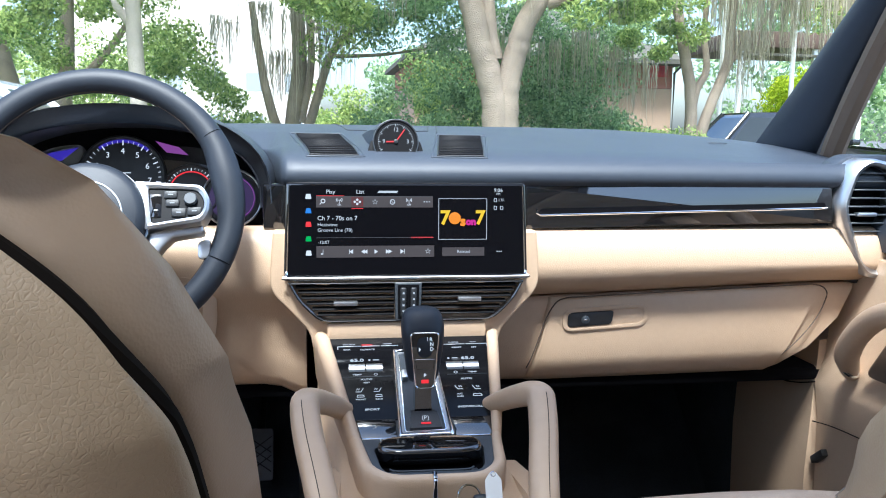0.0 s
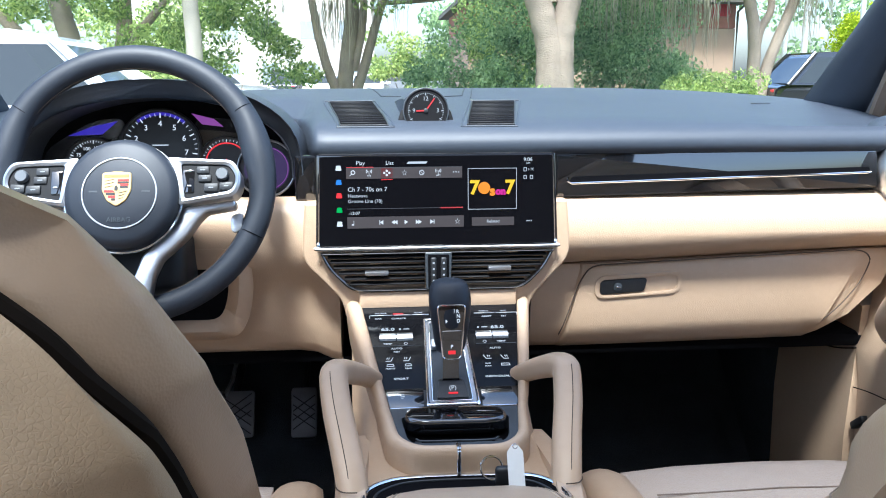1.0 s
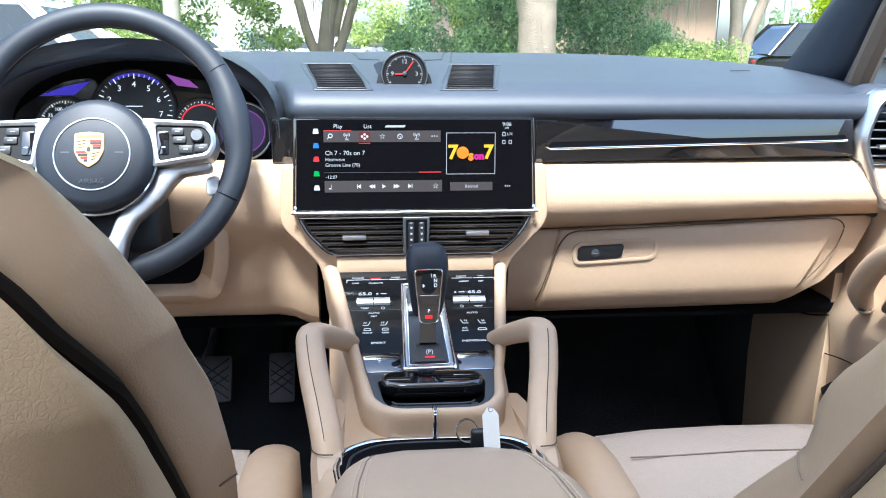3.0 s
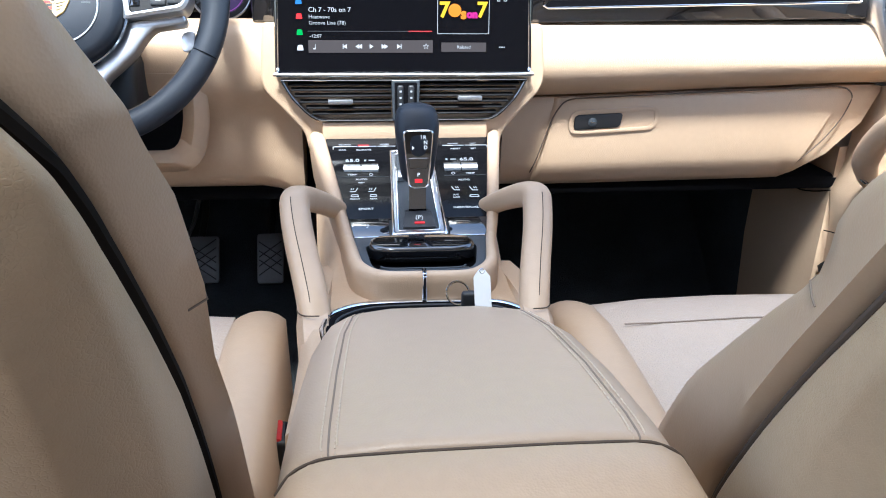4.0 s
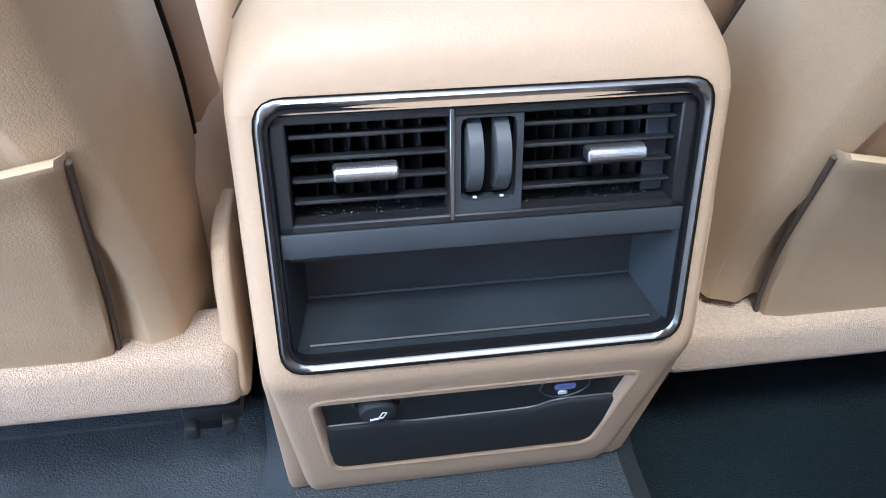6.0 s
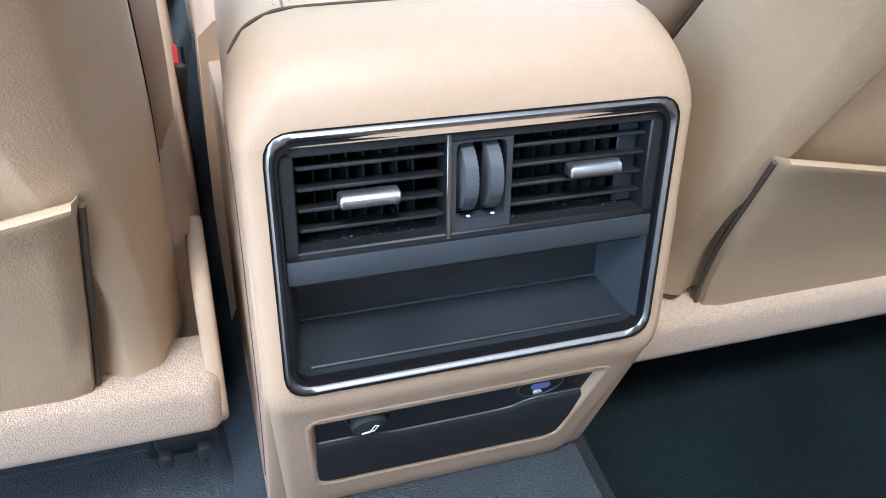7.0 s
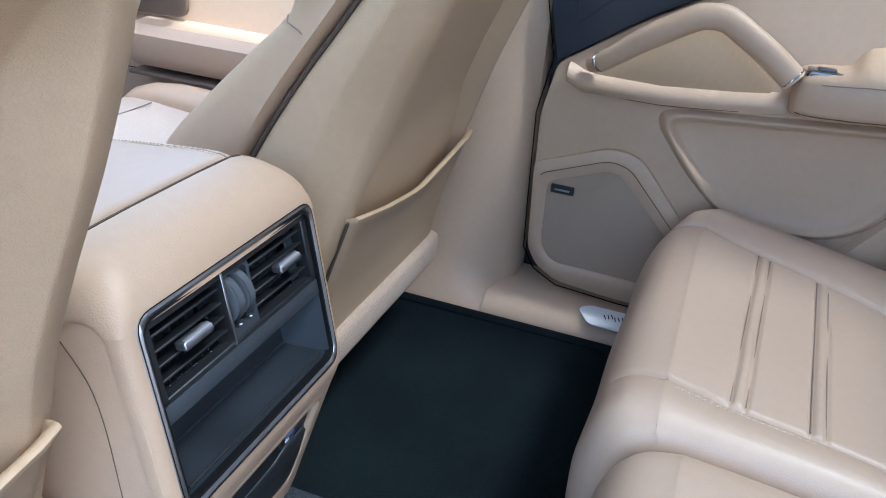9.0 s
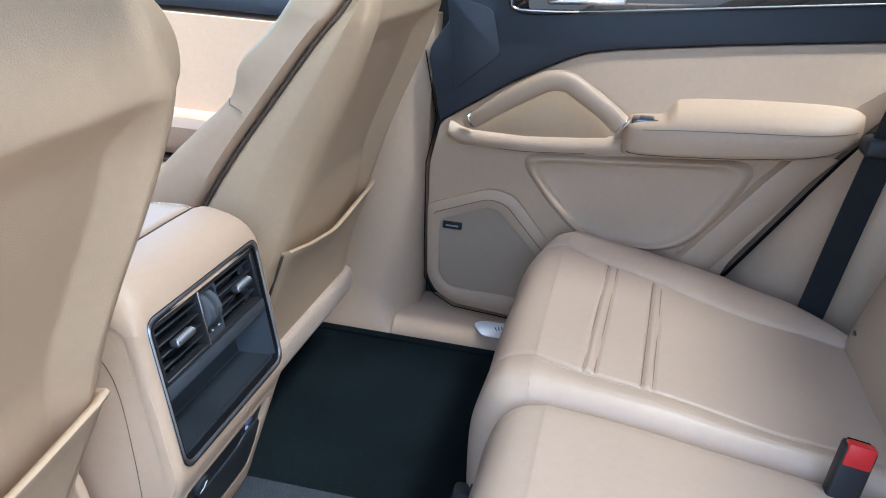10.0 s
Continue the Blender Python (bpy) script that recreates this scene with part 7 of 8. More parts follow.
# black gloss and bright strip along the window sill
strip = [(0.098, 1.139), (0.05, 1.136), (-0.106, 1.154), (-0.62, 1.212), (-0.62, 1.240), (0.105, 1.195)]
part("gloss_strip", prism(rounded(strip, [0.02, 0.02, 0.02, 0, 0, 0.02], 4), "x", DX - 0.010, DX, 0.002), PIANO, rdoor, "gloss black strip with bright edge")
part("bright_edge", tube(spline([on_door(0.098, 1.180, 0.011), on_door(0.094, 1.156, 0.011), on_door(0.078, 1.144, 0.011), on_door(-0.02, 1.149, 0.011)], 5), 0.0022, 8), CHROME, rdoor)
part("bright_edge", tube([on_door(-0.02, 1.149, 0.011), on_door(-0.106, 1.1585, 0.011), on_door(-0.62, 1.217, 0.011)], 0.0014, 8), GUN, rdoor)
part("door_release", prism(rounded([(0.035, 1.156), (-0.095, 1.166), (-0.095, 1.186), (0.03, 1.178)], 0.006), "x", DX - 0.016, DX - 0.008, 0.003), CHROME, rdoor, "chrome door release")
part("tweeter_panel", prism(rounded([(0.186, 0.992), (0.104, 1.066), (0.124, 1.140), (0.205, 1.16)], 0.012), "x", DX - 0.006, DX, 0.003), NAVY, rdoor)
# grab handle
handle = spline([(DX - 0.012, 0.152, 0.944), (DX - 0.032, 0.132, 0.957), (DX - 0.040, 0.080, 0.997), (DX - 0.042, 0.027, 1.030), (DX - 0.042, 0.006, 1.038), (DX - 0.042, -0.018, 1.038), (DX - 0.042, -0.038, 1.028), (DX - 0.042, -0.083, 1.000), (DX - 0.042, -0.118, 0.973)], 6)
part("pull_handle", tube(handle, 0.0172, 20, 0.0148, up=(1, 0, 0), taper=lambda f: 0.62 + 0.38 * min(1, f * 3.5), square=0.75), TAN, rdoor, "padded tan pull handle", angle=70)
for k, r in ((-2, 0.0168), (5, 0.0132)):
    way = (handle[k + 1] - handle[k - 1]).normalized()
    part("handle_collar", torus(r, 0.0017, 28, 8, Matrix.Translation(handle[k]) @ way.to_track_quat("Z", "X").to_matrix().to_4x4()), CHROME, rdoor, "chrome collar")
# recess behind the handle, and the ridge below it
part("handle_recess", prism(rounded([(0.155, 0.928), (0.02, 1.018), (-0.02, 1.018), (-0.105, 0.950), (-0.06, 0.915), (0.13, 0.912)], 0.02), "x", DX - 0.003, DX, 0.002), TAN_GRAIN, rdoor)
part("handle_ridge", loft([[V(DX - d, y, z) for d, z in ((0.0, zc - 0.020), (0.012, zc - 0.018), (0.016, zc - 0.007), (0.011, zc + 0.004), (0.0, zc + 0.010))] for y, zc in ((0.185, 0.932), (0.16, 0.921), (0.05, 0.920), (-0.05, 0.929), (-0.12, 0.938))]), TAN, rdoor, angle=60)
part("ridge_seam", tube(spline([on_door(0.16, 0.905, 0.011), on_door(0.05, 0.903, 0.012), on_door(-0.06, 0.913, 0.012)], 4), 0.0007, 6), SEAM, rdoor)
# armrest: a padded top that falls from the door to a seam, and a front face below it
REST = [(-0.120, 0.040, 0.938, 0.980, 0.986), (-0.128, 0.056, 0.934, 0.986, 0.994), (-0.15, 0.066, 0.934, 0.990, 0.999), (-0.182, 0.072, 0.937, 0.994, 1.003), (-0.196, 0.074, 0.938, 0.996, 1.022), (-0.215, 0.075, 0.940, 0.998, 1.031), (-0.30, 0.078, 0.948, 1.005, 1.039), (-0.40, 0.076, 0.961, 1.012, 1.044), (-0.45, 0.064, 0.973, 1.016, 1.045), (-0.48, 0.040, 0.988, 1.018, 1.042), (-0.495, 0.010, 1.000, 1.018, 1.034)]
REST = [(y, d, zl - 0.006, zs - 0.009, zu - 0.011) for y, d, zl, zs, zu in REST]
rows = []
for y, d, zl, zs, zu in finer(REST, 3):
    rows.append([V(DX - dd, y, z) for dd, z in ((0.0, zl + 0.002), (d * 0.72, zl), (d * 0.93, zl + 0.005), (d, zl + 0.014), (d * 1.01, zs - 0.014), (d * 0.985, zs - 0.004), (d * 0.95, zs + 0.001), (d * 0.86, zs + 0.005 + 0.1 * (zu - zs)), (d * 0.5, zs + 0.006 + 0.5 * (zu - zs)), (0.0, zu + 0.004))])
part("armrest", loft(rows), TAN, rdoor, "padded tan armrest", angle=60)
part("armrest_seam", tube([V(DX - d * 0.985 - 0.0006, y, zs - 0.003) for y, d, zl, zs, zu in finer(REST, 3)[6:-3]], 0.0007, 6), SEAT_SEAM, rdoor)
part("armrest_seam", tube([V(DX - d * 0.98 - 0.0006, y, zl + 0.008) for y, d, zl, zs, zu in finer(REST, 3)[3:-3]], 0.0007, 6), SEAM, rdoor)
part("window_switch", box(DX - 0.050, DX - 0.020, -0.178, -0.130, 0.980, 0.9915, 0.003, 2), PIANO, rdoor, "black window switch")
part("switch_lever", box(DX - 0.044, DX - 0.026, -0.166, -0.142, 0.990, 0.9940, 0.002, 2), GREY, rdoor)
# lower pocket, its rim and the loudspeaker
po = rounded([(0.044, 0.889), (-0.340, 0.922), (-0.246, 0.756), (-0.088, 0.750), (-0.020, 0.808)], [0.045, 0.055, 0.07, 0.06, 0.05], 8)
mid_p = sum((Vector(p) for p in po), Vector((0, 0))) / len(po)
dish = bmesh.new()
loops = [[dish.verts.new(V(DX + d, *(mid_p + (Vector(p) - mid_p) * k))) for p in po] for k, d in ((1.13, 0.002), (1.10, -0.0030), (1.06, -0.0085), (1.025, -0.0115), (0.99, -0.0105), (0.955, -0.0060), (0.91, -0.0020), (0.87, -0.0006), (0.6, -0.0005))]
for a, b in zip(loops, loops[1:]):
    for i in range(len(po)):
        dish.faces.new((a[i - 1], a[i], b[i], b[i - 1]))
dish.faces.new(loops[-1])
part("pocket_panel", dish, TAN, rdoor, "softly recessed tan panel", angle=80)
part("brace", loft([[V(DX - d, y, z) for d, y, z in ((0.0, y0 + 0.012, z0), (0.016, y0, z0 + 0.004), (0.020, y0 - 0.035, z0 + 0.004), (0.0, y0 - 0.062, z0 - 0.004))] for y0, z0 in ((-0.235, 0.72), (-0.300, 0.81), (-0.365, 0.90), (-0.41, 0.955))]), TAN, rdoor, angle=50)
ko = rounded([(0.216, 0.780), (0.100, 0.826), (0.056, 0.818), (-0.065, 0.68), (-0.06, 0.585), (0.165, 0.592), (0.208, 0.64)], [0.01, 0.04, 0.05, 0.03, 0.01, 0.02, 0.02], 5)
ki = rounded([(0.190, 0.754), (0.100, 0.790), (0.080, 0.784), (-0.035, 0.67), (-0.03, 0.615), (0.165, 0.618), (0.188, 0.645)], [0.01, 0.03, 0.04, 0.03, 0.01, 0.02, 0.02], 5)
part("speaker_rim", ring_prism(ko, ki, "x", DX, DX - 0.010, dome=-0.005), TAN, rdoor, angle=60)
part("speaker_grille", prism(ki, "x", DX - 0.0065, DX - 0.001), SPK, rdoor, "fine perforated tan loudspeaker grille")
part("rim_seam", tube([V(DX - 0.0165, p[0], p[1]) for p in [(Vector(a) + Vector(b)) / 2 for a, b in zip(ko, ki)]][2:30], 0.0006, 6, up=(1, 0, 0)), SEAM, rdoor)
part("speaker_badge", box(DX - 0.012, DX - 0.004, 0.148, 0.184, 0.738, 0.751, 0.001, 1), BLACK, rdoor, "small black badge")
part("badge_bar", box(DX - 0.013, DX - 0.0119, 0.154, 0.178, 0.743, 0.746, 0.0003, 1), SATIN, rdoor)
part("door_gap", tube([V(DX + 0.004, y, z) for y, z in ((0.240, 1.06), (0.212, 0.94), (0.227, 0.855), (0.221, 0.70), (0.217, 0.627), (0.196, 0.593), (0.156, 0.572), (0.05, 0.565), (-0.2, 0.562))], 0.0010, 8, up=(1, 0, 0)), VOID_BLACK, rdoor, "dark rubber door seal")

# ---- pillar trim, sill and wheel arch ----
pil = thing("pillar_trim_right", "smooth tan lower pillar and sill trim", "trim", kind="structure")
part("pillar_panel", loft([[V(x, y, z) for x, y in ((0.79, 0.227), (0.742, 0.229), (xa, 0.262), (xa - 0.004, 0.34), (xa + 0.012, 0.44), (0.79, 0.46))] for z, xa in ((0.50, 0.665), (0.54, 0.690), (0.60, 0.712), (0.70, 0.722), (0.85, 0.725), (1.00, 0.728), (1.12, 0.735))]), TAN, pil, angle=60)
part("sill", loft([[V(x, y, z) for x, z in ((0.79, 0.49), (0.79, 0.565), (0.735, 0.562), (0.69, 0.548), (0.668, 0.525), (0.662, 0.49))] for y in (-0.30, 0.0, 0.2, 0.262)]), TAN, pil, angle=60)
part("sill_front", loft([[V(x, y, z) for x, z in ((0.79, 0.48), (0.79, 0.555), (0.735, 0.552), (0.70, 0.54), (0.68, 0.515), (0.675, 0.48))] for y in (0.44, 0.8, 1.16)]), TAN, pil, angle=60)
PLM = Matrix.Translation((0.70, 0, 0.554)) @ pose(0, 0, 0, 0, -14, 0) @ Matrix.Translation((-0.70, 0, 0))
plate_r = thing("sill_plate", "bright metal sill plate with dark lettering", "sill plate")
part("plate", prism(rounded([(0.668, 0.085), (0.700, 0.108), (0.712, 0.09), (0.712, -0.25), (0.668, -0.25)], 0.01), "z", 0.0, 0.003, 0.001, m=PLM), WHITE, plate_r)
for k in range(14):
    part("letter_bar", box(-0.0045, 0.0050, -0.0008, 0.0008, 0.0031, 0.0035, 0.0, m=PLM @ pose(0.691 + 0.002 * (k % 3), 0.062 - k * 0.0055, 0, 0, 0, 28 - 9 * (k % 2))), BLACK, plate_r)
arch = thing("rear_side_trim", "tan moulded trim between rear door and backrest", "trim", kind="structure")
part("panel", loft([[V(x, y, z) for x, z in ((0.80, 0.60), (x0, 0.61), (x0, 0.35 * 0.61 + 0.65 * zt), (x0 + 0.004, zt - 0.03), (x0 + 0.03, zt), (0.80, zt + 0.005))] for y, x0, zt in ((-0.340, 0.742, 0.74), (-0.42, 0.700, 0.86), (-0.50, 0.640, 0.98), (-0.60, 0.575, 1.11), (-0.90, 0.55, 1.18))]), TAN, arch, angle=60)
part("gap", tube([V(0.722, -0.325, 0.71), V(0.719, -0.476, 0.95), V(0.719, -0.60, 1.11)], 0.0032, 8), VOID_BLACK, arch)
belt = thing("seat_belt", "black webbing seat belt hanging beside the rear bench", "seat belt")
part("webbing", loft([[p + V(-0.004, dy, dz) for dy, dz in ((-0.021, -0.008), (0.021, 0.008))] + [p + V(0.0, dy, dz) for dy, dz in ((0.021, 0.008), (-0.021, -0.008))] for p in spline([V(0.605, -0.448, 0.67), V(0.613, -0.461, 0.735), V(0.616, -0.482, 0.868), V(0.616, -0.500, 0.98), V(0.62, -0.52, 1.08)], 4)]), BELT, belt)
part("guide", box(0.600, 0.65, -0.545, -0.475, 0.985, 1.015, 0.008, 3), BLACK, belt)
buckle = thing("belt_buckle", "black seat belt buckle with a red release button", "buckle", "belt buckles", at=(0.112, -0.406, 0.742))
BM = pose(0, 0, 0, 6, -8, 90)
part("body", box(-0.0175, 0.0175, -0.011, 0.011, -0.05, 0.044, 0.005, 3, BM), BLACK, buckle)
part("release", box(-0.0150, 0.0150, -0.004, 0.0130, 0.020, 0.0465, 0.003, 2, BM), RED, buckle, "red release button")
part("slot", box(-0.012, 0.012, -0.009, -0.006, 0.0425, 0.0448, 0.0, m=BM), VOID_BLACK, buckle)
copy_thing(buckle, pose(-0.158, 0.66, 0.735, 0, 0, 0))
# bench seams, stitches and the child seat mark
def bench_z(y, zt=0.768, yf=0.014):
    return zt + float(np.interp(yf - y, [0.0, 0.010, 0.03, 0.058, 0.08, 0.20, 0.36, 0.47], [-0.06, -0.030, -0.009, -0.0005, 0.0, -0.012, -0.036, -0.048]))


for y in RIBS:
    part("cross_seam", tube([V(bench_x(x, y), y - 0.05 * (x - 0.22), bench_z(y - 0.05 * (x - 0.22)) - 0.0021) for x in (0.224, 0.30, 0.40, 0.50, 0.577)], 0.0006, 6), SEAT_SEAM, bench)
for x in SEAMS:
    part("long_seam", tube([V(bench_x(x, y), y, bench_z(y) - 0.0051) for y in (-0.03, -0.06, -0.09, -0.12, -0.186, -0.26, -0.346, -0.40, -0.456)], 0.0009, 6), SEAT_SEAM, bench)
part("joint", tube([V(0.1405, y, bench_z(y) - 0.026) for y in (-0.07, -0.12, -0.19, -0.35, -0.45)], 0.0015, 6), SEAM, bench)
for row, h in ((0.1985, 0.0040), (0.2045, 0.0016)):
    for k in range(58):
        y = -0.04 - k * 0.0066
        part("stitch", box(-0.0004, 0.0004, y - 0.0021, y + 0.0021, 0.0, 0.0007, 0, m=pose(bench_x(row, y), 0, bench_z(y) + h)), THREAD, bench)
part("child_seat_mark", box(0.492, 0.508, -0.5015, -0.4975, 0.732, 0.746, 0.001, 1), GREY, bench)

# ---- rear floor mats ----
def rear_mat(s):
    a, b = 0.150, 0.655
    # left mat takes the lighter carpet: light from the open doorway put into its colour
    pile_by_light = MAT if s > 0 else CARPET
    mat = thing("floor_mat", "black rubber-edged rear floor mat with raised lip", "floor mat", "rear mats")
    o = rounded([(s * a, 0.44), (s * b, 0.44), (s * b, 0.02), (s * a, 0.02)], 0.03, 5)
    i = rounded([(s * (a + 0.02), 0.42), (s * (b - 0.02), 0.42), (s * (b - 0.02), 0.04), (s * (a + 0.02), 0.04)], 0.03, 5)
    part("lip", ring_prism(o, i, "z", 0.516, 0.528, dome=0.003), pile_by_light, mat, angle=60)
    part("carpet_top", prism(i, "z", 0.516, 0.524), pile_by_light, mat)
    return mat


rear_mat(1), rear_mat(-1)
rail = thing("seat_rail", "black plastic seat mount under the bench", "seat rail")
part("cover", box(0.135, 0.165, -0.08, 0.03, 0.53, 0.60, 0.006, 2), BLACK, rail)
for k in range(2):
    part("clip", box(0.14, 0.17, -0.01 - k * 0.035, 0.008 - k * 0.035, 0.585, 0.61, 0.003, 2), GREY, rail)
bracket = thing("seat_bracket", "small black bracket under the driver's seat", "bracket")
part("plate", box(-0.205, -0.160, 0.345, 0.37, 0.612, 0.628, 0.004, 2), BLACK, bracket)
part("clip", box(-0.203, -0.193, 0.335, 0.350, 0.604, 0.618, 0.003, 2), BLACK, bracket)
part("clip", box(-0.175, -0.165, 0.335, 0.350, 0.608, 0.622, 0.003, 2), BLACK, bracket)
# armrest stitching
for s in (-1, 1):
    for off in (0.0295, 0.0375):
        ends = [V(s * (w - off), y, z + (-0.0019 if off < 0.03 else -0.0002)) for y, z, w in ARM[1:]]
        line = [a.lerp(b, j / n) for a, b in zip(ends, ends[1:]) for n in [max(2, 2 * round((b - a).length / 0.0055))] for j in range(n)] + [ends[-1]]
        for k in range(0, len(line) - 1, 2):
            part("stitch", tube([line[k], line[k].lerp(line[k + 1], 0.9)], 0.0005, 4), TONE_THREAD, armrest)
# ---- outside: car park, trees, parked cars ----
ASPHALT = material("asphalt", (0.075, 0.074, 0.071), 0.9, vary=0.2, scale=0.6, bump=0.5, bump_scale=60)
GRASS = material("lawn", (0.09, 0.13, 0.04), 0.95, vary=0.4, scale=0.8, bump=0.5, bump_scale=40, spec=0.1)
ground = single("ground", box(-400, 400, -300, 500, -0.06, 0.0, 0), ASPHALT, "grey asphalt of the car park", "ground", kind="structure")
lawn = single("lawn", box(-30, 40, 13.2, 30, 0.001, 0.11, 0.03), GRASS, "raised grass island under the trees", "lawn", kind="structure")


def foliage(name, dark, light, through=0.45):
    """Leaves: colour from leaf to leaf, and light that shines through them."""
    mat = bpy.data.materials.new(name)
    mat.use_nodes = True
    nt = mat.node_tree
    b = nt.nodes["Principled BSDF"]
    geo, ramp = nt.nodes.new("ShaderNodeNewGeometry"), nt.nodes.new("ShaderNodeMix")
    ramp.data_type = "RGBA"
    nt.links.new(geo.outputs["Random Per Island"], ramp.inputs[0])
    ramp.inputs[6].default_value, ramp.inputs[7].default_value = (*dark, 1), (*light, 1)
    nt.links.new(ramp.outputs[2], b.inputs["Base Color"])
    b.inputs["Roughness"].default_value, b.inputs["Specular IOR Level"].default_value = 0.7, 0.15
    tl, mix = nt.nodes.new("ShaderNodeBsdfTranslucent"), nt.nodes.new("ShaderNodeMixShader")
    nt.links.new(ramp.outputs[2], tl.inputs[0])
    mix.inputs[0].default_value = through
    nt.links.new(b.outputs[0], mix.inputs[1])
    nt.links.new(tl.outputs[0], mix.inputs[2])
    nt.links.new(mix.outputs[0], nt.nodes["Material Output"].inputs[0])
    return mat


LEAF = foliage("oak_leaves", (0.13, 0.22, 0.06), (0.60, 0.68, 0.24), 0.62)
LEAF_D = foliage("shrub_leaves", (0.11, 0.20, 0.09), (0.46, 0.59, 0.29), 0.6)
LEAF_Y = foliage("yellow_leaves", (0.30, 0.42, 0.02), (0.60, 0.66, 0.04))
MOSS = foliage("grey_moss", (0.30, 0.27, 0.19), (0.60, 0.54, 0.41), 0.62)
BARK = material("oak_bark", (0.34, 0.27, 0.205), 0.95, vary=0.7, scale=2.6, bump=0.9, bump_scale=44, depth=0.034, spec=0.1, fine=0.7)
BARK_P = material("pale_bark", (0.55, 0.47, 0.39), 0.95, vary=0.45, scale=2.5, bump=0.7, bump_scale=60, depth=0.018, spec=0.1, fine=0.4)
rng = random.Random(7)


def leaf_mesh(name, clumps, per, size, mat, parent, flat=0.7):
    """Many small leaf blades scattered round clump centres of given radius."""
    verts, faces = [], []
    for c, r in clumps:
        for _ in range(per):
            while True:
                d = V(rng.uniform(-1, 1), rng.uniform(-1, 1), rng.uniform(-1, 1))
                if d.length <= 1:
                    break
            p = Vector(c) + V(d.x * r, d.y * r, d.z * r * flat)
            s = size * rng.uniform(0.6, 1.4)
            e = Euler((rng.uniform(0, 6.3), rng.uniform(-1.2, 1.2), rng.uniform(0, 6.3))).to_matrix()
            k = len(verts)
            verts += [p + e @ V(-s, 0, 0), p + e @ V(0, -s * 0.45, 0.1 * s), p + e @ V(s, 0, 0), p + e @ V(0, s * 0.45, 0.1 * s)]
            faces.append((k, k + 1, k + 2, k + 3))
    me = bpy.data.meshes.new(name)
    me.from_pydata([tuple(v) for v in verts], [], faces)
    me.materials.append(mat)
    ob = new(name, me)
    ob.parent = parent
    return tagged(ob, kind="stuff")


def moss_mesh(anchors, n, length, parent):
    """Hanging strands: thin crossed ribbons with a wavy edge."""
    verts, faces = [], []
    for a in anchors:
        for _ in range(3 * n):
            p = Vector(a) + V(rng.gauss(0, 0.22), rng.gauss(0, 0.22), rng.uniform(-0.1, 0.1))
            L, w = length * rng.uniform(0.3, 1.2), rng.uniform(0.005, 0.014)
            for turn in (0, 1.57):
                k, m = len(verts), 5
                for i in range(m + 1):
                    f = i / m
                    ww = w * (1 - f * 0.8) * rng.uniform(0.6, 1.3)
                    c = p + V(rng.gauss(0, 0.02), rng.gauss(0, 0.02), -L * f)
                    dx, dy = math.cos(turn) * ww, math.sin(turn) * ww
                    verts += [c + V(-dx, -dy, 0), c + V(dx, dy, 0)]
                faces += [(k + 2 * i, k + 2 * i + 1, k + 2 * i + 3, k + 2 * i + 2) for i in range(m)]
    me = bpy.data.meshes.new("moss")
    me.from_pydata([tuple(v) for v in verts], [], faces)
    me.materials.append(MOSS)
    ob = new("moss", me)
    ob.parent = parent
    ob["label"] = "hanging grey-green tree moss"
    return tagged(ob, kind="stuff")


def limb(points, r0, r1, mat, parent, name="limb"):
    pts = spline(points, 6)
    pts = [p + V(rng.gauss(0, r0 * 0.03), rng.gauss(0, r0 * 0.03), 0) for p in pts]
    part(name, tube(pts, r0, 12, taper=lambda f: 1 + (r1 / r0 - 1) * f, up=(0, 1, 0.01)), mat, parent, angle=80)


def tree(x, y, label, trunk, limbs, crown, per, size, leaf, bark, moss=(), moss_n=14, moss_len=1.2, r=0.3, high=0):
    t = thing("tree", label, "tree", "trees of the car park", at=(x, y, 0))
    limb([(0, 0, -0.05), *trunk], r * 1.15, r * 0.85, bark, t, "trunk")
    for pts, r0, r1 in limbs:
        limb(pts, r0, r1, bark, t)
    leaf_mesh("crown", crown, per, size, leaf, t)
    # extra leaves above the view, added to darken sky reflections in the cabin
    if high:
        leaf_mesh("unseen_crown", scatter(high, -5.5, 5.5, -5.5, 4, 6.8, 13.0, 1.0, 1.9), 210, 0.13, leaf, t)
    if moss:
        moss_mesh(moss, moss_n, moss_len, t)
    return t


def scatter(n, x0, x1, y0, y1, z0, z1, r0, r1):
    return [((rng.uniform(x0, x1), rng.uniform(y0, y1), rng.uniform(z0, z1)), rng.uniform(r0, r1)) for _ in range(n)]


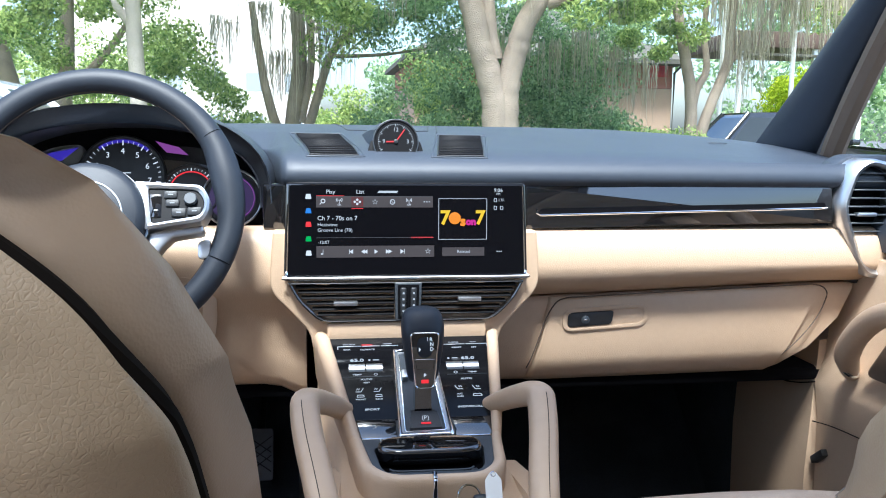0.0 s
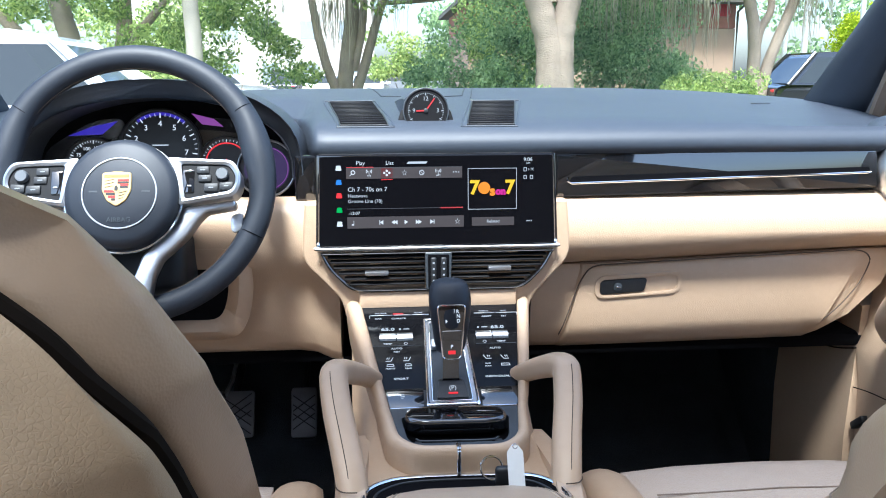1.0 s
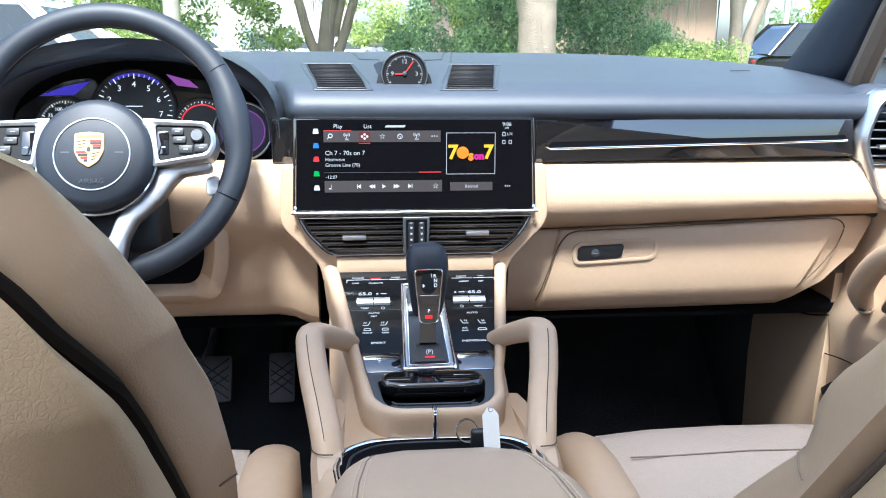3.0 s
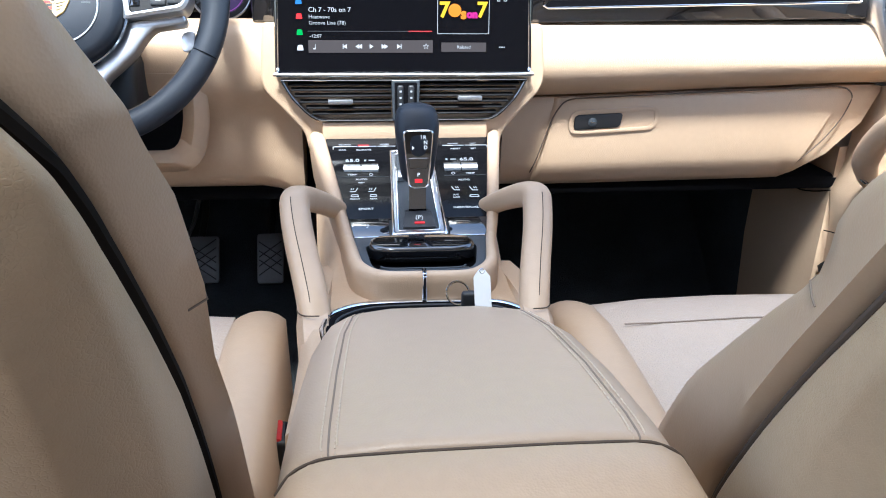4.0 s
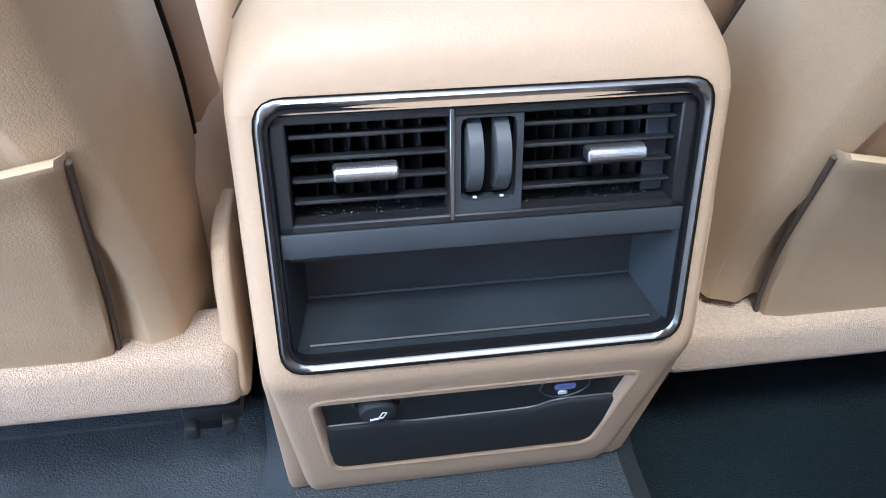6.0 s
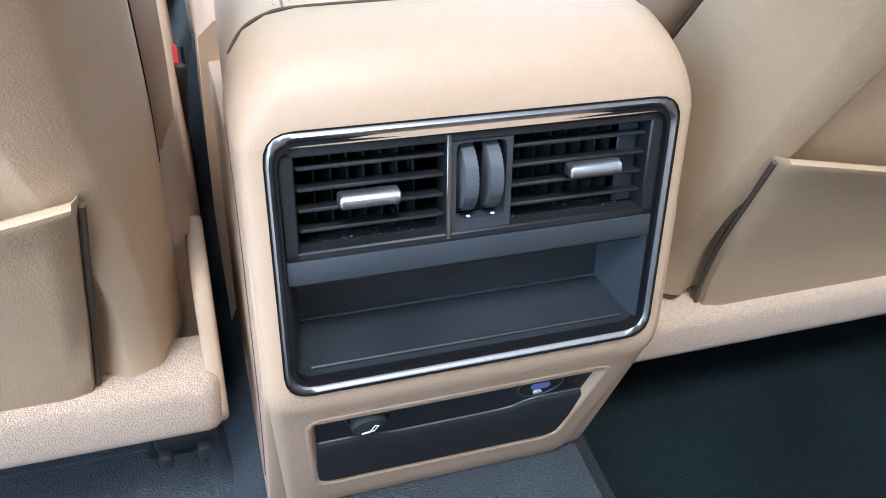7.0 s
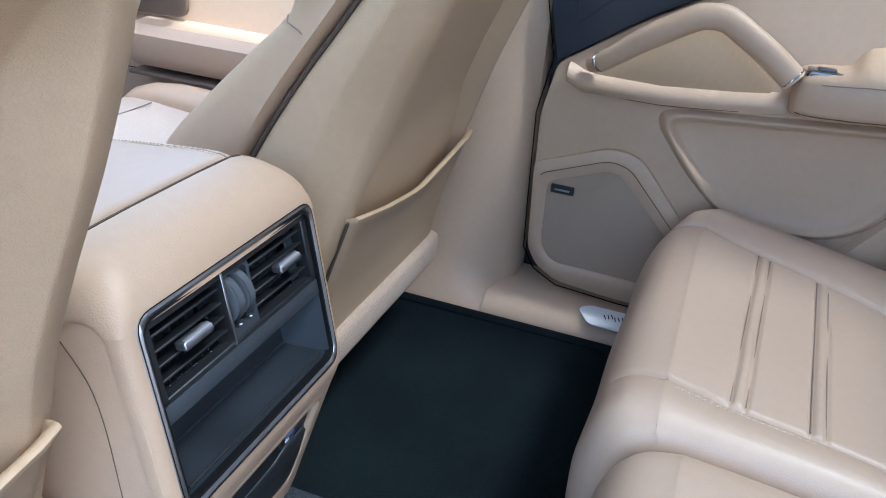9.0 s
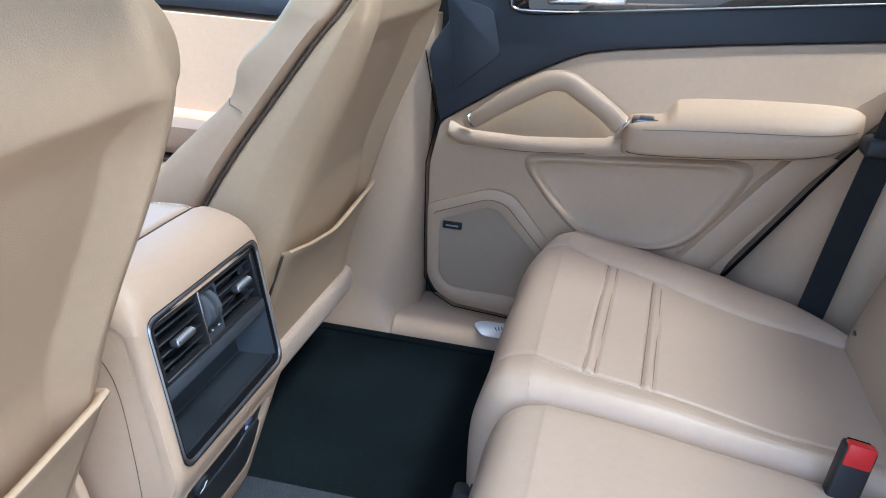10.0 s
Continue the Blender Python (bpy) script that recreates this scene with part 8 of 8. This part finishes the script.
# forked oak in front of the car
tree(3.41, 16.0, "large forked live oak with pale bark", [(0.0, 0, 0.6), (0.0, 0, 1.2)],
    [([(-0.09, 0, -0.05), (-0.10, 0, 1.3), (-0.15, 0, 2.0), (-0.29, 0, 2.5), (-0.44, 0, 2.95), (-0.60, 0, 3.6), (-1.2, 0.2, 5.6)], 0.285, 0.21), ([(0.13, 0.03, -0.05), (0.11, 0.03, 1.3), (0.12, 0.03, 2.0), (0.18, 0.03, 2.5), (0.31, 0.03, 2.95), (0.56, 0.05, 3.6), (1.7, 0.3, 5.3)], 0.275, 0.19), ([(-0.15, 0.05, 2.7), (-0.28, 0.1, 3.8), (-0.1, 0.2, 5.6)], 0.17, 0.10), ([(0.9, 0.1, 3.8), (1.9, -0.2, 4.2), (3.4, -0.4, 4.8)], 0.14, 0.06), ([(-0.75, 0.1, 4.0), (-2.0, -0.3, 4.5), (-3.4, -0.5, 4.6)], 0.14, 0.05)],
    scatter(26, -4.5, 4.5, -2.5, 2.5, 4.4, 7.5, 0.6, 1.2) + scatter(7, -4.0, -2.2, -1, 1, 3.5, 4.4, 0.35, 0.6) + scatter(6, 1.4, 3.6, -1, 1, 3.6, 4.5, 0.3, 0.6), 468, 0.061, LEAF, BARK,
    [(-3.0, -0.4, 4.4), (-2.2, -0.3, 4.3), (2.2, -0.3, 4.4), (3.2, -0.4, 4.6), (0.5, 0, 4.5)], 12, 1.0, 0.30, 22)
# pale straight trunk
tree(-3.7, 17.5, "slim tree with a straight pale trunk", [(0.0, 0, 2), (-0.05, 0, 4), (0.05, 0, 7)], [([(0, 0, 3.2), (-0.9, 0, 4.2), (-2.2, 0.2, 5.0)], 0.10, 0.04), ([(0, 0, 3.8), (0.8, 0, 4.6), (1.9, 0, 5.2)], 0.09, 0.04)],
    scatter(16, -2.8, 2.8, -1.8, 1.8, 4.2, 7.5, 0.5, 1.0) + scatter(8, -2.2, -0.6, -0.8, 0.6, 2.9, 4.2, 0.3, 0.6), 468, 0.058, LEAF, BARK_P, [(-1.5, 0, 4.3)], 8, 0.9, 0.155, 40)
# clump of thin stems hung with moss
tree(-0.9, 22.0, "clump of leaning thin oak stems hung with moss", [(0.1, 0, 1.5), (0.3, 0, 3.0), (0.2, 0, 5.0)],
    [([(0.1, 0, 0.4), (-0.5, 0, 2.0), (-0.9, 0, 4.5)], 0.16, 0.08), ([(0.2, 0, 0.4), (0.7, 0, 2.0), (1.2, 0, 3.4), (2.2, 0, 4.2), (3.4, 0, 4.4)], 0.15, 0.05), ([(0.3, 0, 1.5), (0.6, 0, 3.2), (0.4, 0, 5.5)], 0.13, 0.07), ([(1.2, 0, 3.2), (2.6, 0, 3.3), (4.2, 0, 3.6)], 0.06, 0.02)],
    scatter(26, -4.2, 1.8, -2, 2, 2.6, 7.5, 0.5, 1.0) + scatter(8, -3.5, -0.8, -1, 1, 1.4, 2.8, 0.4, 0.8) + scatter(6, 1.2, 3.8, -0.6, 0.6, 3.8, 5.6, 0.3, 0.6), 432, 0.065, LEAF, BARK,
    [(-0.6, -0.6, 4.4), (0.2, -0.6, 4.2), (0.9, -0.6, 4.0), (1.4, -0.4, 4.1), (-1.6, -0.6, 4.0), (-0.2, -0.8, 3.2)], 22, 1.5, 0.2, 40)
# leaning trunks on the driver's side
tree(-7.0, 21.0, "group of old leaning oak trunks", [(-0.2, 0, 1.5), (-0.5, 0, 3.0), (-1.2, 0, 6)], [([(0.3, 0, 0.2), (0.9, 0, 2.0), (1.1, 0, 5.5)], 0.24, 0.14), ([(-0.2, 0, 0.6), (-1.4, 0, 2.2), (-3.0, 0, 4.4)], 0.22, 0.1), ([(0.9, 0, 2.0), (2.0, 0, 3.2), (2.8, 0, 4.4)], 0.12, 0.05)],
    scatter(34, -6, 3.4, -2.5, 2.5, 3.0, 7.5, 0.6, 1.2) + scatter(8, -5, 2.5, -1.6, 0.5, 1.6, 3.2, 0.4, 0.8), 432, 0.065, LEAF, BARK, [(-1.5, -0.8, 4.2), (0.6, -0.8, 4.0)], 10, 1.0, 0.24, 50)
# slender pair on the passenger's side, with much moss
tree(8.3, 18.0, "pair of slender trees draped with pale moss", [(0.0, 0, 1.4), (-0.06, 0, 2.3), (-0.24, 0, 3.1), (-0.40, 0, 3.8), (-0.7, 0, 5.5)], [([(0.05, 0, 0.0), (0.24, 0, 1.25), (0.47, 0, 2.05), (0.80, 0, 2.95), (0.84, 0, 3.7), (0.9, 0, 5.0)], 0.14, 0.09), ([(0.0, 0, 1.9), (0.10, 0, 2.35), (0.30, 0, 2.8), (0.20, 0, 3.6), (0.25, 0, 4.6)], 0.10, 0.06), ([(0.80, 0, 2.9), (1.3, 0, 3.5), (2.0, 0, 4.4)], 0.08, 0.04)],
    scatter(18, -2.5, 5, -2, 1.5, 4.0, 7.0, 0.5, 1.0) + scatter(6, -1.6, 0.4, -0.8, 0.8, 2.8, 4.2, 0.25, 0.5), 432, 0.058, LEAF, BARK,
    [(0.4, -0.5, 4.6), (1.0, -0.5, 4.6), (1.6, -0.6, 4.5), (2.2, -0.6, 4.6), (2.9, -0.6, 4.5), (3.5, -0.6, 4.6), (1.2, -0.3, 3.6), (4.2, -0.6, 4.6)], 26, 1.5, 0.13, 22)


def shrub(name, x, y, label, clumps, per, size, leaf, group="shrubs"):
    t = thing(name, label, "shrub", group, at=(x, y, 0))
    for k in range(3):
        limb([(0.15 * k - 0.15, 0, 0), (0.3 * k - 0.3, 0.05, 0.5), (0.5 * k - 0.5, 0.1, 1.1)], 0.035, 0.015, BARK, t, "stem")
    leaf_mesh("leaves", clumps, per, size, leaf, t)
    return t


shrub("shrub", 3.4, 20.5, "tall dense dark green shrubs behind the oak", scatter(84, -2.6, 4.2, -1, 1.6, 0.5, 5.2, 0.5, 0.9), 460, 0.055, LEAF_D)
shrub("shrub", 8.0, 21.5, "tall dark green shrubs beside the brick house", scatter(26, -2.2, -0.3, -1, 1.4, 0.4, 3.6, 0.5, 0.9) + scatter(12, -0.3, 1.5, -1, 1.4, 0.4, 1.7, 0.4, 0.7), 400, 0.055, LEAF_D)
shrub("hedge", 6.7, 16.2, "low rounded clipped green hedge", scatter(18, -0.9, 0.9, -0.5, 0.5, 0.4, 1.30, 0.3, 0.45), 260, 0.045, LEAF)
shrub("hedge", 3.0, 15.2, "low rounded clipped green hedge", scatter(8, -0.9, 0.6, -0.4, 0.4, 0.3, 1.0, 0.3, 0.4), 260, 0.045, LEAF)
moss_shrub = shrub("shrub", 5.6, 19.6, "dark green shrub hung with pale moss", scatter(10, -1.6, 1.6, -0.4, 0.4, 2.6, 3.9, 0.4, 0.7), 300, 0.055, LEAF_D)
moss_mesh([(-1.2, -0.6, 3.6), (-0.4, -0.6, 3.4), (0.4, -0.6, 3.7), (1.2, -0.6, 3.3), (1.9, -0.6, 3.0)], 14, 1.3, moss_shrub)
shrub("shrub", 3.6, 27.5, "loose green shrubs before the brick house", scatter(28, -0.6, 3.0, -0.8, 1.2, 0.4, 3.6, 0.5, 0.9), 300, 0.07, LEAF)
shrub("shrub", -5.2, 30.0, "loose green shrubs along the car park", scatter(22, -4.0, 0.6, -1.2, 1.2, 1.6, 4.6, 0.5, 0.9), 260, 0.075, LEAF)
shrub("yellow_shrub", 13.35, 22.5, "bright yellow-green young tree", scatter(20, -0.55, 0.9, -0.6, 0.6, 1.0, 3.0, 0.35, 0.6), 260, 0.07, LEAF_Y)
shrub("shrub", 1.4, 38, "rounded green shrub across the car park", scatter(16, -1.6, 1.6, -1, 1, 0.6, 3.2, 0.5, 0.9), 200, 0.10, LEAF)
for k, (bx, by, w, h) in enumerate(((-22, 40, 9, 8), (-12, 46, 6, 5), (6, 52, 5, 5.5), (15, 46, 8, 9), (26, 42, 9, 9), (-34, 34, 9, 9), (20, 30, 5, 7))):
    far = thing("far_tree", "distant leafy green tree", "tree", "distant trees", at=(bx, by, 0))
    limb([(0, 0, 0), (0.1, 0, h * 0.3), (0.2, 0, h * 0.6)], 0.3, 0.15, BARK, far, "trunk")
    leaf_mesh("crown", scatter(int(w * 5), -w * 0.6, w * 0.6, -2, 2, h * 0.12, h, 0.9, 1.6), 130, 0.17, LEAF if k % 2 else LEAF_D, far)

# ---- parked cars ----
PAINT_W = material("white_paint", (0.78, 0.78, 0.77), 0.25, vary=0.04, coat=0.6)
PAINT_K = material("black_paint", (0.012, 0.013, 0.015), 0.2, vary=0.1, coat=0.7)
AUTO_GLASS = material("car_glass", (0.03, 0.035, 0.037), 0.06, vary=0.05, spec=0.35)
TYRE = material("tyre", (0.02, 0.02, 0.02), 0.85)
TAIL = material("tail_lamp", (0.45, 0.02, 0.02), 0.3)


def parked(x, y, heading, paint, label, L=4.7, W=1.88, H=1.70, pickup=False, group="parked cars"):
    c = thing("parked_car", label, "car", group, at=(x, y, 0))
    c.rotation_euler = (0, 0, radians(heading))
    h = L / 2
    low = [(-h, 0.35), (h - 0.1, 0.32), (h, 0.50), (h - 0.03, 0.75), (h - 0.35, 0.93), (h * 0.42, 1.02), (-h * 0.9, 1.04 if not pickup else 1.10), (-h, 0.98), (-h - 0.03, 0.60)]
    rings = [[V(px * kx, s * W / 2, 0.34 + (pz - 0.34) * kz) for px, pz in rounded(low, 0.12, 3)] for s, kx, kz in ((-0.86, 0.93, 0.90), (-0.97, 0.985, 0.97), (-1.0, 1, 0.98), (0, 1.01, 1.03), (1.0, 1, 0.98), (0.97, 0.985, 0.97), (0.86, 0.93, 0.90))]
    part("body", loft(rings), paint, c, angle=50)
    cab = [(h * 0.40, 1.0), (h * 0.10, H - 0.06), (-h * 0.05, H), (-h * 0.62, H - 0.03), (-h * 0.88, 1.02)] if not pickup else [(h * 0.42, 1.0), (h * 0.16, H - 0.05), (0.0, H), (-h * 0.20, H - 0.03), (-h * 0.30, 1.02)]
    part("cabin", loft([[V(px, s * W / 2 * (0.93 - 0.16 * max(0, pz - 1.0) / (H - 1.0)), pz) for px, pz in rounded(cab, 0.10, 3)] for s in (-1, -0.5, 0.5, 1)]), paint, c, "painted cabin")
    span = lambda z: W / 2 * (0.93 - 0.16 * max(0, z - 1.0) / (H - 1.0))
    zl, zh = 1.06, H - 0.13
    edge = lambda a, b, z: a[0] + (b[0] - a[0]) * (z - a[1]) / (b[1] - a[1])
    f_lo, f_hi = edge(cab[0], cab[1], zl) - 0.14, edge(cab[0], cab[1], zh) - 0.10
    r_lo, r_hi = edge(cab[4], cab[3], zl) + 0.16, edge(cab[4], cab[3], zh) + 0.14
    mid = (f_lo + r_lo) / 2
    for s in (-1, 1):
        for q in (((f_lo, zl), (f_hi, zh), (mid + 0.05, zh), (mid + 0.05, zl)), ((mid - 0.05, zl), (mid - 0.05, zh), (r_hi, zh), (r_lo, zl))):
            part("side_window", loft([[V(x, s * (span(z) + d), z) for x, z in q] for d in (-0.02, 0.006)]), AUTO_GLASS, c)
    for nm, a, b, d in (("windscreen", cab[0], cab[1], 1), ("rear_window", cab[4], cab[3], -1)):
        part(nm, loft([[V(edge(a, b, z) + d * e, s * (span(z) - 0.10), z) for s, z in ((-1, zl), (1, zl), (1, zh), (-1, zh))] for e in (-0.03, 0.012)]), AUTO_GLASS, c)
    roof = [(p[0], p[1]) for p in cab[1:4]]
    part("roof", loft([[V(px, s * W * 0.385, pz + dz) for (px, pz), dz in [(q, 0.012) for q in roof] + [(q, -0.07) for q in roof[::-1]]] for s in (-1, 0, 1)]), paint, c)
    for s in (-1, 1):
        for a, b in ((cab[0], cab[1]), (cab[3], cab[4])):
            pa, pb = (V(p[0], s * W / 2 * (0.945 - 0.16 * max(0, p[1] - 1.0) / (H - 1.0)), p[1]) for p in (a, b))
            part("pillar", tube([pa, pb], 0.05, 8), paint, c)
        for wx in (-h * 0.60, h * 0.62):
            part("tyre", lathe([(0.20, -0.11), (0.34, -0.10), (0.36, 0), (0.34, 0.10), (0.20, 0.11)], 28, pose(wx, s * (W / 2 - 0.10), 0.36, 90, 0, 0)), TYRE, c)
            part("rim", lathe([(0.05, -0.115), (0.22, -0.112), (0.225, 0.0), (0.22, 0.112), (0.05, 0.115)], 20, pose(wx, s * (W / 2 - 0.10), 0.36, 90, 0, 0)), SATIN, c)
        part("tail_lamp", box(-h - 0.01, -h + 0.06, s * W * 0.40 - 0.10, s * W * 0.40 + 0.10, 0.75, 0.93, 0.02), TAIL, c)
        part("head_lamp", box(h - 0.22, h - 0.02, s * W * 0.38 - 0.14, s * W * 0.38 + 0.14, 0.68, 0.80, 0.03), SATIN, c)
        part("mirror", box(h * 0.36, h * 0.44, s * (W / 2 + 0.09) - 0.09, s * (W / 2 + 0.09) + 0.09, 1.02, 1.15, 0.03), paint, c)
    return c


parked(-3.5, 9.2, 4, PAINT_W, "white parked sport utility car seen across the bonnet", 4.8, 1.95, 1.77)
parked(-3.9, 12.6, 12, PAINT_W, "white parked car behind the steering wheel", 4.6, 1.85, 1.50)
suv = parked(11.0, 18.25, -4, PAINT_K, "black parked sport utility car under the trees", 4.7, 1.8, 1.74)
suv.location.z = 0.11
parked(13.5, 7.5, 95, PAINT_W, "white parked car beyond the side window", 4.6, 1.85, 1.5)
for x, y, hd, pm, lb, pk in ((-7.8, 46, 0, PAINT_W, "white car across the car park", False), (-5.1, 50, 84, PAINT_K, "black pickup truck across the car park", True), (-2.7, 50, 80, PAINT_W, "white car across the car park", False), (-0.3, 48, 85, PAINT_W, "white van across the car park", False)):
    parked(x, y, hd, pm, lb, 4.8, 1.9, 1.85 if pk else 1.6, pk)

# ---- buildings ----
BRICK = material("red_brick", (0.36, 0.14, 0.10), 0.9, vary=0.25, scale=3, bump=0.5, bump_scale=20)
STUCCO = material("tan_stucco", (0.38, 0.26, 0.185), 0.95, vary=0.15, scale=3, bump=0.4, bump_scale=40)
SHINGLE = material("dark_shingles", (0.075, 0.07, 0.055), 0.9, vary=0.25, scale=4, bump=0.7, bump_scale=12)
house = thing("brick_house", "low brick house with a dark hipped roof", "building", at=(8.3, 31, 0.2))
part("wall", box(-4.9, 5.2, 0, 8, 0, 2.9, 0.02), STUCCO, house)
part("upper_wall", box(-4.9, 5.2, 0.02, 8, 2.91, 3.9, 0.02), BRICK, house)
part("roof", loft([[V(x, y, z) for x, y in ((-5.3 + k, -0.9 + k), (5.5 - k, -0.9 + k), (5.5 - k, 8.9 - k), (-5.3 + k, 8.9 - k))] for k, z in ((0, 3.78), (0, 3.95), (4.4, 6.3))]), SHINGLE, house)
for x in (-4.3, 4.62):
    w = part("window", ring_prism([(x - 0.42, 3.28), (x + 0.42, 3.28), (x + 0.42, 3.86), (x - 0.42, 3.86)], [(x - 0.36, 3.34), (x + 0.36, 3.34), (x + 0.36, 3.82), (x - 0.36, 3.82)], "y", 0.02, -0.04), BRICK, house)
    for e in (-0.24, 0, 0.24):
        part("pane", box(x + e - 0.115, x + e + 0.115, -0.02, 0.01, 3.34, 3.82, 0), TAIL, w, "dark red curtained pane")
part("downpipe", tube([(5.3, -0.7, 3.8), (5.22, -0.1, 3.5), (5.22, -0.1, 0.1)], 0.05, 8), SHINGLE, house)
DAY_GLASS = material("pale_window_glass", (0.30, 0.33, 0.35), 0.2, vary=0.1)
hall = thing("pale_building", "far pale building with dark windows", "building", at=(-9, 62, 0))
part("wall", box(-9, 9, 0, 10, 0, 11.5, 0.02), material("pale_wall", (0.72, 0.66, 0.6), 0.9, vary=0.1, scale=2), hall)
part("roof", box(-9.3, 9.3, -0.3, 10.3, 11.5, 11.9, 0.02), SHINGLE, hall)
for k in range(6):
    for z in (1.0, 4.0):
        w = part("window", box(-7.6 + k * 2.8, -6.2 + k * 2.8, -0.03, 0.05, z, z + 1.5, 0), PAINT_W, hall)
        part("pane", box(-7.5 + k * 2.8, -6.3 + k * 2.8, -0.05, -0.02, z + 0.1, z + 1.4, 0), DAY_GLASS, w)
porch = thing("canopy", "dark brown flat canopy on slim posts", "canopy", at=(13.2, 23.5, 0))
part("roof_slab", box(-1.0, 3.4, 0, 4, 3.94, 4.42, 0.03), material("brown_fascia", (0.10, 0.06, 0.045), 0.8), porch)
for x in (-0.8, 1.6, 3.2):
    part("post", box(x - 0.07, x + 0.07, 0.1, 0.24, 0, 3.94, 0.01), PAINT_W, porch)
part("beam", box(-1.0, 3.4, 0.05, 0.099, 3.70, 3.78, 0.01), SHINGLE, porch)
for lx in (9.72, 11.6):
    lamp_post = thing("street_lamp", "slim pale lamp post of the car park", "lamp post", "lamp posts", at=(lx, 19.5, 0))
    part("pole", tube([(0, 0, 0), (0, 0, 3), (0, 0, 6.5)], 0.06, 10, up=(0, 1, 0)), PAINT_W, lamp_post)
    part("head", box(-0.5, 0.1, -0.15, 0.15, 6.4, 6.55, 0.03), PAINT_W, lamp_post)

# ---- dust and crumbs ----
def specks(name, label, n, x0, x1, y0, y1, z, size, mat, m=None):
    verts, faces = [], []
    for _ in range(n):
        c, r, a = V(rng.uniform(x0, x1), rng.uniform(y0, y1), z), size * rng.uniform(0.5, 1.6), rng.uniform(0, 6.3)
        k = len(verts)
        verts += [c + V(r * math.cos(a + t), 0.7 * r * math.sin(a + t), 0) for t in (0, 2.1, 4.2)] + [c + V(0, 0, r * 0.8)]
        faces += [(k, k + 1, k + 3), (k + 1, k + 2, k + 3), (k + 2, k, k + 3)]
    me = bpy.data.meshes.new(name)
    me.from_pydata([tuple(m @ v if m is not None else v) for v in verts], [], faces)
    me.materials.append(mat)
    ob = new(name, me)
    return tagged(ob, label, "crumbs", kind="stuff")


specks("crumbs", "pale crumbs scattered on the dark carpet", 70, -0.34, -0.12, 0.16, 0.34, 0.5200, 0.0011, WHITE)
specks("dust", "pale dust lying in the rear air vents", 240, -0.098, 0.098, 0.012, 0.034, VZ0 - 0.0009, 0.00034, WHITE, FACE_M)
